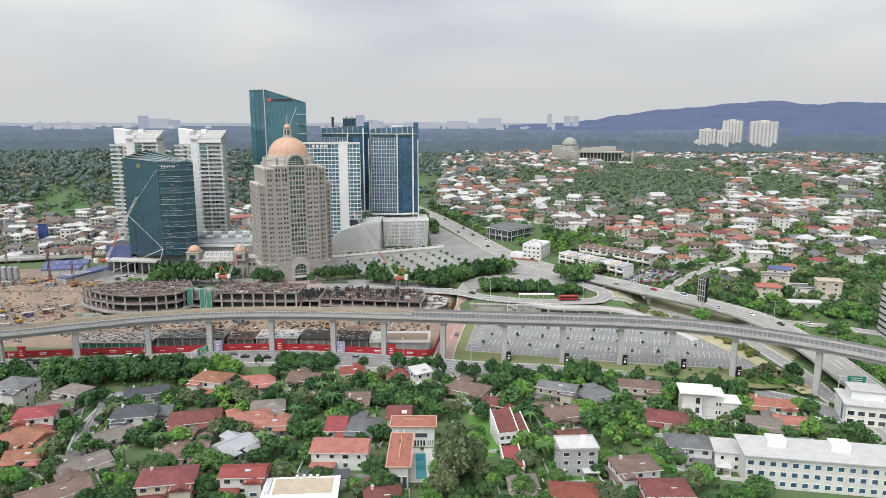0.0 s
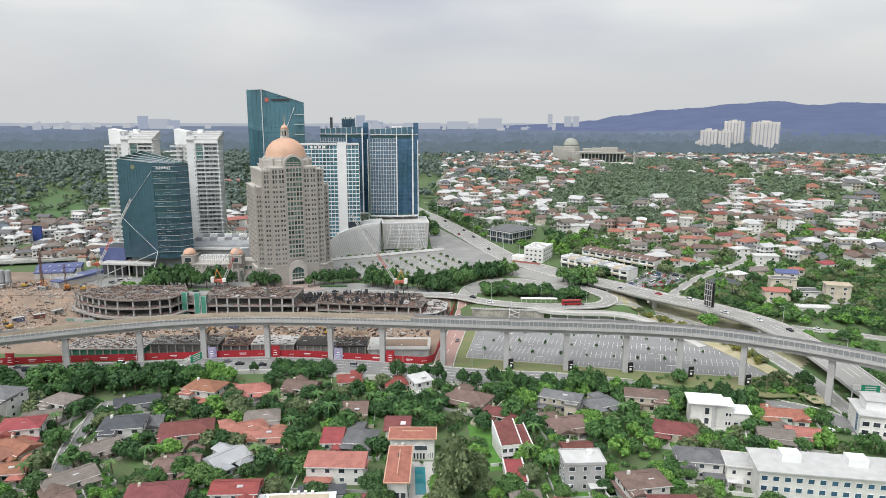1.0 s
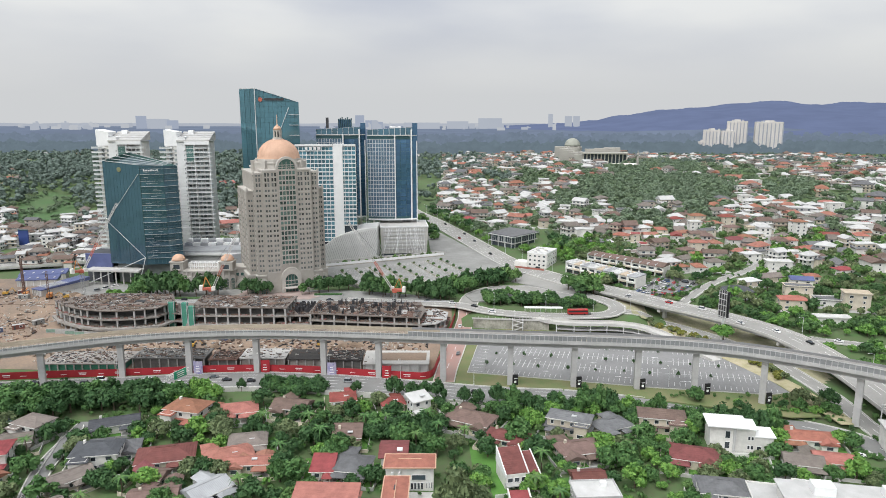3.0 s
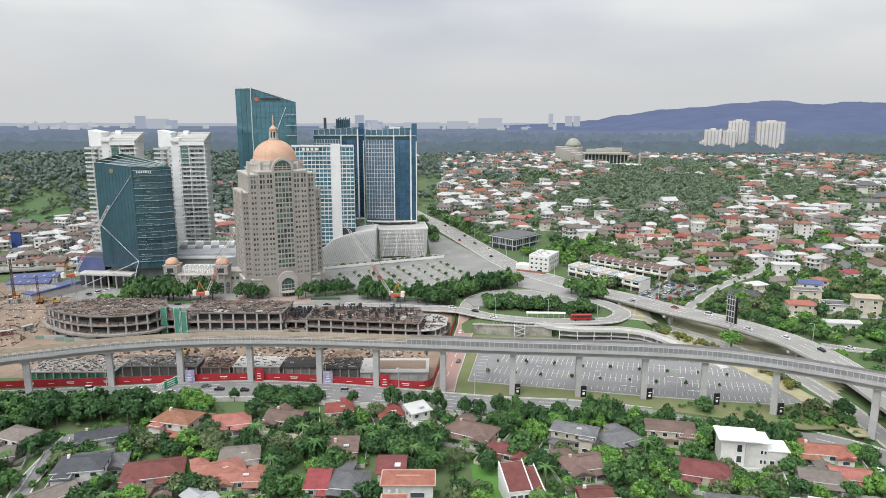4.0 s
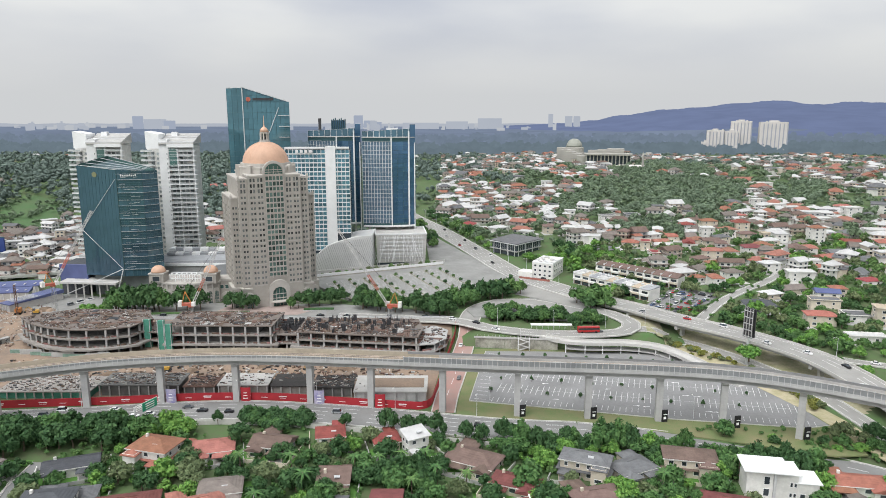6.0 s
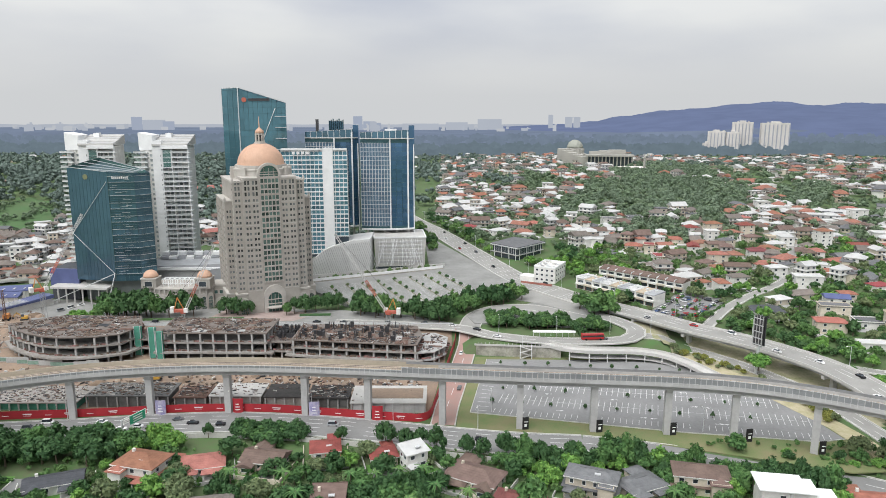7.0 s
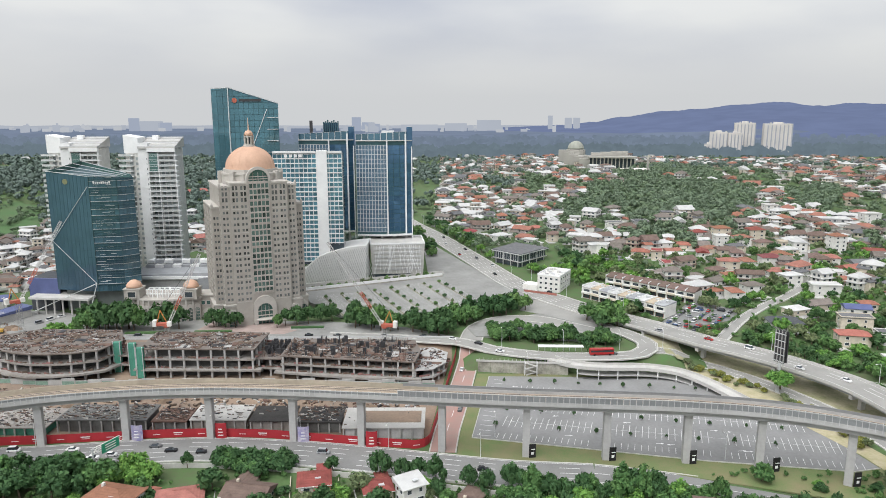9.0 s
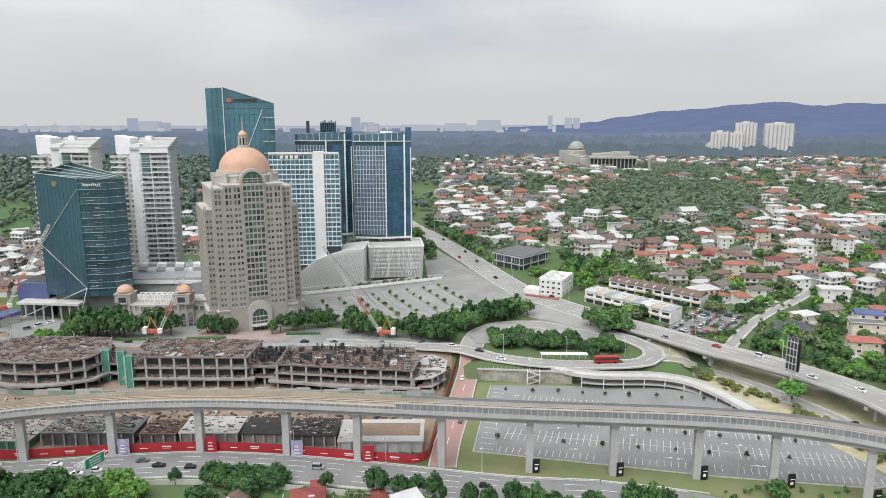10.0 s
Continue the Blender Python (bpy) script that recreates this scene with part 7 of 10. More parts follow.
house(234, 440, 15, 10, -10, 1, "flat", "grey", "white", detail=False, group="slope villas")
house(245, 431, 14, 9, -15, 3, "flat", "beige", "cream", detail=False, group="slope villas")
house(216, 403, 18, 6, -8, 1, "flat", "pale", "white", detail=False, group="slope villas")
house(335, 762, 18, 12, 0, 3, "flat", "pale", "white", detail=False, group="slope villas")
house(329, 789, 12, 10, 0, 3, "flat", "pale", "white", detail=False, group="slope villas")
house(352, 761, 16, 10, 5, 2, "flat", "pale", "white", detail=False, group="slope villas")
house(401, 741, 16, 10, 5, 3, "flat", "pale", "white", detail=False, group="slope villas")
house(396, 929, 24, 12, 0, 2, "flat", "pale", "white", detail=False, group="slope villas")
house(365, 638, 22, 12, -10, 3, "flat", "pale", "white", detail=False, group="slope villas")
house(359, 720, 18, 9, 0, 1, "flat", "pale", "white", detail=False, group="slope villas")
house(371, 789, 20, 9, -8, 1, "hip", "coral", "cream", detail=False, group="slope villas")
house(408, 768, 16, 9, -8, 2, "hip", "coral", "white", detail=False, group="slope villas")
house(289, 736, 13, 9, 0, 1, "hip", "coral", "cream", detail=False, group="slope villas")
house(178, 624, 12, 9, 10, 1, "gable", "coral", "cream", detail=False, group="slope villas")

# ---- showroom, shops and other single buildings ----
def plot(x, y, r):
    PLOTS.append((x, y, r))


show = thing("glass_showroom", 59, 618, land(59, 605), 0, "dark glass showroom under a flat grey roof on white columns", "building")
q = [(-20.5, -3), (-1.5, -24), (22.5, 2), (0, 23)]
sc = lambda s: [(a * s, b * s) for a, b in q]
part("roof", Geo().prism(sc(1.0), 9.6, 10.4), roofs["grey"], show)
part("roof_edge", Geo().prism(sc(1.03), 9.2, 9.8), steel, show)
part("glass_wall", Geo().prism(sc(0.92), 4.2, 9.4), window_isl, show)
part("lower_band", Geo().prism(sc(0.98), 3.6, 4.2), concrete, show)
part("ground_floor", Geo().prism(sc(0.88), 0, 3.7), window_isl, show)
for a, b in zip(q, q[1:] + q[:1]):
    for t in (0.08, 0.36, 0.64, 0.92):
        part("column", Geo().box((a[0] + (b[0] - a[0]) * t) * 0.93, (a[1] + (b[1] - a[1]) * t) * 0.93, -1.5, 0.5, 0.5, 11), steel, show)
    for t in range(1, 12):
        part("mullion", Geo().box((a[0] + (b[0] - a[0]) * t / 12) * 0.925, (a[1] + (b[1] - a[1]) * t / 12) * 0.925, 4.3, 0.2, 0.2, 5.2), steel, show)
plot(59, 612, 26)

wb = thing("white_corner_shop", 72, 537, land(70, 532), -28, "white three-storey corner building with a cluttered flat roof", "building")
part("wall", Geo().box(0, 4, -1, 15, 22, 11.5), white_house, wb)
part("parapet", Geo().box(0, -6.9, 10.5, 15.2, 0.3, 0.9).box(0, 14.9, 10.5, 15.2, 0.3, 0.9).box(-7.5, 4, 10.5, 0.3, 22, 0.9).box(7.5, 4, 10.5, 0.3, 22, 0.9), white, wb)
for s in range(3):
    for k in range(4):
        part("window", tray(1.8, 1.5, 0.12, (white, window_m), 0.12), None, wb, at=pose(-5.2 + 3.5 * k, -7.0, 1.5 + 3.2 * s))
    for k in range(5):
        part("window", tray(1.8, 1.5, 0.12, (white, window_m), 0.12), None, wb, at=pose(7.5, -4 + 4 * k, 1.5 + 3.2 * s, 0, 0, 90))
    for k in range(5):
        part("window", tray(1.8, 1.5, 0.12, (white, window_m), 0.12), None, wb, at=pose(-7.5, -4 + 4 * k, 1.5 + 3.2 * s, 0, 0, -90))
RG = random.Random(8)
for k in range(16):
    part("roof_unit", Geo().box(RG.uniform(-6, 6), RG.uniform(-4, 13), 10.5, RG.uniform(1, 2), RG.uniform(1, 2), RG.uniform(0.6, 1.5)), RG.choice((steel, grey_wall, concrete_pale)), wb)
part("forecourt_wall", Geo().box(-3, -14, -1, 22, 0.3, 2.4), roofs["terracotta"], wb)
part("annex", Geo().box(-12, -4, -1, 10, 9, 4.6), white_house, wb)
plot(72, 540, 15)


def shop_row(x0, y0, x1, y1, n, depth, h, kind, label):
    ang = math.degrees(math.atan2(y1 - y0, x1 - x0))
    ln = math.dist((x0, y0), (x1, y1))
    w = ln / n
    for k in range(n):
        t = (k + 0.5) / n
        cx, cy = x0 + (x1 - x0) * t, y0 + (y1 - y0) * t
        unit = thing("terraced_shop", cx, cy, land(cx, cy), ang, label, "shop", "terraced shops")
        part("wall", Geo().box(0, depth / 2, -1, w - 0.04, depth, h + 1), white_house, unit)
        if kind == "flat":
            part("roof", Geo().prism([(-w / 2 + 0.1, -0.6), (w / 2 - 0.1, -0.6), (w / 2 - 0.1, depth + 0.3), (-w / 2 + 0.1, depth + 0.3)], h, 0, top=[h + 0.3, h + 0.3, h + 1.0, h + 1.0]), (roofs["pale"], roof_metal_grey, roofs["beige"])[(k * 5) % 3], unit)
            part("roof_tank", Geo().box(0.6, depth * 0.55, h + 0.6, 1.6, 1.4, 1.2), steel, unit)
        else:
            part("roof", Geo().prism([(-w / 2 + 0.06, -0.8), (w / 2 - 0.06, -0.8), (w / 2 - 0.06, depth * 0.6), (-w / 2 + 0.06, depth * 0.6)], h, 0, top=[h + 0.2, h + 0.2, h + 2.2, h + 2.2]), roofs["brown"], unit)
            part("rear_roof", Geo().prism([(-w / 2 + 0.06, depth * 0.6), (w / 2 - 0.06, depth * 0.6), (w / 2 - 0.06, depth), (-w / 2 + 0.06, depth)], h, 0, top=[h + 2.2, h + 2.2, h + 0.6, h + 0.6]), roofs["brown"], unit)
        part("party_wall", Geo().box(-w / 2, depth / 2, -1, 0.3, depth + 1.4, h + 2.4), white, unit)
        part("balcony", Geo().box(0, -0.8, 3.2, w - 0.4, 1.5, 1.0), cream if k % 2 else white_house, unit)
        part("window", tray(w * 0.7, 1.7, 0.12, (white, window_m), 0.12), None, unit, at=pose(0, 0, 4.4))
        part("shop_front", tray(w * 0.8, 2.4, 0.15, (roofs["terracotta"], window_m), 0.15), None, unit, at=pose(0, 0, 0.3))
        plot(cx - math.sin(radians(ang)) * depth / 2, cy + math.cos(radians(ang)) * depth / 2, 7)


shop_row(88, 517, 126, 474, 9, 12, 7.0, "flat", "terraced shophouse with a pale sheet roof and small balcony")
shop_row(108, 540, 152, 500, 10, 11, 7.0, "pitch", "terraced shophouse with a brown tiled roof")

# large white modern house at the edge of the villas
big = thing("white_modern_block", 176, 262, land(176, 262), -16, "large white flat-roofed block with glazed corner and ribbed roof", "building")
part("wall", Geo().box(0, 0, -2, 30, 16, 10.5), white_house, big)
part("roof", Geo().box(0, 0, 8.5, 31.5, 17.5, 0.5), roofs["pale"], big)
part("upper_wall", Geo().box(-6, 2, 8.9, 12, 9, 3.6), white, big)
part("upper_roof", Geo().box(-6, 2, 12.5, 13, 10, 0.4), roofs["pale"], big)
part("roof_plate", Geo().box(9, 1, 9.0, 10, 12, 0.5), roof_metal_grey, big)
for k in range(8):
    for s in range(2):
        part("window", tray(2.6, 2.0, 0.12, (white, window_m), 0.15), None, big, at=pose(-13 + 3.7 * k, -8.0, 1.0 + 3.4 * s))
part("glazed_corner", tray(3.4, 8.0, 0.2, (white, glass_blue), 0.2), None, big, at=pose(-15.0, -4, 0.4, 0, 0, -90))
plot(176, 262, 19)
apt = thing("white_apartment_house", 132, 214, land(132, 214), -10, "long white apartment house with rows of blue windows", "building")
part("wall", Geo().box(0, 0, -2, 62, 14, 13), white_house, apt)
part("roof", Geo().box(0, 0, 11, 64, 16, 0.5), roofs["pale"], apt)
for k in range(18):
    for s in range(3):
        part("window", tray(2.0, 1.8, 0.12, (white, glass_blue), 0.15), None, apt, at=pose(-29.5 + 3.45 * k, -7.0, 1.0 + 3.4 * s))
for k in range(3):
    part("roof_housing", Geo().box(-20 + 20 * k, 2, 11.5, 6, 5, 2.6), white, apt)
plot(132, 214, 30)
plot(110, 222, 12)
side_tower = thing("white_side_tower", 241.2, 349, land(238, 348), -10, "pale apartment tower with rounded corner and glass bands", "building")
part("wall", Geo().prism([(-10, -3), (-8.5, -6), (-5.5, -7.5), (10, -7.5), (10, 8), (-10, 8)], -2, 28), concrete_pale, side_tower)
for k in range(8):
    part("glass_band", Geo().prism([(-10.15, -3), (-8.6, -6.1), (-5.5, -7.65), (10.1, -7.65), (10.1, 8), (-10.15, 8)], 1.6 + 3.3 * k, 2.7 + 3.3 * k), window_isl, side_tower)
part("roof", Geo().box(0, 0, 28, 19, 14, 0.6), roofs["pale"], side_tower)
plot(234, 346, 14)
# swimming pools
for x, y, rz, w, l in ((-7.7, 225.5, 3, 3.6, 18), (-166, 285, 20, 5, 8)):
    pl = thing("swimming_pool", x, y, land(x, y) + 0.05, rz, "blue-green swimming pool with pale coping", "pool", "garden pools")
    part("coping", Geo().box(0, 0, -0.4, w + 1.4, l + 1.4, 0.5), concrete_pale, pl)
    part("water", Geo().box(0, 0, -0.3, w, l, 0.43), pool_water, pl)
    plot(x, y, 4)

# ---- car-park ramp, stair, canopy ----
ramp_line = smooth_line([(52, 409.5, 5.5), (60, 403, 5.4), (72, 399.8, 5.2), (94, 400.5, 4.6), (108, 397, 3.8), (117, 388, 2.8), (125, 374, 1.6), (134, 355, 0.35)], 4.0)
ramp_n = sides(ramp_line)
ramp = thing("curved_ramp", 0, 0, 0, label="curved concrete ramp on slim posts beside the car park", category="ramp", kind="structure")
gg = Geo()
ribbon(gg, ramp_line, ramp_n, -3.2, 3.2, 0.0, 0.5)
part("deck", gg, concrete_pale, ramp)
for s in (-1, 1):
    gg = Geo()
    ribbon(gg, ramp_line, ramp_n, s * 3.2 - 0.12, s * 3.2 + 0.12, 1.0, 1.5)
    part("parapet", gg, concrete_pale, ramp)
low_line = [Vector((p.x, p.y - 0.5, max(0.1, p.z - 2.7))) for p in ramp_line[3:16]]
gg = Geo()
ribbon(gg, low_line, sides(low_line), -3.0, 2.6, 0.0, 0.35)
part("lower_deck", gg, concrete, ramp)
for i in range(1, len(ramp_line) - 3, 2):
    for s in (-1, 1):
        p = ramp_line[i] + ramp_n[i] * (2.8 * s)
        if p.z > 1.2:
            part("post", Geo().box(p.x, p.y, 0, 0.4, 0.4, p.z - 0.4), white, ramp)
stair = thing("open_stair", 41.5, 402.8, 0.1, 0, "white open zigzag stair against the retaining wall", "stair")
for k in range(4):
    z0, z1 = 1.45 * k, 1.45 * (k + 1)
    x0, x1 = (-2.2, 2.2) if k % 2 == 0 else (2.2, -2.2)
    gg = Geo()
    gg.prism([(x0, -0.6), (x1, -0.6), (x1, 0.6), (x0, 0.6)] if x0 < x1 else [(x1, -0.6), (x0, -0.6), (x0, 0.6), (x1, 0.6)], 0, 0, top=[z0 + 0.2, z1 + 0.2, z1 + 0.2, z0 + 0.2] if x0 < x1 else [z1 + 0.2, z0 + 0.2, z0 + 0.2, z1 + 0.2])
    n = 4
    gg.v[:4] = [(v[0], v[1], t[2] - 0.3) for v, t in zip(gg.v[:4], gg.v[4:8])]
    part("flight", gg, concrete_pale, stair)
    part("landing", Geo().box(x1, 0, z1, 1.4, 1.4, 0.2), concrete_pale, stair)
for sx in (-2.8, 2.8):
    for sy in (-0.7, 0.7):
        part("post", Geo().box(sx, sy, 0, 0.25, 0.25, 6.8), white, stair)
canopy = thing("walkway_canopy", 58, 419.5, 5.5, -2, "long white covered walkway roof on posts", "canopy")
part("roof", Geo().box(0, 0, 2.9, 22, 3.2, 0.3), white, canopy)
for k in range(8):
    part("post", Geo().box(-10.5 + 3 * k, 1.2, 0, 0.2, 0.2, 2.9), white, canopy)
fence = thing("roadside_fence", 0, 0, 0, label="pale post and rail fence on the wall head", category="fence", kind="structure")
for k in range(24):
    x0, y0 = 18 + 1.9 * k, 408.6 - 0.2 * k
    part("post", Geo().box(x0, y0, 5.4, 0.12, 0.12, 1.2), steel, fence)

# ---- painted bays ----
bays = thing("parking_bay_lines", 0, 0, 0, label="white painted parking bay lines on asphalt", category="road marking", kind="structure")


def lot_point(u, v):
    """u along the car park, v from the near edge to the far one."""
    a = Vector((11.4, 339.6, 0)).lerp(Vector((140, 314.6, 0)), u)
    b = Vector((22.6, 400.5, 0)).lerp(Vector((134, 368, 0)), u)
    return a.lerp(b, v)


LOT_U = (Vector((140, 314.6, 0)) - Vector((11.4, 339.6, 0))).normalized()      # along the near edge
LOT_V = Vector((0.29, 0.957, 0))


def painted_line(gg, p, q, wide=0.16):
    d = (q - p).normalized()
    s = Vector((-d.y, d.x, 0)) * wide / 2
    gg.face([(c.x, c.y, 0.165) for c in (p + s, p - s, q - s, q + s)])


for v0, v1, spine in ((1.0, 5.6, False), (11.6, 16.6, False), (16.6, 21.6, True), (28.0, 33.0, False), (33.0, 38.0, True), (44.4, 49.4, False), (49.4, 54.4, True)):
    gg, ends = Geo(), []
    for k in range(54):
        if k in (15, 16, 33, 34):
            continue
        p = Vector((11.4, 339.6, 0)) + LOT_U * (9.0 + 2.4 * k) + LOT_V * v0
        q = p + LOT_V * (v1 - v0)
        if inside(p.x, p.y, LOT) and inside(q.x, q.y, LOT):
            painted_line(gg, p, q)
            ends.append(p)
    part("bay_line", gg, paint, bays, kind="stuff")
    if spine:
        gg = Geo()
        painted_line(gg, ends[0], ends[-1], 0.12)
        part("spine_line", gg, paint, bays)
gg = Geo()
for k in range(14):
    v = 0.04 + 0.92 * k / 13
    p, q = lot_point(0.012, v), lot_point(0.052, v)
    gg.face([(c.x, c.y, 0.165) for c in (p + Vector((0, 0.1, 0)), p - Vector((0, 0.1, 0)), q - Vector((0, 0.1, 0)), q + Vector((0, 0.1, 0)))])
part("side_bay_line", gg, paint, bays, kind="stuff")
lot_kerb = thing("car_park_kerb", 0, 0, 0, label="whitewashed concrete kerb round the car park", category="kerb", kind="structure")
for (xa, ya), (xb, yb) in zip(LOT[-1:] + LOT[:5], LOT[:6]):
    part("kerb", Geo().box((xa + xb) / 2, (ya + yb) / 2, 0.08, math.hypot(xb - xa, yb - ya) - 0.05, 0.26, 0.3, math.degrees(math.atan2(yb - ya, xb - xa))), kerb_m, lot_kerb)
RG = random.Random(77)
for k in range(14):
    c = lot_point(RG.uniform(0.08, 0.9), RG.choice((0.14, 0.42, 0.69, 0.87)))
    s = RG.choice((-1, 1))
    gg = Geo()
    gg.face([(c.x - 1.4 * s, c.y - 0.15, 0.165), (c.x + 0.5 * s, c.y - 0.15, 0.165), (c.x + 0.5 * s, c.y + 0.15, 0.165), (c.x - 1.4 * s, c.y + 0.15, 0.165)][::s])
    gg.face([(c.x + 0.5 * s, c.y - 0.6, 0.165), (c.x + 1.7 * s, c.y, 0.165), (c.x + 0.5 * s, c.y + 0.6, 0.165)][::s])
    part("arrow", gg, paint, bays)
up = thing("upper_bay_lines", 0, 0, 0, label="painted bay lines of the upper car park", category="road marking", kind="structure")
UPLOT = [(-85, 514), (-1, 560), (22.5, 514), (-4, 472), (-58, 476)]
UP_DIR = Vector((14.8, -35.1, 0)).normalized()
UP_N = Vector((-UP_DIR.y, UP_DIR.x, 0))
UP_ANG = math.degrees(math.atan2(UP_DIR.y, UP_DIR.x))
UP_BUSH = []
soil_strip = mat("strip_soil", (0.20, 0.175, 0.14), 0.95, var=0.4, scale=0.5, fine=2.0, tint=(0.12, 0.14, 0.07))
for x_top in (-79, -67, -55.5, -43.5, -30.5, -17.3, -4.5, 8):
    run = [Vector((x_top, 531, 0)) + UP_DIR * (1.3 * k) for k in range(-24, 52)]
    run = [p for p in run if inside(p.x, p.y, UPLOT)]
    if len(run) < 6:
        continue
    mid, ln = (run[0] + run[-1]) / 2, (run[-1] - run[0]).length
    bed = thing("planting_strip", mid.x, mid.y, 7.05, UP_ANG, "narrow kerbed planting strip between parking rows", "planting strip", "planting strips")
    part("kerb", Geo().box(0, 0, 0, ln, 1.3, 0.14), kerb_m, bed)
    part("soil", Geo().box(0, 0, 0.1, ln - 0.4, 0.95, 0.08), soil_strip, bed)
    gg = Geo()
    for k, p in enumerate(run):
        if k % 2 == 0:
            for s in (-1, 1):
                q = p + UP_N * (s * 3.2)
                gg.box(q.x, q.y, 7.06, 0.14, 4.8, 0.02, UP_ANG)
        if k % 9 == 4:
            UP_BUSH.append((p.x, p.y))
    part("bay_line", gg, paint, up, kind="stuff")
# low white parapet along the back of the upper car park
back = thing("car_park_parapet", 0, 0, 7.05, label="long low white parapet wall with dark coping", category="wall", kind="structure")
for k in range(12):
    t0, t1 = k / 12, (k + 1) / 12
    a, b = Vector((-87.5 + 88 * t0, 531 + 42 * t0, 0)), Vector((-87.5 + 88 * t1, 531 + 42 * t1, 0))
    m = (a + b) / 2
    part("parapet", Geo().box(0, 0, 0, (b - a).length - 0.05, 0.35, 2.4), white, back, at=pose(m.x, m.y, 0, 0, 0, math.degrees(math.atan2(42, 88))))
    part("base_band", Geo().box(0, -0.6, 0, (b - a).length, 0.8, 0.7), retaining, back, at=pose(m.x, m.y, 0, 0, 0, math.degrees(math.atan2(42, 88))))


# ---- open lawns between the villas ----
LAWNS = [(-28.5, 220.5, 11, 10, 0), (15.5, 261, 11, 25, 2), (-47.2, 253.5, 5, 15, -4), (18, 236.5, 7.5, 9, 0), (-150.5, 291.5, 9, 9, 15), (-79, 215, 5, 11, -15), (4.6, 289, 6, 11, 0)]
for cx, cy, w, d, rz in LAWNS:
    tagged(new("garden_lawn", Geo().box(0, 0, -0.6, w, d, 0.7).mesh("garden_lawn", [lawn])), "bright mown garden lawn between villas", "lawn", "garden lawns", kind="structure").matrix_basis = pose(cx, cy, land(cx, cy), 0, 0, rz)
    plot(cx, cy, 0.42 * max(w, d))

# ---- trees ----
def crown_arrays(seed, r, h, lobes, clumps, size, flat=0.95, ruffle=0.45, lift=0.25):
    """Vertices and faces of a crown: dim inner lumps and many small bent leaf clumps on uneven lobes."""
    rg = np.random.default_rng(seed)
    ang, rad = rg.random(lobes) * 6.28, np.sqrt(rg.random(lobes)) * 0.80
    c = np.stack([r * rad * np.cos(ang), r * rad * np.sin(ang), h * (0.22 + 0.5 * (1 - rad) * rg.uniform(0.7, 1.2, lobes))], 1)
    lr = r * rg.uniform(0.27, 0.52, lobes) * (16 / max(16, lobes)) ** 0.4
    pick = rg.integers(0, lobes, clumps)
    d = rg.normal(size=(clumps, 3))
    d[:, 2] = d[:, 2] * 0.9 + lift
    d /= np.linalg.norm(d, axis=1)[:, None]
    p = c[pick] + d * (lr[pick] * rg.uniform(0.8, 1.16, clumps))[:, None] * (1, 1, flat)
    nrm = d + rg.normal(size=(clumps, 3)) * ruffle
    nrm /= np.linalg.norm(nrm, axis=1)[:, None]
    u = np.cross(nrm, rg.normal(size=(clumps, 3)))
    u /= np.linalg.norm(u, axis=1)[:, None]
    v = np.cross(nrm, u)
    s = (size * rg.uniform(0.55, 1.3, clumps))[:, None]
    q = np.stack([p - u * s - v * s * 0.5, p + u * s - v * s * 0.5 - nrm * s * 0.2, p + v * s], 1).reshape(-1, 3)
    f = np.arange(clumps * 3).reshape(-1, 3).tolist()
    verts, faces = q.tolist(), f
    for k in range(lobes):
        base = len(verts)
        rr = lr[k] * 0.86
        for a in range(2):
            for b in range(5):
                th, ph = (a + 0.62) * math.pi / 2.25, b * math.pi / 2.5 + a * 0.6
                verts.append([c[k, 0] + rr * math.sin(th) * math.cos(ph), c[k, 1] + rr * math.sin(th) * math.sin(ph), c[k, 2] + rr * flat * math.cos(th)])
        for b in range(5):
            faces.append([base + b, base + 5 + b, base + 5 + (b + 1) % 5, base + (b + 1) % 5])
        faces.append([base + b for b in range(5)])
        faces.append([base + 5 + b for b in range(4, -1, -1)])
    return verts, faces


def raw_mesh(name, verts, faces, m):
    me = bpy.data.meshes.new(name)
    me.from_pydata(verts, [], faces)
    me.materials.append(m)
    me.update()
    return me


def trunk_mesh(seed, h, r, limbs=5):
    rg = random.Random(seed)
    gg = Geo()
    lean = Vector((rg.uniform(-0.3, 0.3), rg.uniform(-0.3, 0.3), h * 0.32))
    gg.tube((0, 0, -0.8), lean * 0.5, r * 1.2, r * 0.9)
    gg.tube(lean * 0.5, lean, r * 0.9, r * 0.7)
    for k in range(limbs):
        a = 2 * math.pi * k / 5 + rg.random()
        tip = lean + Vector((math.cos(a) * h * 0.3, math.sin(a) * h * 0.3, h * rg.uniform(0.2, 0.42)))
        gg.tube(lean * rg.uniform(0.75, 1.0), tip, r * 0.45, r * 0.12, n=5)
    return gg.mesh("trunk", [bark])


TREE_LABEL = {"dark": "dense dark green broadleaf tree", "mid": "leafy green garden tree", "bright": "fresh bright green round tree", "olive": "dull olive green feathery tree", "yellow": "yellow-green ornamental shrub tree"}
LEAF = {"dark": leaf_dark, "mid": leaf_mid, "bright": leaf_bright, "olive": leaf_olive, "yellow": leaf_yellow}
PROTO = {}


def proto(kind, var):
    """A crown 4 m in radius and its trunk, built once per kind and variant."""
    if (kind, var) not in PROTO:
        v, f = crown_arrays(100 + var * 7 + len(kind), 4.0, 6.4, 26, 2900, 0.335, 0.95, 0.6, 0.2)
        v = [(a, b, c + 1.3) for a, b, c in v]
        PROTO[kind, var] = raw_mesh("crown", v, f, LEAF[kind]), trunk_mesh(var, 8.0, 0.28)
    return PROTO[kind, var]


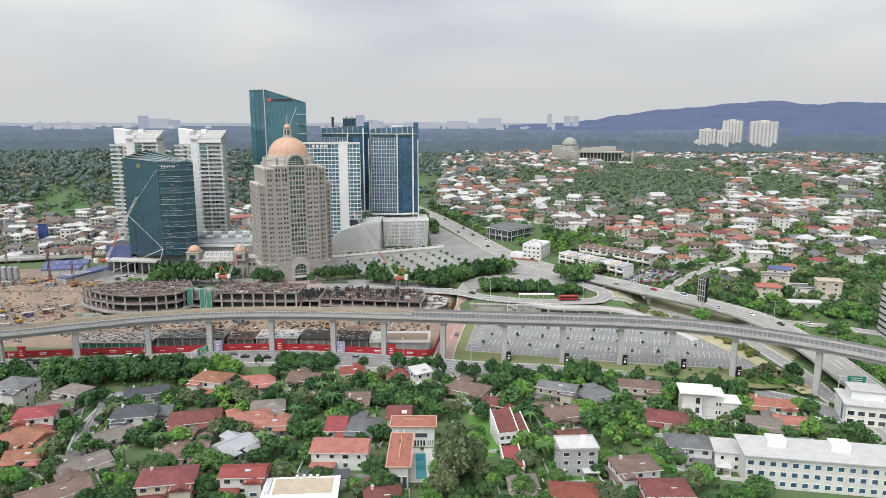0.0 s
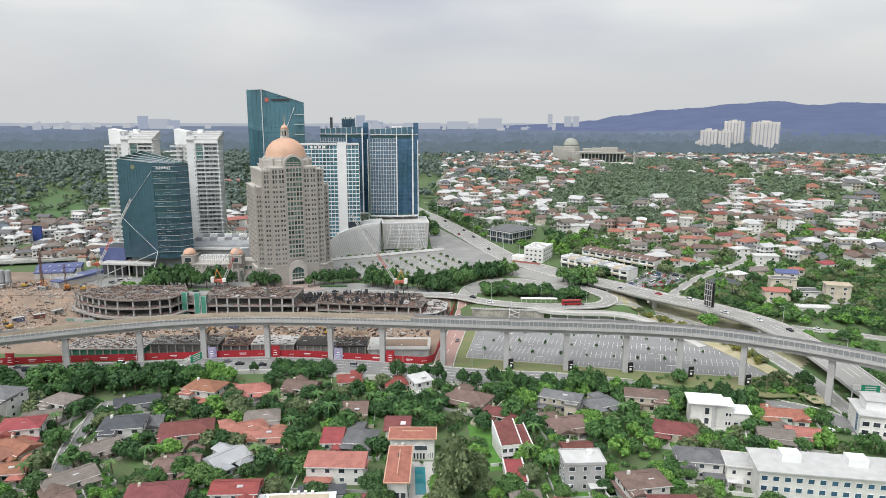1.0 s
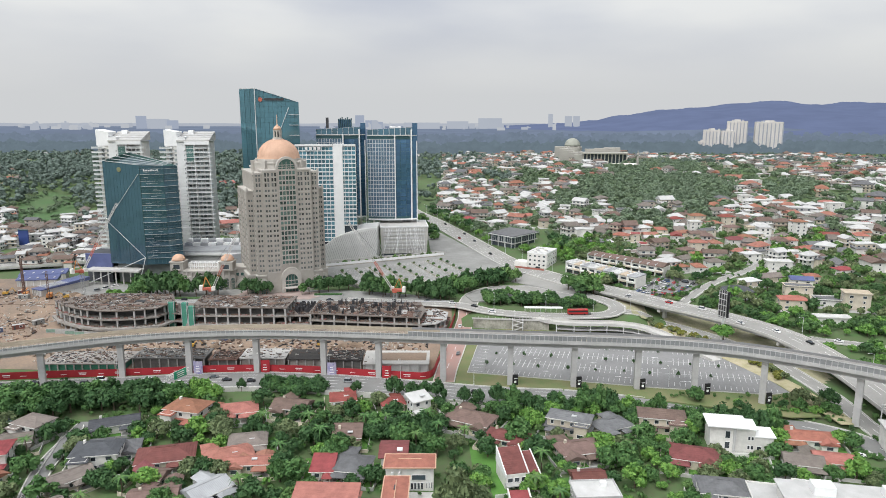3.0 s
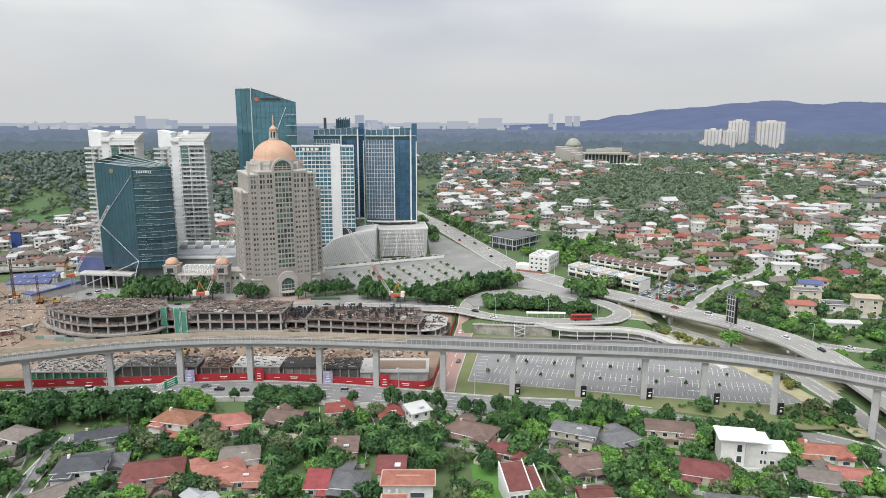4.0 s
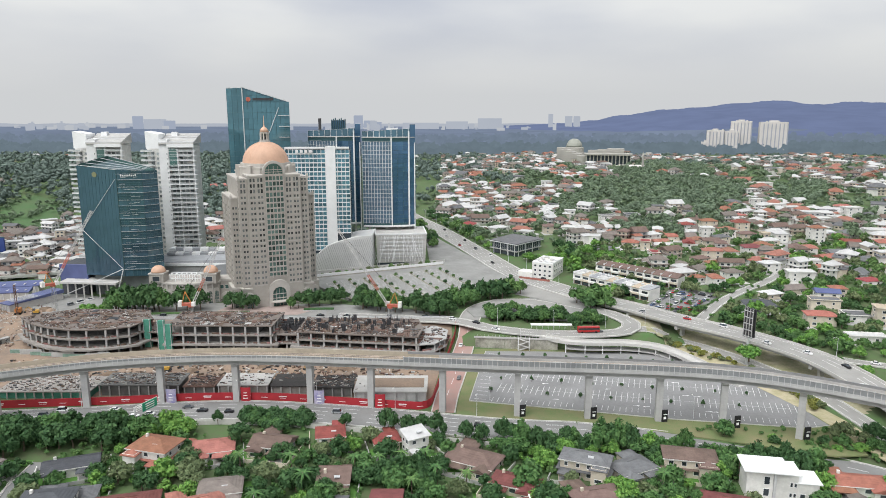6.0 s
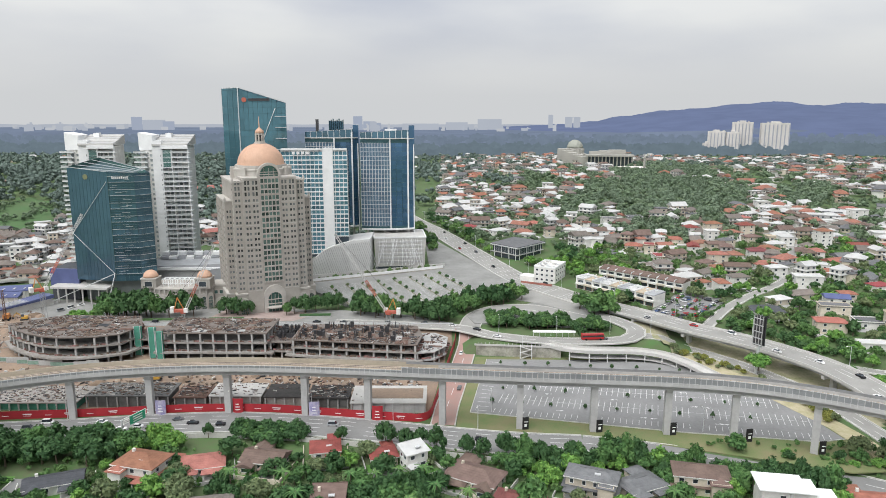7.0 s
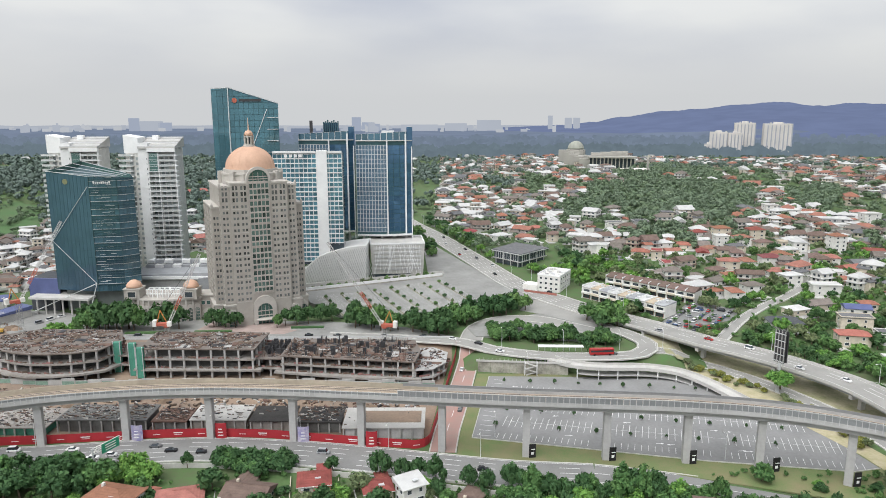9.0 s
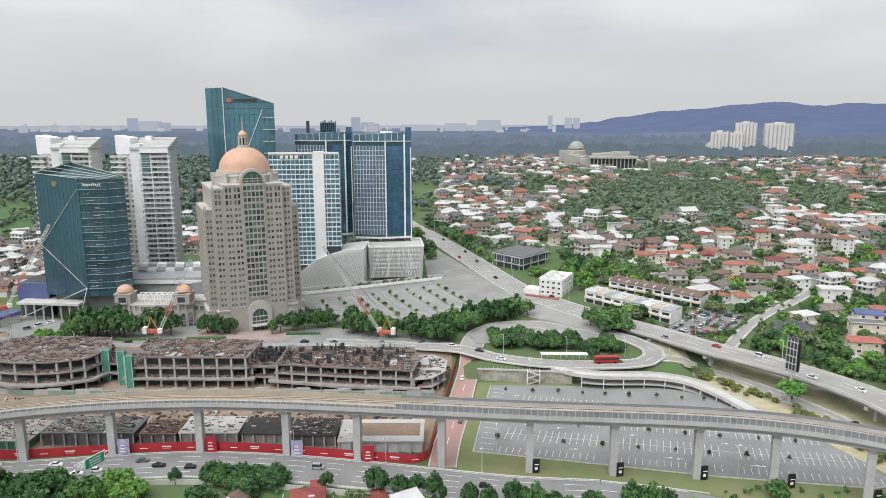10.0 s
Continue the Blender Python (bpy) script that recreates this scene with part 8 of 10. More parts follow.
TR = random.Random(11)
TREES = []


SPOTS = []      # x, y, z, radius, kind, height factor


def tree(x, y, r=4.0, kind="mid", tall=1.0, z=None):
    """Notes a tree; all are planted together at the end."""
    SPOTS.append((x, y, land(x, y) if z is None else z, r, kind, tall))
    TREES.append((x, y, r))


def plant(limit=160):
    """The trees nearest the camera's side stand singly; the rest are joined by kind."""
    single = sorted((s for s in SPOTS if s[3] > 1.9), key=lambda s: s[1])[:limit]
    for x, y, z, r, kind, tall in single:
        cr, tk = proto(kind, TR.randrange(4))
        root = thing("tree", x, y, z, TR.uniform(0, 360), TREE_LABEL[kind], "tree", "broadleaf trees")
        root.scale = (r / 4.0, r / 4.0, r / 4.0 * tall)
        part("crown", cr, None, root)
        part("trunk", tk, None, root)
    chosen = set(single)
    for kind in LEAF:
        rest = [s for s in SPOTS if s not in chosen and s[4] == kind]
        for group, clumps, size in (([s for s in rest if s[1] < 330 and s[3] > 1.9], 620, 0.52), ([s for s in rest if s[1] < 330 and s[3] <= 1.9], 260, 0.62), ([s for s in rest if 330 <= s[1] < 480], 420, 0.64), ([s for s in rest if s[1] >= 480], 240, 0.85)):
            if group:
                grove(kind, group, clumps, size)


def grove(kind, rest, clumps=270, size=0.85):
    pro = []
    for k in range(5):
        v, f = crown_arrays(40 + k, 4.0, 6.2, 9, clumps, size)
        v = [(a, b, c + 1.3) for a, b, c in v]
        base = len(v)
        tk = trunk_mesh(k, 8.0, 0.28, 0)
        pro.append((np.array(v), f, np.array([list(q.co) for q in tk.vertices]), [list(q.vertices) for q in tk.polygons]))
    vs, fs, tv, tf, nb, tb = [], [], [], [], 0, 0
    for x, y, z, r, _, tall in rest:
        v, f, v2, f2 = TR.choice(pro)
        a = TR.uniform(0, 6.28)
        rot = np.array([[math.cos(a), -math.sin(a), 0], [math.sin(a), math.cos(a), 0], [0, 0, tall]]) * (r / 4.0)
        vs.append(v @ rot.T + (x, y, z))
        fs += [[nb + t for t in q] for q in f]
        nb += len(v)
        tv.append(v2 @ rot.T + (x, y, z))
        tf += [[tb + t for t in q] for q in f2]
        tb += len(v2)
    root = thing("grove", 0, 0, 0, label="stand of " + TREE_LABEL[kind].replace(" tree", " trees"), category="trees", kind="stuff")
    part("foliage", raw_mesh("foliage", np.concatenate(vs).tolist(), fs, LEAF[kind]), None, root, kind="stuff")
    part("stems", raw_mesh("stems", np.concatenate(tv).tolist(), tf, bark), None, root, kind="stuff")


def palm_meshes():
    gg = Geo()
    for k in range(16):
        a = 2 * math.pi * k / 16 + 0.2 * (k % 2)
        droop = 0.5 + 0.35 * (k % 3)
        prev = None
        for i in range(6):
            t = i / 5
            c = Vector((math.cos(a) * 3.2 * t, math.sin(a) * 3.2 * t, 7 + 1.6 * t - droop * 3.2 * t * t))
            wv = Vector((-math.sin(a), math.cos(a), 0)) * (0.42 * (1 - t) + 0.06)
            cur = (c - wv - Vector((0, 0, 0.15)), c, c + wv - Vector((0, 0, 0.15)))
            if prev:
                gg.face([prev[0], prev[1], cur[1], cur[0]])
                gg.face([prev[1], prev[2], cur[2], cur[1]])
            prev = cur
    tk = Geo().tube((0, 0, -0.5), (0.2, 0.1, 3.5), 0.26, 0.2).tube((0.2, 0.1, 3.5), (0, 0, 7.1), 0.2, 0.17)
    return gg.mesh("fronds", [leaf_mid]), tk.mesh("trunk", [bark])


PALM = palm_meshes()


def palm(x, y, s=1.0):
    root = thing("palm_tree", x, y, land(x, y), TR.uniform(0, 360), "slim palm with arching green fronds", "palm", "palms")
    root.scale = (s, s, s)
    part("fronds", PALM[0], None, root)
    part("trunk", PALM[1], None, root)
    TREES.append((x, y, 2.5 * s))


def free(x, y, r, pad=0.55, space=0.56):
    return all(math.hypot(x - a, y - b) > c + r * pad for a, b, c in PLOTS) and all(math.hypot(x - a, y - b) > (c + r) * space for a, b, c in TREES) and not on_road(x, y, r)


ROAD_PTS = []
for (rd, line, nrm), wd in ((near_road, 17.4), (side_road, 9), (top_road, 9.5), (loop_road, 11), (boulevard, 18.5), (slip_road, 9), (slip_road_2, 6), (back_lane, 12), (hill_street, 5), (house_lane, 6)):
    ROAD_PTS += [(p.x, p.y, wd / 2) for p in line]
ROAD_PTS += [(p.x, p.y, 9.0) for p in fly_line]


def on_road(x, y, r):
    return any(abs(x - a) < 24 and abs(y - b) < 24 and math.hypot(x - a, y - b) < c + 0.5 * r for a, b, c in ROAD_PTS)


def belt(pts, n, r0, r1, kinds, wide=4.0, check=True, tall=1.0):
    line = smooth_line([(x, y, 0) for x, y in pts], 2.0)
    for _ in range(n):
        p = TR.choice(line)
        r = TR.uniform(r0, r1)
        x, y = p.x + TR.gauss(0, wide / 2), p.y + TR.gauss(0, wide / 2)
        if not check or free(x, y, r, 0.3, 0.36):
            tree(x, y, r, TR.choice(kinds), tall * TR.uniform(0.88, 1.15))


# foreground belt along the road
belt([(-250, 286), (-200, 297), (-165, 303), (-118, 308)], 170, 3.4, 6.0, ["dark", "dark", "mid"], 13)
belt([(-112, 309), (-98, 308)], 12, 3.0, 4.6, ["bright", "mid"], 7)
belt([(-74, 314.0), (-54, 313.4)], 16, 2.4, 3.4, ["mid", "dark"], 2.5)
for x, y, r in ((-37, 312.8, 3.0), (-21, 310.6, 4.2), (-13.2, 308.6, 3.5), (-7.4, 307.4, 4.0), (-2, 305.8, 4.2), (8.6, 304.6, 3.6), (14.6, 303.2, 3.2), (22.7, 302.4, 4.6), (-88, 317, 2.6)):
    tree(x, y, r * 0.84, "dark", 1.65)
belt([(30, 300), (60, 299), (95, 291), (125, 282)], 60, 3.0, 4.2, ["mid", "dark", "mid"], 4, tall=1.45)
belt([(24, 298), (60, 297), (95, 290), (125, 281)], 130, 3.0, 4.8, ["mid", "dark", "mid", "bright"], 9)
belt([(150, 268), (140, 278), (120, 290), (100, 302)], 50, 2.8, 4.6, ["mid", "bright", "olive"], 6)
belt([(-75, 318.6), (-65, 317.4), (-53, 316.2)], 22, 3.0, 4.2, ["dark", "mid"], 2.5, False)
belt([(-44, 271), (-25, 276), (-4, 278)], 30, 3.0, 4.6, ["dark", "mid", "mid"], 8)
# big dark conifers and garden trees
for x, y, r, k, t in ((4, 213, 7.0, "olive", 1.9), (10, 221, 5.4, "olive", 1.5), (0.5, 205, 5.0, "olive", 1.5), (22, 216, 4.5, "mid", 1.0), (26, 206, 4.2, "mid", 1.0), (62, 252, 6.5, "mid", 0.9), (-2, 262, 4.2, "mid", 1.1), (16, 262, 4.0, "dark", 1.2), (28, 272, 5.8, "mid", 1.0), (34, 262, 4.6, "dark", 1.1), (-38, 262, 4.6, "mid", 1.1), (-48, 270, 4.8, "dark", 1.2), (-15, 272, 5.2, "mid", 1.15), (-8, 280, 4.6, "dark", 1.1), (120, 260, 4.2, "mid", 1.0), (-98, 240, 5.0, "bright", 0.9), (-60, 230, 5.0, "dark", 1.0), (-55, 245, 4.6, "mid", 1.0), (-88, 228, 4.4, "mid", 1.0), (-128, 232, 5.0, "mid", 1.0), (-168, 236, 5.6, "dark", 1.0), (-158, 228, 5.0, "dark", 1.0)):
    tree(x, y, r, k, t)
for x, y in ((-45, 268), (-10, 268), (-2, 274), (36, 226), (-68, 250), (-100, 252), (20, 270), (55, 296), (100, 278), (-30, 282), (30, 236), (-150, 262), (-104, 236), (-66, 236), (-58, 258), (-52, 282), (-70, 284), (8, 272), (-112, 226), (-140, 224), (34, 252), (72, 270), (-22, 284), (-14, 286), (-6, 284), (-26, 278)):
    if all(math.hypot(x - a, y - b) > c for a, b, c in PLOTS):
        palm(x, y, TR.uniform(0.9, 1.25))
for _ in range(6000):
    x, y, r = TR.uniform(-215, 205), TR.uniform(186, 304), TR.choice((1.4, 1.8, 2.2, 2.6, 3.0, 3.4, 4.0, 4.6))
    if abs(x) < 0.75 * y + 10 and free(x, y, r, 0.2, 0.5) and len(TREES) < 800:
        tree(x, y, r, TR.choice(("mid", "dark", "dark", "bright", "olive", "dark") if x < 20 else ("mid", "bright", "mid", "bright", "olive", "dark")))
NEAR_COUNT = len(TREES)

# trees round the towers and the junction
belt([(-193, 455), (-180, 455), (-167, 456)], 34, 5.0, 7.0, ["dark", "dark", "mid"], 5, tall=1.45)
belt([(-208, 452), (-197, 451)], 9, 3.2, 4.4, ["bright"], 3)
for x, y, r in ((-151, 460, 6.6), (-143, 459, 6.0), (-156, 457, 5.2), (-125, 463, 4.6), (-118.5, 462, 4.8), (-112.5, 461, 4.2), (-86, 464, 4.4), (-80, 466, 5.2), (-74, 468, 4.6), (-68, 472, 5.0), (-62, 474, 4.4), (-90, 461, 3.4)):
    tree(x, y, r, "dark" if r > 3.5 else "mid", 1.4)
belt([(-52, 466), (-37, 459), (-18, 455), (2, 452)], 34, 4.2, 6.4, ["dark", "dark", "mid"], 5, tall=1.35)
belt([(8, 462), (16, 471), (29, 485), (44, 493)], 60, 3.4, 5.6, ["mid", "mid", "dark"], 7, tall=1.25)
belt([(26, 448), (42, 444), (58, 442), (68, 442)], 90, 2.8, 4.4, ["mid", "dark"], 7)
belt([(74, 434), (88, 436), (82, 446)], 40, 2.8, 4.4, ["mid", "dark"], 5)
tree(92, 465, 8.0, "mid", 1.12)
tree(96, 461, 5.5, "mid", 1.0)
tree(88, 462, 5.6, "dark", 1.0)
tree(81.5, 472, 5.0, "mid", 1.3)
tree(73, 420.5, 2.6, "dark", 1.5)
belt([(107, 556), (128, 540), (150, 512), (166, 486)], 60, 2.8, 3.8, ["olive", "mid", "olive"], 4)
belt([(150, 430), (168, 442), (180, 440)], 22, 2.4, 3.6, ["dark", "mid"], 4)
belt([(30, 655), (38, 632), (62, 584), (88, 590), (98, 612), (88, 640)], 46, 2.6, 4.6, ["mid", "dark", "bright"], 5)
tree(146.6, 379.5, 5.4, "bright", 0.9, z=3.6)
belt([(-12, 650), (-24, 700), (-42, 780)], 60, 3.5, 6.0, ["dark", "mid"], 10)
belt([(26, 660), (8, 730), (-10, 800)], 60, 3.0, 5.5, ["dark", "mid"], 12)
belt([(192, 350), (205, 350), (230, 362), (190, 320), (200, 300)], 60, 2.2, 4.0, ["mid", "bright", "dark"], 14)
belt([(120, 410), (132, 396), (146, 370), (156, 330)], 80, 1.2, 2.2, ["yellow", "yellow", "olive"], 4)
belt([(112, 424), (130, 412), (148, 390), (160, 366)], 40, 1.0, 1.7, ["olive", "mid"], 3)
belt([(180, 425), (205, 400), (232, 384), (262, 370)], 90, 2.4, 4.0, ["mid", "dark", "bright"], 10)
belt([(90, 560), (105, 575), (130, 590)], 26, 3.0, 5.0, ["mid", "bright"], 14)
belt([(74, 546), (86, 540), (80, 556)], 12, 3.0, 4.5, ["mid"], 6)
for r, (xa, ya, xb, yb) in enumerate(((20, 349, 128, 331), (20, 364, 132, 345), (20, 380, 128, 362), (24, 395, 112, 384))):
    for k in range(9):
        t = (k + 0.5 * (r % 2)) / 8.5
        x, y = xa + (xb - xa) * t + TR.uniform(-1, 1), ya + (yb - ya) * t
        if inside(x, y, LOT):
            tree(x, y, TR.uniform(0.6, 0.95), "dark", 1.7, z=0.14)
for x, y in UP_BUSH:
    tree(x, y, TR.uniform(0.9, 1.5), TR.choice(("dark", "mid", "olive")), 1.2, z=7.1)
for k in range(16):
    tree(-84 + 5.2 * k, 536.5 + 2.5 * k, TR.uniform(1.2, 2.2), TR.choice(("mid", "olive")), 1.0, z=7.05)
belt([(120, 590), (128, 579), (146, 549), (166, 508)], 90, 2.4, 3.3, ["olive", "dark"], 2.2)
# more villas between the lanes of the slope
SV = random.Random(53)
made = 0
while made < 34:
    y = SV.uniform(505, 670)
    x, w = SV.uniform(140, 0.62 * y), SV.uniform(11, 17)
    if x > 150 + max(0, 500 - y) * 0.5 and all(math.hypot(x - a, y - b) > c + 0.5 * w + 2.0 for a, b, c in PLOTS) and not on_road(x, y, w * 0.9):
        house(x, y, w, w * SV.uniform(0.6, 0.8), SV.choice((0, 10, -12, 20, 90, 75)), SV.choice((1, 1, 2, 2)), SV.choice(("hip", "hip", "gable", "hip", "flat")), SV.choice(("terracotta", "coral", "red", "brown", "taupe", "grey", "pale", "pale")), SV.choice(("white", "white", "cream")), detail=False, group="slope villas")
        made += 1
# garden trees on the slope and the wooded hills
MIDR = random.Random(17)
for _ in range(9000):
    y = MIDR.uniform(380, 640)
    x, r = MIDR.uniform(30, 0.66 * y), MIDR.choice((2.0, 2.4, 2.8, 3.2, 3.8, 4.6))
    if x > 95 + max(0, 500 - y) * 0.55 and free(x, y, r, -0.1) and not inside(x, y, [(118, 462), (137, 442), (176, 488), (152, 506)]) and len(TREES) < NEAR_COUNT + 1000:
        tree(x, y, r, MIDR.choice(("mid", "mid", "olive", "olive", "dark", "bright")))
plant()

# ---- distance: hillside town and woods ----
FR = random.Random(29)
WOODS, HOUSES = [], []


MEADOW = [(-414, 690), (-380, 694), (-383, 758), (-434, 842), (-470, 862), (-480, 822), (-440, 740)]


# copses that break up the hillside town
COPSES = [[(185, 921), (213, 997), (305, 1048), (364, 985), (373, 918), (325, 810), (292, 780), (242, 671), (223, 671), (252, 753), (235, 767), (205, 748), (171, 737), (178, 797), (170, 814)],
          [(160, 1200), (200, 1190), (215, 1038), (192, 920), (169, 790), (143, 762), (115, 775), (125, 850), (150, 868), (176, 923), (196, 1038), (175, 1117)],
          [(416, 930), (506, 984), (462, 897), (408, 819), (367, 819)],
          [(330, 1240), (400, 1330), (420, 1200), (366, 1010), (305, 1048), (240, 1010), (232, 1090)],
          [(214, 727), (222, 692), (207, 651), (158, 654), (157, 685), (189, 728)]]


def wooded(x, y):
    return any(inside(x, y, c) for c in COPSES)


def far_ok(x, y):
    return not inside(x, y, MEADOW) and not on_road(x, y, 6) and not (-240 < x < 12 and y < 660) and not (-260 < x < -100 and y < 660)


# joined hillside houses
fv = {k: Geo() for k in ("wall", "roof", "window", "yard")}
SOLO = [54]      # hillside houses nearest the boulevard that stand as things of their own
far_roof_names = ["terracotta", "coral", "red", "maroon", "brown", "taupe", "grey", "pale", "pale"]
far_roof_mats = [roofs[k] for k in far_roof_names]


for x, y, r in ((-361, 618, 9), (-357, 604, 9), (-352, 590, 9), (-405, 640, 9), (-399, 624, 9), (-392, 608, 9), (284, 1120, 26), (277, 1240, 44), (262, 1200, 30), (295, 1195, 30), (240, 1225, 25)):
    PLOTS.append((x, y, r))
FAR_WALLS = [white_house, cream, grey_wall]


def far_house(x, y, big=1.0, tone=(0, 1, 4, 5, 5, 6, 7, 7, 8, 8, 4), pitch=0.78):
    w, d, s, rz = FR.uniform(8, 17) * big, FR.uniform(7, 11.5) * big, FR.choice((1, 1, 1, 2, 2, 2, 3)), FR.gauss(0, 22) + FR.choice((0, 0, 40, 90))
    z, h = land(x, y), 0.5 + 3.1 * s
    m4 = pose(x, y, z, 0, 0, rz)
    solo = SOLO[0] > 0 and y < 760 and x > 0
    store = {k: Geo() for k in fv} if solo else fv
    if solo:
        SOLO[0] -= 1
        m4 = pose(0, 0, 0)

    def put(key, gg, mi):
        tgt = store[key]
        k = len(tgt.v)
        tgt.v += [tuple(m4 @ Vector(v)) for v in gg.v]
        tgt.f += [tuple(k + q for q in f) for f in gg.f]
        tgt.m += [mi] * len(gg.f)
    put("wall", Geo().box(0, 0, -2, w, d, h + 2), FR.choice((0, 0, 0, 1, 1, 2)))
    if FR.random() < 0.5:
        put("yard", Geo().box(FR.uniform(-1, 1), -d * 0.45, -2, w + 3.0, d * 1.1 + 3.0, 2.15), FR.choice((0, 1)))
    if FR.random() < pitch:
        gg, _ = pitched(w, d, h, FR.choice(("hip", "hip", "gable")), FR.uniform(0.42, 0.6) * (d / 2 + 0.7), 0.9)
        col = FR.choice(tone)
        put("roof", gg, col)
        if s > 1:
            gg, _ = pitched(w + 2.0, d + 2.0, h - 3.3, "hip", 0.7, 0.5)
            put("roof", gg, col)
    else:
        put("roof", Geo().box(0, 0, h, w + 1, d + 1, 0.6), FR.choice((7, 8, 6)))
    if FR.random() < 0.8:
        ww, sx = FR.uniform(0.4, 0.6) * w, FR.choice((-1, 1))
        put("wall", Geo().box(sx * w * 0.35, -d * 0.55, -2, ww, d * 0.7, h - 0.7 if s > 1 else h + 1.6), FR.choice((0, 0, 1)))
        gg, _ = pitched(ww, d * 0.7, h - 2.6 if s > 1 else h - 0.2, FR.choice(("hip", "gable", "mono")))
        gg.v = [(v[0] + sx * w * 0.35, v[1] - d * 0.55, v[2]) for v in gg.v]
        put("roof", gg, FR.choice((0, 1, 4, 5, 5, 6, 7, 7)))
    for fl in range(s):
        for k in range(max(2, int(w / 4))):
            xx = -w / 2 + w * (k + 0.5) / max(2, int(w / 4))
            for rot in (0, 90, -90) if k < 2 else (0,):
                p, z0 = Geo(), 1.2 + 3.1 * fl
                if rot:
                    sx, yy = math.copysign(w / 2 + 0.06, rot), (-0.2 + 0.4 * k) * d
                    p.face([(sx, yy - 0.85, z0), (sx, yy + 0.85, z0), (sx, yy + 0.85, z0 + 1.4), (sx, yy - 0.85, z0 + 1.4)][::1 if rot > 0 else -1])
                else:
                    p.face([(xx - 0.95, -d / 2 - 0.06, z0), (xx + 0.95, -d / 2 - 0.06, z0), (xx + 0.95, -d / 2 - 0.06, z0 + 1.4), (xx - 0.95, -d / 2 - 0.06, z0 + 1.4)])
                put("window", p, 0)
    if solo:
        root = thing("hillside_house", x, y, z, rz, f"{'one-floor' if s == 1 else 'tall'} hillside house with pale walls and {'tiled' if len(store['roof'].f) > 8 else 'flat'} roof", "house", "hillside houses")
        part("wall", store["wall"], FAR_WALLS, root)
        part("roof", store["roof"], far_roof_mats, root)
        part("window_rest", store["window"], [window_isl], root, kind="stuff")
        if store["yard"].v:
            part("yard", store["yard"], [concrete_pale, concrete], root)
    HOUSES.append((x, y, 0.55 * max(w, d)))


def scatter_houses(n, x0, x1, y0, y1, gap, test=lambda x, y: True, big=1.0, **kw):
    made = tries = 0
    while made < n and tries < n * 40:
        tries += 1
        y = FR.uniform(y0, y1)
        x = FR.uniform(x0, x1)
        if abs(x) < 0.70 * y + 30 and test(x, y) and far_ok(x, y) and not wooded(x, y) and all(math.hypot(x - a, y - b) > c + gap for a, b, c in PLOTS + HOUSES):
            far_house(x, y, big, **kw)
            made += 1


patch = lambda x, y: noise.noise(Vector((x / 110.0, y / 190.0, 3.3))) > -0.22
scatter_houses(60, 110, 430, 520, 680, 2.5, lambda x, y: x > 150 or y > 590)
scatter_houses(60, 20, 260, 660, 960, 3.0)
scatter_houses(34, 60, 640, 690, 1180, 5.0, lambda x, y: True, 1.6, tone=(7, 8, 1, 0, 6), pitch=0.45)
scatter_houses(470, 0, 680, 650, 1150, 1.0, patch)
scatter_houses(640, 0, 980, 1150, 1800, 1.5, patch, 1.1)
scatter_houses(300, -470, -215, 535, 760, 1.0, lambda x, y: x < -245 or y > 600, 0.8, tone=(4, 5, 5, 6, 7, 8, 5, 7, 4), pitch=0.85)
scatter_houses(14, -760, -150, 790, 1200, 14, lambda x, y: noise.noise(Vector((x / 90.0, y / 120.0, 8.3))) > 0.15)
scatter_houses(40, -900, 0, 1250, 1780, 8, lambda x, y: noise.noise(Vector((x / 120.0, y / 150.0, 2.3))) > 0.2, 1.3)
scatter_houses(26, -200, -120, 840, 980, 1.5, lambda x, y: abs(x + 150 - (y - 900) * 0.45) < 12, 0.8, tone=(7, 8, 1), pitch=0.9)
scatter_houses(26, -290, -120, 640, 800, 6)
town = thing("hillside_town", 0, 0, 0, label="crowded white hillside houses with red and grey roofs", category="houses", kind="stuff")
part("walls", fv["wall"], [white_house, cream, grey_wall], town, kind="stuff")
part("roofs", fv["roof"], far_roof_mats, town, kind="stuff")
part("yards", fv["yard"], [concrete_pale, concrete], town, kind="stuff")
part("windows", fv["window"], [window_isl], town, kind="stuff")


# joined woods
# Woods beyond 1790 m emit these colours, with the haze mixed in.
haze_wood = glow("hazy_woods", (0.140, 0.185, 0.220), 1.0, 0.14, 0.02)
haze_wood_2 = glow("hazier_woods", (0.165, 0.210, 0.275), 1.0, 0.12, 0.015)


def woods(name, spots, clumps, size, m, label, seed, lobes=4, ruffle=0.14):
    vs, fs = [], []
    protos = []
    for k in range(6):
        v, f = crown_arrays(seed + k, 4.0, 6.0, lobes, clumps, size, 0.95, ruffle, 0.45)
        protos.append((np.array(v), f))
    base = 0
    allv = []
    for x, y, r in spots:
        v, f = protos[FR.randrange(6)]
        a = FR.uniform(0, 6.28)
        c, s = math.cos(a), math.sin(a)
        q = v * (r / 4.0)
        q = np.stack([q[:, 0] * c - q[:, 1] * s + x, q[:, 0] * s + q[:, 1] * c + y, q[:, 2] + land(x, y) + 0.45 * r], 1)
        allv.append(q)
        fs += [[base + t for t in face] for face in f]
        base += len(q)
    tagged(new(name, raw_mesh(name, np.concatenate(allv).tolist(), fs, m)), label, "woods", kind="stuff")


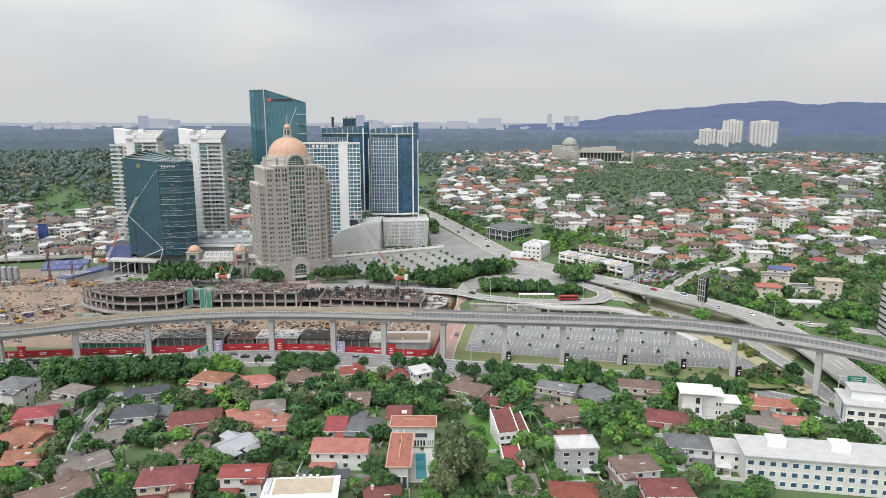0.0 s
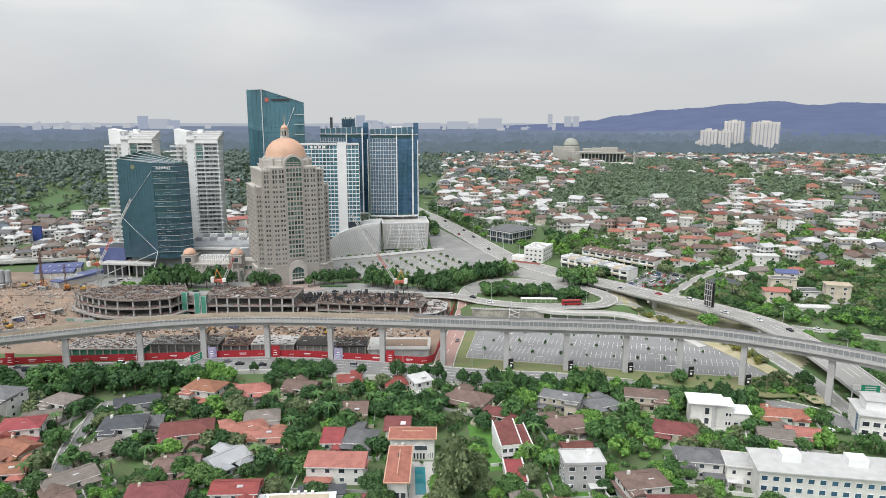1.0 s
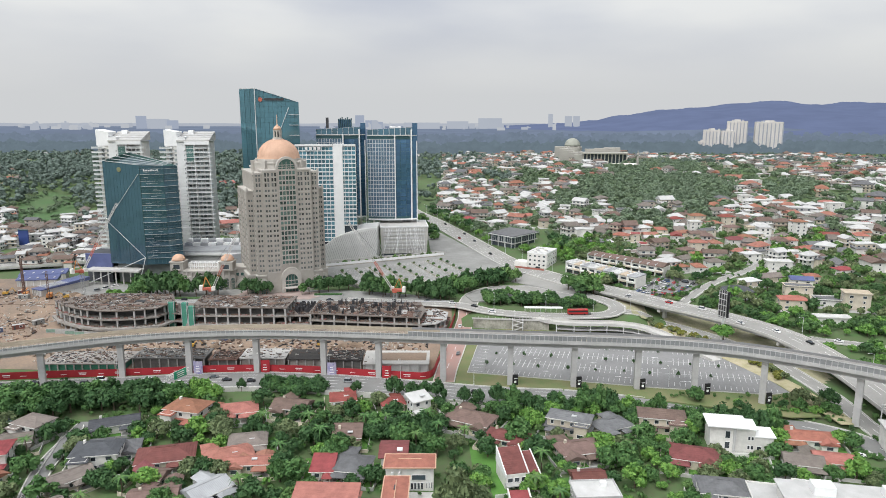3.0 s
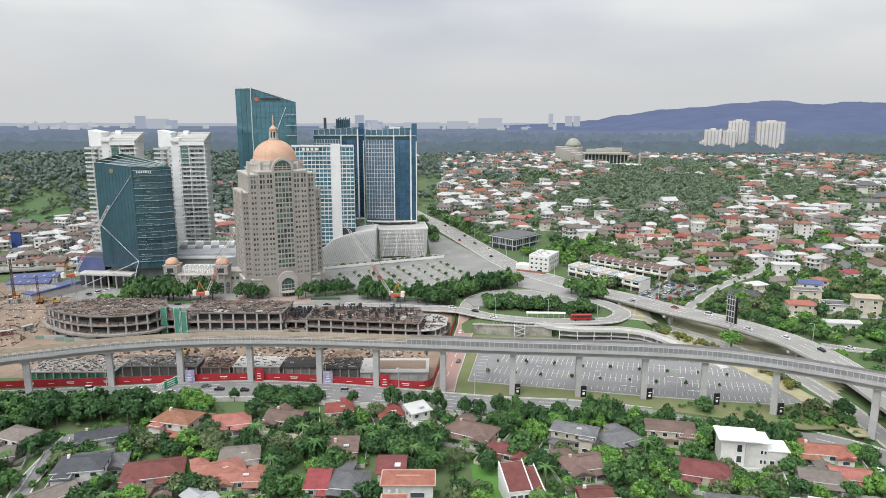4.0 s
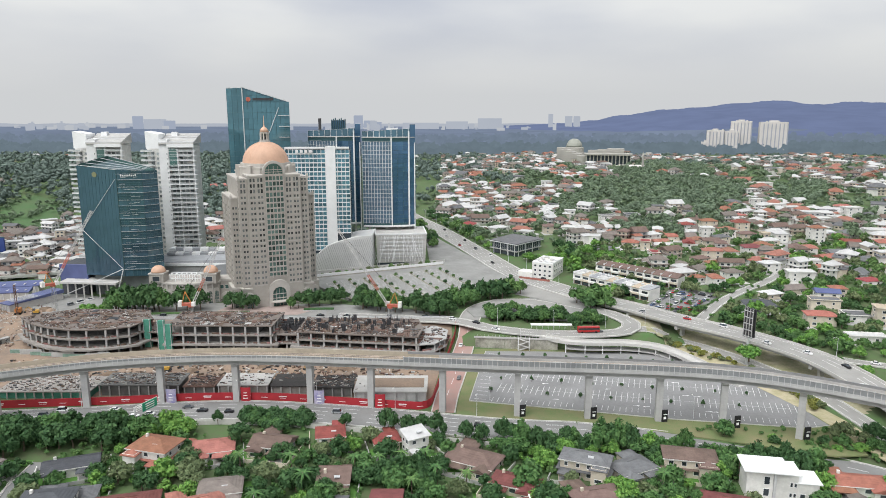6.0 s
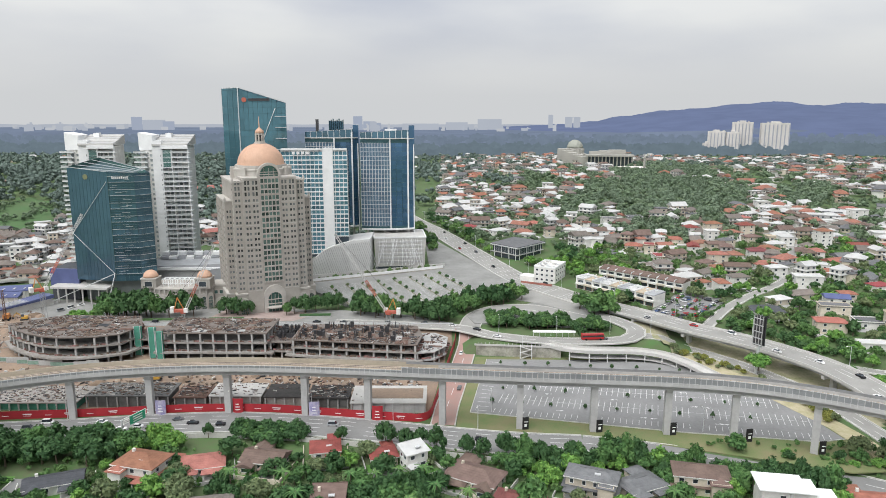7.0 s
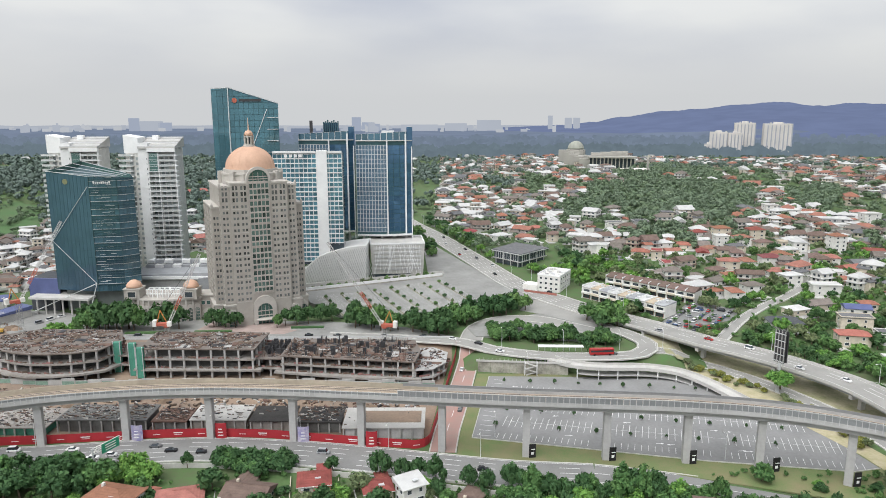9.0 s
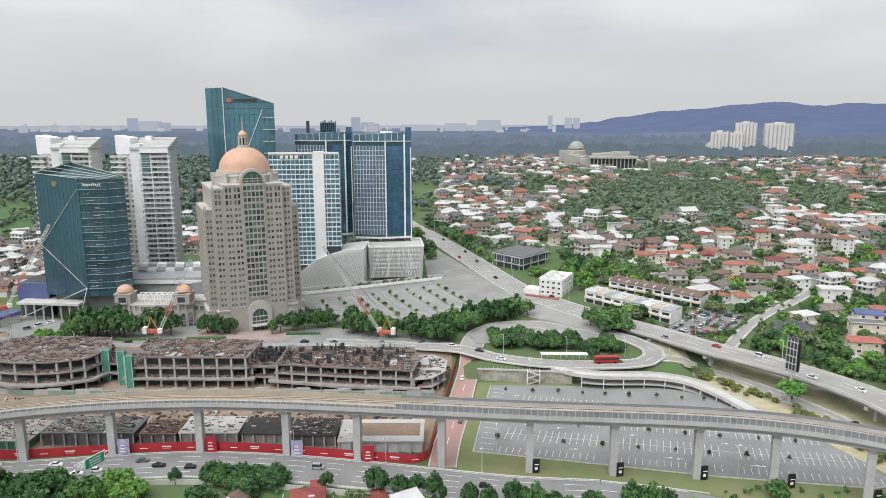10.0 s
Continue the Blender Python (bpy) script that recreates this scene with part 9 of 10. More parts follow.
def fill(n, x0, x1, y0, y1, r0, r1, test=lambda x, y: True, gap=0.4, houses=True):
    out, tries = [], 0
    grid = {}
    for a, b, c in (PLOTS + HOUSES if houses else []):
        grid.setdefault((int(a // 40), int(b // 40)), []).append((a, b, c))
    while len(out) < n and tries < n * 12:
        tries += 1
        x, y, r = FR.uniform(x0, x1), FR.uniform(y0, y1), FR.uniform(r0, r1)
        if abs(x) > 0.72 * y + 30 or not test(x, y) or not far_ok(x, y):
            continue
        i, j = int(x // 40), int(y // 40)
        if any(math.hypot(x - a, y - b) < c + r * gap for di in (-1, 0, 1) for dj in (-1, 0, 1) for a, b, c in grid.get((i + di, j + dj), ())):
            continue
        out.append((x, y, r))
    return out


spots = fill(1250, 10, 700, 640, 1150, 2.6, 6.4, gap=-0.15) + fill(900, 10, 700, 560, 1150, 1.8, 3.6, gap=-0.95) + fill(170, -40, 170, 640, 1000, 2.6, 5.0, gap=0.1) + fill(260, -560, -235, 530, 900, 2.4, 5.0, lambda x, y: y > 700 or FR.random() < 0.35)
spots += [(x, y, FR.uniform(1.5, 4.2)) for x, y in ((FR.uniform(-480, -375), FR.uniform(690, 862)) for _ in range(260)) if inside(x, y, MEADOW) and noise.noise(Vector((x / 22.0, y / 30.0, 5.0))) > 0.05]
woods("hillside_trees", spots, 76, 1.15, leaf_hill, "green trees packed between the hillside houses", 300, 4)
spots = fill(1050, 90, 520, 650, 1340, 2.8, 6.2, wooded, gap=-0.1)
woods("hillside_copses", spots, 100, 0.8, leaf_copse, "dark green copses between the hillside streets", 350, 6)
spots = fill(900, -100, 1050, 1150, 1800, 3.6, 6.6, gap=-0.2) + fill(1400, -1300, 100, 900, 1800, 5, 9.5) + fill(420, -340, -50, 665, 1000, 4, 7) + fill(1100, -800, -230, 700, 1180, 4, 8)
woods("wooded_ridge", spots, 62, 1.1, wood_far, "woods over the far ridges, leaf colour paled for haze", 400, 4, 0.12)
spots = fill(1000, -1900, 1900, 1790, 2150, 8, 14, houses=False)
woods("distant_woods", spots, 26, 2.2, haze_wood, "continuous distant woods in a glowing haze colour", 500, 3)
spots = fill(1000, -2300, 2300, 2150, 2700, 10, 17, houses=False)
woods("distant_woods", spots, 22, 2.2, haze_wood_2, "distant woods in a paler, bluer glowing haze colour", 520, 3)
SHRUB = [(x, y, FR.uniform(0.7, 1.5)) for x, y in ((FR.uniform(-215, 210), FR.uniform(184, 312)) for _ in range(2900)) if abs(x) < 0.75 * y + 8 and all(math.hypot(x - a, y - b) > c * 0.92 for a, b, c in PLOTS) and not on_road(x, y, 1.0)]
SHRUB += [(x, y, FR.uniform(0.8, 1.8)) for x, y in ((FR.uniform(95, 400), FR.uniform(385, 640)) for _ in range(1700)) if x < 0.66 * y and x > 110 + max(0, 500 - y) * 0.55 and all(math.hypot(x - a, y - b) > c * 0.9 for a, b, c in PLOTS) and not on_road(x, y, 1.0)]
woods("garden_shrubs", SHRUB, 34, 1.9, leaf_mid, "low green garden shrubs and hedges between the villas", 600, 2, 0.4)
# bright meadow on the left slope
meadow_geo = Geo()
MB = (-500, 680, -370, 880)
NX, NY = 26, 40
for j in range(NY + 1):
    for i in range(NX + 1):
        x, y = MB[0] + 5.0 * i, MB[1] + 5.0 * j
        meadow_geo.v.append((x, y, land(x, y) + 0.35))
for j in range(NY):
    for i in range(NX):
        if inside(MB[0] + 5.0 * i + 2.5, MB[1] + 5.0 * j + 2.5, MEADOW):
            a = j * (NX + 1) + i
            meadow_geo.f.append((a, a + 1, a + NX + 2, a + NX + 1))
            meadow_geo.m.append(0)
structure("meadow", meadow_geo, meadow_m, "bright green open meadow on the slope", "meadow")


def tall_board(x, y, w, z0, z1, m, label):
    root = thing("billboard", x, y, land(x, y), -8, label, "billboard", "tall roadside boards")
    b = z0 - land(x, y)
    part("board", Geo().box(0, 0, b, w, 1.2, z1 - z0), m, root)
    part("rim", Geo().box(0, -0.1, z1 - land(x, y), w + 0.6, 1.6, 0.6), mullion, root)
    for s in (-1, 1):
        part("post", Geo().box(s * w * 0.3, 0.9, -1, 0.9, 0.9, b + 9), concrete, root)


tall_board(-361, 621, 9.0, 1.5, 19, mat("board_blue", (0.035, 0.06, 0.20), 0.4, var=0.15, scale=0.2), "tall dark blue roadside billboard")
tall_board(-405, 645, 10.0, 2, 18, mat("board_grey", (0.22, 0.25, 0.29), 0.5, var=0.15, scale=0.2), "tall grey roadside billboard")
# pale link road on low piers behind the site
link = thing("link_viaduct", 0, 0, 0, label="pale concrete link road with parapets on low piers", category="viaduct", kind="structure")
LK = [(-420, 512), (-338, 524), (-316, 529), (-290, 538), (-262, 552)]
for (xa, ya), (xb, yb) in zip(LK, LK[1:]):
    L, ang = math.hypot(xb - xa, yb - ya), math.degrees(math.atan2(yb - ya, xb - xa))
    at = pose((xa + xb) / 2, (ya + yb) / 2, 7.0, 0, 0, ang)
    part("deck", Geo().box(0, 0, 0, L + 0.8, 10, 1.2), concrete, link, at=at)
    for s in (-1, 1):
        part("parapet", Geo().box(0, 4.9 * s, 1.2, L + 0.8, 0.3, 1.1), concrete_pale, link, at=at)
    part("pier", Geo().box(0, 0, -12, 2.0, 5, 12), concrete, link, at=at)
# red-roofed school block on the left slope
for x, y in ((-196, 690), (-280, 905), (-372, 930)):
    house(x, y, 34, 12, 35, 3, "gable", "coral", "white", detail=False, group="slope villas")


# ---- far landmarks ----
def slab_block(x, y, w, d, h, rz, n_bays, label, m):
    root = thing("apartment_block", x, y, land(x, y) - 14, rz, label, "building", "far apartment blocks")
    h += 11
    part("wall", Geo().box(0, 0, 0, w, d, h), m, root)
    for k in range(n_bays):
        xx = -w / 2 + w * (k + 0.5) / n_bays
        part("bay", Geo().box(xx, -d / 2 - 1, 0, w / n_bays * 0.45, 2.5, h + (3 if k % 3 == 1 else 0)), m, root)
        part("window_strip", Geo().box(xx + w / n_bays * 0.42, -d / 2 - 0.1, 4, w / n_bays * 0.3, 0.4, h - 8), far_window, root)
    part("roof_house", Geo().box(0, 0, h, w * 0.3, d * 0.6, 4), m, root)


far_pale = mat("far_pale_render", (0.60, 0.57, 0.54), 0.8, var=0.1, scale=0.03)
far_window = mat("far_window_band", (0.36, 0.38, 0.42), 0.6, var=0.1, scale=0.05)
slab_block(742, 1985, 44, 24, 60, -18, 5, "cream high-rise apartment block on the wooded ridge", far_pale)
slab_block(782, 1975, 34, 24, 58, -18, 4, "cream high-rise apartment block on the wooded ridge", far_pale)
slab_block(815, 1995, 52, 24, 84, -18, 6, "tall cream apartment slab on the wooded ridge", far_pale)
slab_block(896, 1980, 70, 26, 82, -14, 7, "tall white apartment slab on the wooded ridge", far_pale)
slab_block(707, 1960, 16, 14, 30, 0, 2, "small pale tower house", far_pale)
# domed hall on the ridge, and the colonnaded hall below it
far_stone = mat("far_hall_stone", (0.36, 0.35, 0.32), 0.8, var=0.15, scale=0.04)
far_dome = mat("far_dome_sheet", (0.31, 0.32, 0.28), 0.7, var=0.15, scale=0.05)
hall = thing("domed_hall", 295, 1640, 9, -14, "pale hall with a shallow dome and stepped terraces", "building")
part("dome", Geo().lathe([(18 * math.cos(t), 29 + 19 * math.sin(t)) for t in (radians(4 + 9 * k) for k in range(10))], 28), far_dome, hall, smooth=True)
part("drum", Geo().lathe([(26, -6), (26, 17), (20, 18), (20, 28), (18.6, 29.5)], 24), far_stone, hall)
for k in range(12):
    part("drum_fin", Geo().box(20.2 * math.cos(0.524 * k), 20.2 * math.sin(0.524 * k), 16, 1.6, 1.2, 13, 30 * k), far_stone, hall)
for k in range(4):
    part("terrace", Geo().box(-20 + 24 * k, -24 - 5 * k, -8, 52, 30, 20 - 3.2 * k), far_stone, hall)
    part("terrace_glazing", Geo().box(-20 + 24 * k, -39.2 - 5 * k, 4.5 - 3.2 * k, 46, 0.6, 4), far_window, hall)
col_hall = thing("colonnaded_hall", 277, 1235, land(277, 1235), -12, "long pale hall behind a tall colonnade", "building")
part("hall", Geo().box(0, 8, -2, 70, 20, 19), window_isl, col_hall)
for k in range(13):
    part("column", Geo().box(-36 + 6 * k, -4, -2, 1.7, 1.7, 19), far_stone, col_hall)
part("roof", Geo().box(0, 5, 17, 78, 26, 2.6), far_stone, col_hall)
for k in range(3):
    part("upper_block", Geo().box(-14 + 13 * k, 14 + 4 * k, 19.5, 40 - 6 * k, 12, 5 + 1.2 * k), far_stone, col_hall)
for k in range(5):
    part("side_terrace", Geo().box(-44 - 9 * k, 16 + 10 * k, -2, 16, 16, 17 + 2.8 * k), far_stone, col_hall)
mosque = thing("low_white_hall", 284, 1120, land(284, 1120), -8, "low white hall with a slim tower", "building")
part("wall", Geo().box(0, 0, -2, 40, 20, 8), far_stone, mosque)
part("roof", Geo().prism([(-22, -12), (22, -12), (22, 12), (-22, 12)], 6, 7.2, taper=[(-15, -7), (15, -7), (15, 7), (-15, 7)]), far_pale, mosque)
part("tower", Geo().lathe([(1.7, -2), (1.5, 20), (2.0, 20.4), (1.9, 22), (0.9, 24), (0.2, 28)], 10, 16, -10), far_stone, mosque)
# hill range and skyline, kilometres off; their haze is an emissive colour
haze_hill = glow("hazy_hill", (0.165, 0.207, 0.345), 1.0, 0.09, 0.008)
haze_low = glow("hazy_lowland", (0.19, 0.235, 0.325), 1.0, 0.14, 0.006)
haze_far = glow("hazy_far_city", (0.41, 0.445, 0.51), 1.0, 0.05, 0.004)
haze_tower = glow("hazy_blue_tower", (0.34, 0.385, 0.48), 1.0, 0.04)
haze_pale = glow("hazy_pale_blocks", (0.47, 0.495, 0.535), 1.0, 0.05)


def ridge(name, y0, x0, x1, crest, foot, m, label, step=25, depth=500):
    gg = Geo()
    n = int((x1 - x0) / step)
    for k in range(n + 1):
        x = x0 + (x1 - x0) * k / n
        t = crest(x)
        gg.v += [(x, y0 - depth, foot), (x, y0 - depth * 0.45, foot + (t - foot) * 0.55 + 6 * noise.noise(Vector((x / 160, 1.5, 0)))), (x, y0, t), (x, y0 + 150, foot)]
    for k in range(n):
        for j in range(3):
            a = 4 * k + j
            gg.f.append((a, a + 4, a + 5, a + 1))
            gg.m.append(0)
    tagged(new(name, gg.mesh(name, [m], True)), label, "backdrop", kind="structure")


def bump(x, c, w, h):
    return h * math.exp(-((x - c) / w) ** 2)


hill_pts = [(380, 27), (730, 40), (900, 57), (1068, 87), (1336, 120), (1538, 133), (1738, 156), (2006, 173), (2176, 153), (2277, 150), (2410, 166), (2637, 160), (3000, 170), (3600, 120)]


def hill_top(x):
    for (a, p), (b, q) in zip(hill_pts, hill_pts[1:]):
        if x <= b:
            t = max(0, (x - a) / (b - a))
            t = t * t * (3 - 2 * t)
            return p + (q - p) * t + 3.0 * noise.noise(Vector((x / 60, 0, 0))) + 2.4 * noise.noise(Vector((x / 17, 4, 0))) + 1.6 * noise.noise(Vector((x / 7, 9, 0)))
    return 120


ridge("hill_range", 4300, 250, 3500, hill_top, -40, haze_hill, "long wooded hill glowing in a blue haze colour", step=9, depth=2000)
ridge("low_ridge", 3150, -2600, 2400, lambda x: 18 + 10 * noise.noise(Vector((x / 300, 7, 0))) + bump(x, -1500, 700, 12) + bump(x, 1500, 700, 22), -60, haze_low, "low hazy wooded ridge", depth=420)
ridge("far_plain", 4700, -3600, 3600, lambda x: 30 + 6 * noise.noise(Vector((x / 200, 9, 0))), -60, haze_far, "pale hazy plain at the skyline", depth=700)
# Flat emissive slabs in haze colours, added to cover the far ground.
structure("near_haze_flats", Geo().prism([(-4800, 1840), (4800, 1840), (4800, 2450), (-4800, 2450)], -2, 12.5), haze_wood, "flat lowland sheet glowing in the woods' haze colour", "backdrop")
structure("far_flats", Geo().prism([(-4800, 2450), (4800, 2450), (4800, 4880), (-4800, 4880)], 2, 14), haze_low, "flat lowland sheet glowing in a pale haze colour", "backdrop")
SK = random.Random(41)
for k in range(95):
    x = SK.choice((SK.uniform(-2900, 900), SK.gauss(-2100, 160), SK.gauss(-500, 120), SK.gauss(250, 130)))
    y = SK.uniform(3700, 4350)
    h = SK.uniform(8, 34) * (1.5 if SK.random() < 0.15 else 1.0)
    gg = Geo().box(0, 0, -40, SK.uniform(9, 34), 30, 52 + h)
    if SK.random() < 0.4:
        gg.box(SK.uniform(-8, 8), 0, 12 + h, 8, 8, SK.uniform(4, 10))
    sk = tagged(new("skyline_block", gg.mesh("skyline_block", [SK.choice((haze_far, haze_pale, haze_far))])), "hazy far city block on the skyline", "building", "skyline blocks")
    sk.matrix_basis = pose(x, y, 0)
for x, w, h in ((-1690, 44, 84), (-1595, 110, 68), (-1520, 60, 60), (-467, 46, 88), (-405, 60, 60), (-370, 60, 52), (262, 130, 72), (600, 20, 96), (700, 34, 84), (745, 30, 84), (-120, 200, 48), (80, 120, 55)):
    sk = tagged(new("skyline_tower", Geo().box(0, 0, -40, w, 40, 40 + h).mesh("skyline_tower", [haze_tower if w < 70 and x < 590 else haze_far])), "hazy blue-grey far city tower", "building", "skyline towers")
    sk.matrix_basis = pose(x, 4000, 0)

# ---- vehicles ----
def car_meshes(kind):
    """Body, glasshouse and wheel meshes, nose towards +x."""
    ln, wd, h, cab = {"saloon": (4.5, 1.8, 1.45, (-1.45, 1.0)), "van": (4.7, 1.85, 1.9, (-2.1, 1.5)), "hatch": (3.9, 1.75, 1.5, (-1.8, 0.9))}[kind]
    a, w = ln / 2, wd / 2
    body = Geo().prism([(-a, -w), (a - 0.25, -w), (a, -w * 0.7), (a, w * 0.7), (a - 0.25, w), (-a, w)], 0.28, 0.86, taper=[(-a + 0.08, -w + 0.06), (a - 0.4, -w + 0.06), (a - 0.15, -w * 0.65), (a - 0.15, w * 0.65), (a - 0.4, w - 0.06), (-a + 0.08, w - 0.06)])
    glass = Geo().prism([(cab[0], -w + 0.1), (cab[1], -w + 0.1), (cab[1], w - 0.1), (cab[0], w - 0.1)], 0.86, h - 0.06, taper=[(cab[0] + 0.45, -w + 0.28), (cab[1] - 0.6, -w + 0.28), (cab[1] - 0.6, w - 0.28), (cab[0] + 0.45, w - 0.28)])
    roof = Geo().prism([(cab[0] + 0.42, -w + 0.25), (cab[1] - 0.57, -w + 0.25), (cab[1] - 0.57, w - 0.25), (cab[0] + 0.42, w - 0.25)], h - 0.06, h)
    wheel = Geo().tube((0, -0.11, 0.32), (0, 0.11, 0.32), 0.32, n=10)
    return body, glass, roof, wheel.mesh("wheel", [rubber]), a, w


CARS = {}
CR = random.Random(51)
CAR_LABEL = ["white", "black", "silver", "red", "dark grey", "blue"]


def car(x, y, z, rz, kind="saloon", paint_i=0, wheels=True):
    key = (kind, paint_i)
    if key not in CARS:
        b, g_, r_, wh, a, w = car_meshes(kind)
        CARS[key] = b.mesh("body", [car_paints[paint_i]]), g_.mesh("glass", [window_m]), r_.mesh("roof", [car_paints[paint_i]]), wh, a, w
    b, g_, r_, wh, a, w = CARS[key]
    root = thing("car", x, y, z, rz, f"{CAR_LABEL[paint_i]} {kind} car on the asphalt", "car", "cars")
    part("body", b, None, root)
    part("glass", g_, None, root)
    part("roof", r_, None, root)
    if wheels:
        for sx in (-0.62, 0.62):
            for sy in (-1, 1):
                part("wheel", wh, None, root, at=pose(sx * a, sy * (w - 0.12), 0))
    return root


def on_line(pack, s, off, kind, p_i, back=False, lift=0.32):
    line, nrm = pack
    i = int(s * (len(line) - 2))
    p, q, n = line[i], line[i + 1], nrm[i]
    ang = math.degrees(math.atan2(q.y - p.y, q.x - p.x)) + (180 if back else 0)
    c = p + n * off
    car(c.x, c.y, p.z + lift, ang, kind, p_i)


nr = near_road[1:]
for s, o, k, c in ((0.27, 6, "saloon", 0), (0.31, -2, "hatch", 0), (0.36, 6, "saloon", 4), (0.375, 2, "van", 1), (0.415, 5, "saloon", 1), (0.43, -1, "saloon", 1), (0.475, 6, "van", 0), (0.485, -3, "hatch", 0), (0.20, 3, "saloon", 1), (0.245, -5, "saloon", 4), (0.56, -4, "saloon", 0), (0.16, 5, "hatch", 2)):
    on_line(nr, s, o, k, c)
fl = (fly_line, fly_n)
for s, o, k, c, b in ((0.30, 4, "saloon", 3, False), (0.46, -3, "saloon", 0, False), (0.56, 4, "saloon", 1, False), (0.62, -4, "saloon", 0, True), (0.38, 5, "van", 0, False), (0.70, 3, "saloon", 4, False), (0.22, -4, "hatch", 2, True), (0.52, 1, "saloon", 0, False)):
    on_line(fl, s, o, k, c, b, 0.02)
bl = boulevard[1:]
for s, o, k, c in ((0.45, 4, "saloon", 1), (0.52, -4, "saloon", 0), (0.58, 5, "saloon", 1), (0.66, 2, "van", 4), (0.72, 5, "saloon", 0), (0.78, -3, "saloon", 1), (0.86, 4, "saloon", 0), (0.92, 6, "van", 1), (0.62, -6, "hatch", 3)):
    on_line(bl, s, o, k, c)
tr = top_road[1:]
for s, o, k, c in ((0.42, 2, "saloon", 1), (0.47, -2, "saloon", 0), (0.34, 2, "hatch", 0), (0.75, 2, "saloon", 4)):
    on_line(tr, s, o, k, c)
on_line(side_road[1:], 0.35, -2.5, "saloon", 4)
on_line(side_road[1:], 0.80, 2.0, "saloon", 0)
on_line(slip_road[1:], 0.45, 2.0, "saloon", 1)
on_line(slip_road_2[1:], 0.55, 0.0, "saloon", 0)
for x, y, rz in ((-70, 447, 2), (-55, 446, 182), (-30, 446, 2), (-160, 446, 180), (-182, 445.6, 2), (-205, 446, 2), (-225, 470, 60), (-222, 476, 60), (-219, 482, 60), (-236, 462, 40), (-120, 446, 0), (-10, 445, 180)):
    car(x, y, 4.9, rz, CR.choice(("saloon", "van", "hatch")), CR.choice((0, 1, 2, 4)), wheels=False)
# full parking court
for r in range(5):
    for k in range(9):
        u, v = (k + 0.6) / 10, (r + 0.5) / 5
        a = Vector((119, 462)).lerp(Vector((137, 444)), v)
        b = Vector((153, 504)).lerp(Vector((174, 487)), v)
        c = a.lerp(b, u)
        if CR.random() < 0.85:
            car(c.x, c.y, land(c.x, c.y) + 0.22, 50 + 90 * (r % 2) + CR.uniform(-5, 5), CR.choice(("saloon", "hatch", "van")), CR.choice((0, 0, 1, 2, 2, 4, 3, 5)), wheels=False)
for x, y, rz in ((110, 452, -45), (196, 505, 40), (-196, 292, 10), (-38, 286, 80), (150, 262, 10), (60, 268, 70)):
    car(x, y, land(x, y) + 0.3, rz, "saloon", CR.choice((0, 1, 2)))
bus = thing("red_coach", 77, 415.2, 5.62, 4, "long red coach parked on the upper road", "coach")
part("body", Geo().box(0, 0, 0.5, 11.5, 2.5, 2.7), car_paints[3], bus)
part("window_band", Geo().box(0, 0, 1.7, 11.2, 2.56, 0.9), window_m, bus)
for sx in (-3.6, 3.8):
    for sy in (-1, 1):
        part("wheel", Geo().tube((sx, sy * 1.25 - 0.15, 0.5), (sx, sy * 1.25 + 0.15, 0.5), 0.5, n=10), rubber, bus)


# ---- street furniture ----
def street_lamp(x, y, z, rz, h=9.5):
    root = thing("street_lamp", x, y, z, rz, "slim grey street lamp with a curved arm", "street lamp", "street lamps")
    part("pole", Geo().tube((0, 0, -0.4), (0, 0, h), 0.13, 0.08, n=6), steel, root)
    part("arm", Geo().tube((0, 0, h), (1.2, 0, h + 0.5), 0.07, n=5).tube((1.2, 0, h + 0.5), (2.4, 0, h + 0.55), 0.06, n=5), steel, root)
    part("lamp_head", Geo().box(2.7, 0, h + 0.45, 0.9, 0.35, 0.16), crane_white, root)


line, nrm = near_road[1:]
for i in range(4, len(line) - 6, 5):
    p, n = line[i], nrm[i]
    for s in (1,):
        c = p + n * (s * 9.4)
        street_lamp(c.x, c.y, p.z + 0.3, math.degrees(math.atan2(-n.y * s, -n.x * s)))
for i in range(3, len(fly_line) - 6, 5):
    p, n = fly_line[i], fly_n[i]
    c = p + n * 8.2
    street_lamp(c.x, c.y, p.z, math.degrees(math.atan2(-n.y, -n.x)))
line, nrm = boulevard[1:]
for i in range(12, len(line) - 2, 6):
    p, n = line[i], nrm[i]
    c = p + n * 9.9
    street_lamp(c.x, c.y, p.z + 0.3, math.degrees(math.atan2(-n.y, -n.x)))
for x, y in ((40, 405.5), (60, 424), (30, 428), (88, 424), (110, 426), (20, 340), (60, 330), (100, 322)):
    street_lamp(x, y, land(x, y) + (0.9 if y > 400 else 0.1), 90, 8.5)
# billboard seen from behind
bb = thing("billboard", 147.0, 382.5, 0, 28, "tall dark billboard frame seen from behind", "billboard")
part("column", Geo().tube((0, 0, 0), (0, 0, 15), 0.7, n=12), steel, bb)
part("panel", Geo().box(-0.9, 0, 14.0, 0.5, 5.0, 14.0), dark_steel, bb)
part("panel", Geo().box(0.9, 0, 14.0, 0.5, 5.0, 14.0), dark_steel, bb)
for k in range(5):
    part("rail", Geo().box(-1.3, 0, 14.4 + 3.1 * k, 0.3, 5.2, 0.3), steel, bb)
for k in range(4):
    part("upright", Geo().box(-1.3, -2.3 + 1.53 * k, 14.0, 0.3, 0.3, 14.3), concrete, bb)
for k in range(3):
    part("lamp_arm", Geo().tube((0, -1.9 + 1.9 * k, 28), (-2.2, -1.9 + 1.9 * k, 29.6), 0.08, n=4), steel, bb)


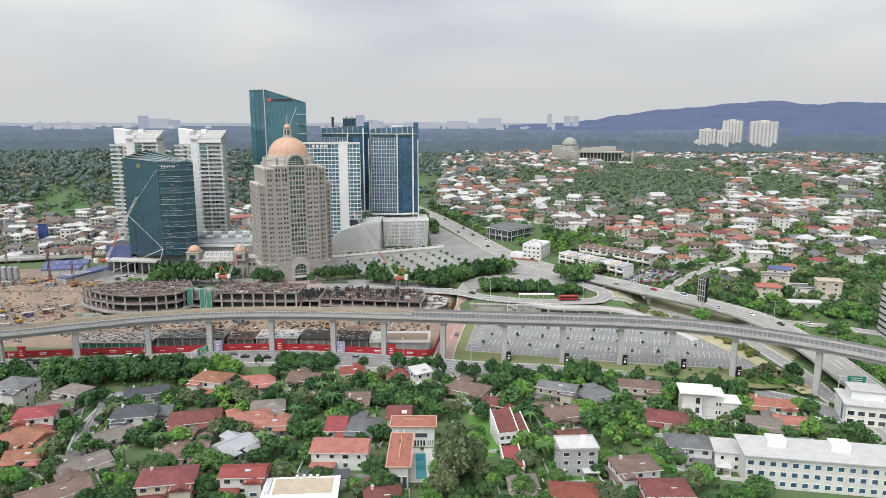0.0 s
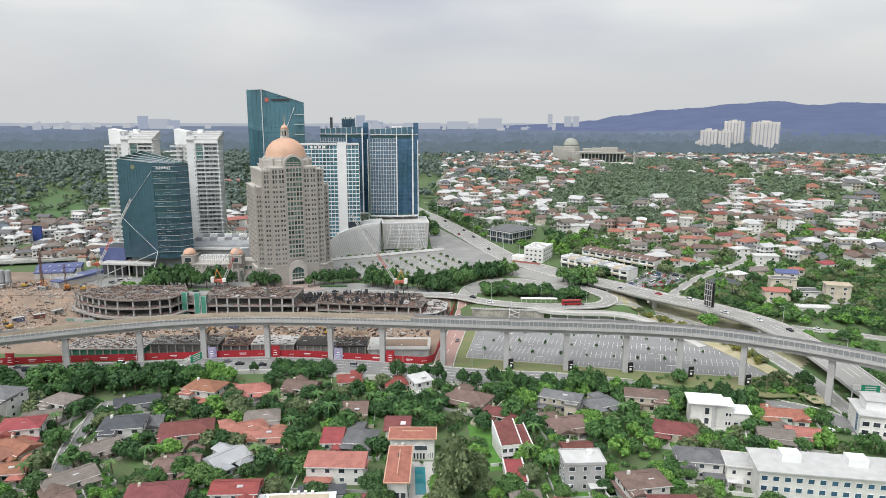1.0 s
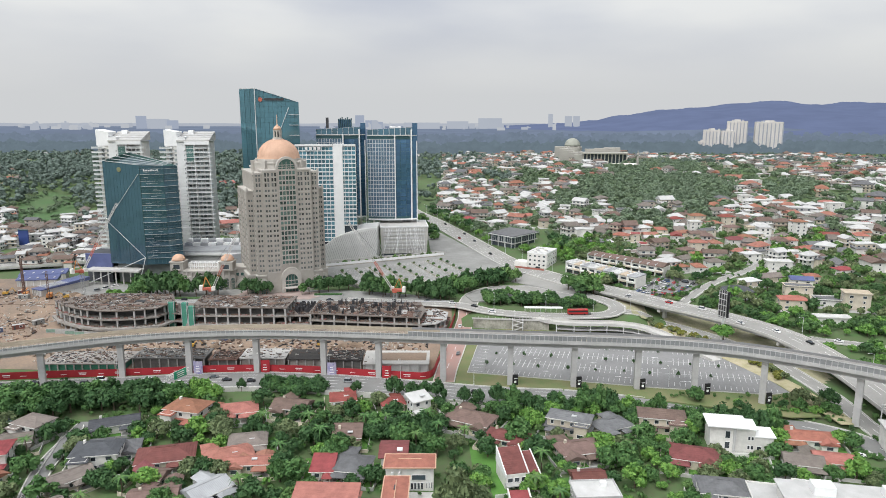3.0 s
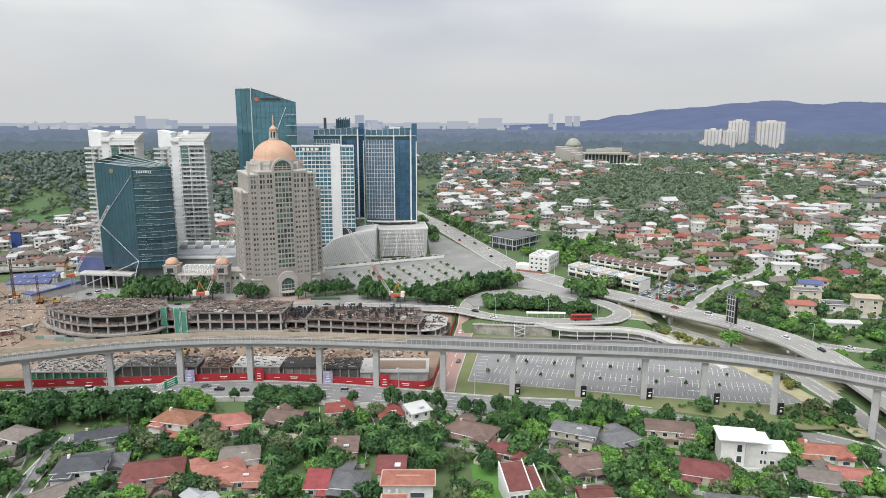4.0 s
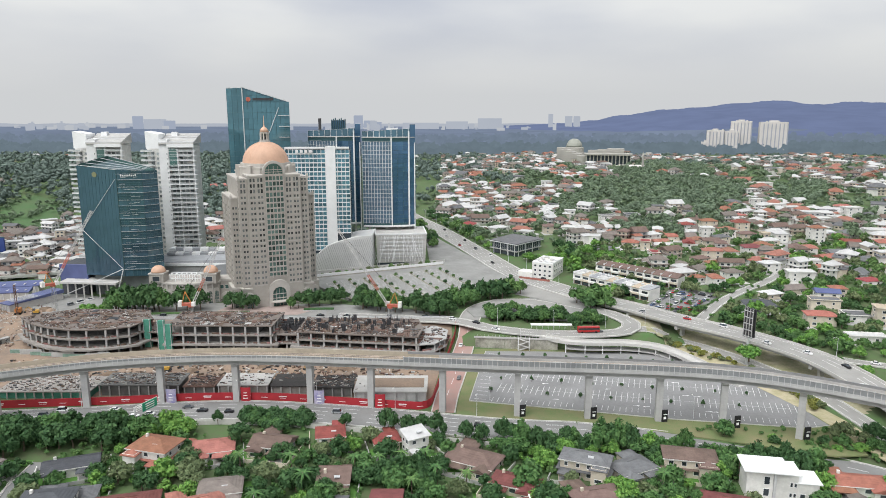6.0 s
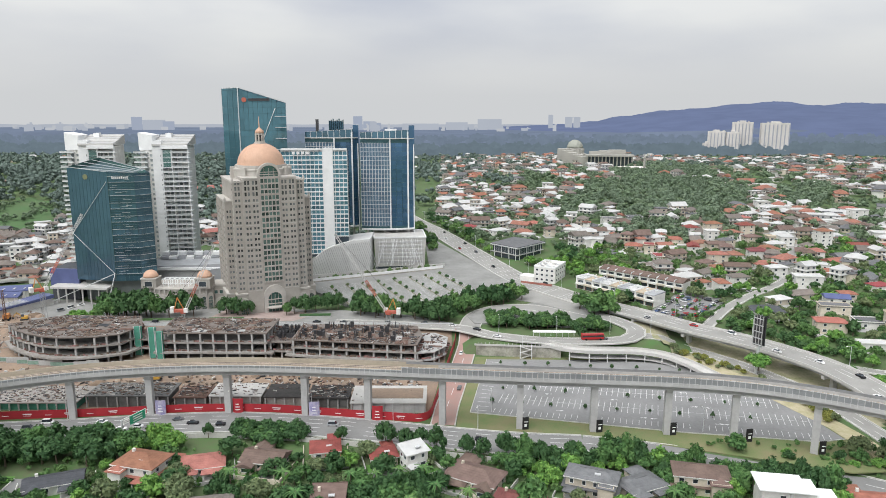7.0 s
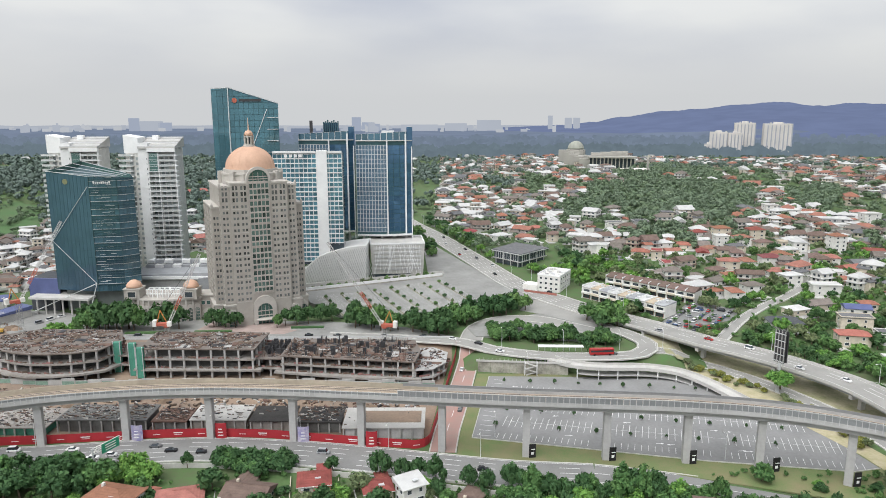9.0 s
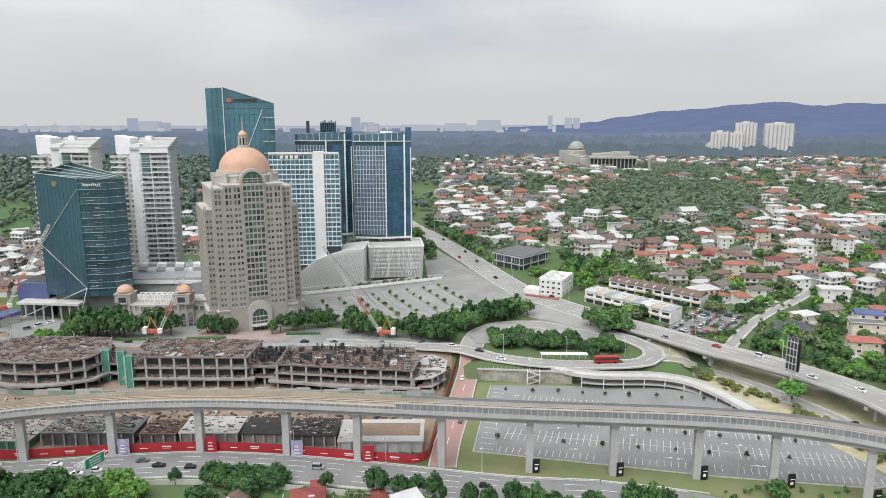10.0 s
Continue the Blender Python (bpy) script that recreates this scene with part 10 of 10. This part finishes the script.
def gantry(x, y, z, rz, span, label):
    root = thing("sign_gantry", x, y, z, rz, label, "road sign", "sign gantries")
    part("post", Geo().tube((0, 0, 0), (0, 0, 7.6), 0.28, n=8), steel, root)
    lattice(root, "truss", (0, 0, 6.6), (span, 0, 6.6), 1.4, crane_white, 1.4)
    part("sign_board", Geo().box(span * 0.55, -0.9, 4.6, span * 0.6, 0.2, 3.4), sign_green, root)
    for k in range(3):
        part("print_bar", Geo().box(span * 0.55, -1.03, 5.2 + 0.9 * k, span * 0.36, 0.05, 0.35), white_print, root)


sign_green = mat("sign_green", (0.03, 0.30, 0.17), 0.5, var=0.1)
gantry(-119.5, 315.5, 0.3, 66, 12, "green road sign on a white lattice gantry")
gantry(172, 286, 0.3, -10, 12, "green road sign on a white lattice gantry")
# printed boards at the viaduct piers in the car park
for x, y in ((30, 325.6), (58, 323.2), (85.5, 320.8), (112, 315.4), (134, 305.5)):
    sb = thing("pier_sign_board", x + 2.1, y - 1.6, 0.1, 8, "black sign board with white print at the pier foot", "sign", "pier sign boards")
    part("board", Geo().box(0, 0, 0, 2.4, 0.4, 5.0), rubber, sb)
    part("print_shape", Geo().box(0, -0.24, 1.2, 1.0, 0.06, 1.0, 0), white_print, sb)
    part("print_bar", Geo().box(0.2, -0.24, 3.0, 1.5, 0.06, 0.3), white_print, sb)
# cooling units on the roofs of the villas stay small; fences by the lane
for k in range(14):
    x, y = -146 + 0.45 * k * 2, 280 - 3.9 * k
    part_fence = thing("lane_fence_panel", x, y, land(x, y), -77, "low pale lane fence panel", "fence", "lane fence panels")
    part("rail", Geo().box(0, 0, 0.9, 3.9, 0.12, 0.2).box(0, 0, 0.4, 3.9, 0.12, 0.2), white_house, part_fence)
    part("post", Geo().box(-1.9, 0, -0.3, 0.2, 0.2, 1.6), white_house, part_fence)
# footbridge wall with hedge between road and villas
gw = thing("boundary_wall", 0, 0, 0, label="long pale boundary wall between the road and the villas", category="wall", kind="structure")
line, nrm = near_road[1:]
for i in range(len(line) - 1):
    p, q, n = line[i], line[i + 1], nrm[i]
    c = (p + q) / 2 - n * 13.2
    if -110 < c.x < 20:
        part("panel", Geo().box(0, 0, -1, (q - p).length + 0.05, 0.25, 2.9), concrete_pale, gw, at=pose(c.x, c.y, land(c.x, c.y), 0, 0, math.degrees(math.atan2(q.y - p.y, q.x - p.x))))

# cars on the near road
for x, y, pi, kd in ((-134, 329.4, 0, "saloon"), (-118, 325.4, 0, "hatch"), (-105, 332, 4, "saloon"), (-98, 328.6, 1, "saloon"), (-86.7, 327.5, 1, "hatch"), (-80, 324.3, 1, "saloon"), (-42.7, 327.0, 2, "van"), (-160, 324, 4, "van"), (-20, 319, 0, "saloon"), (14, 314.6, 1, "hatch")):
    car(x, y, land(x, y) + 0.3, 4 if x < -60 else -5, kd, pi)
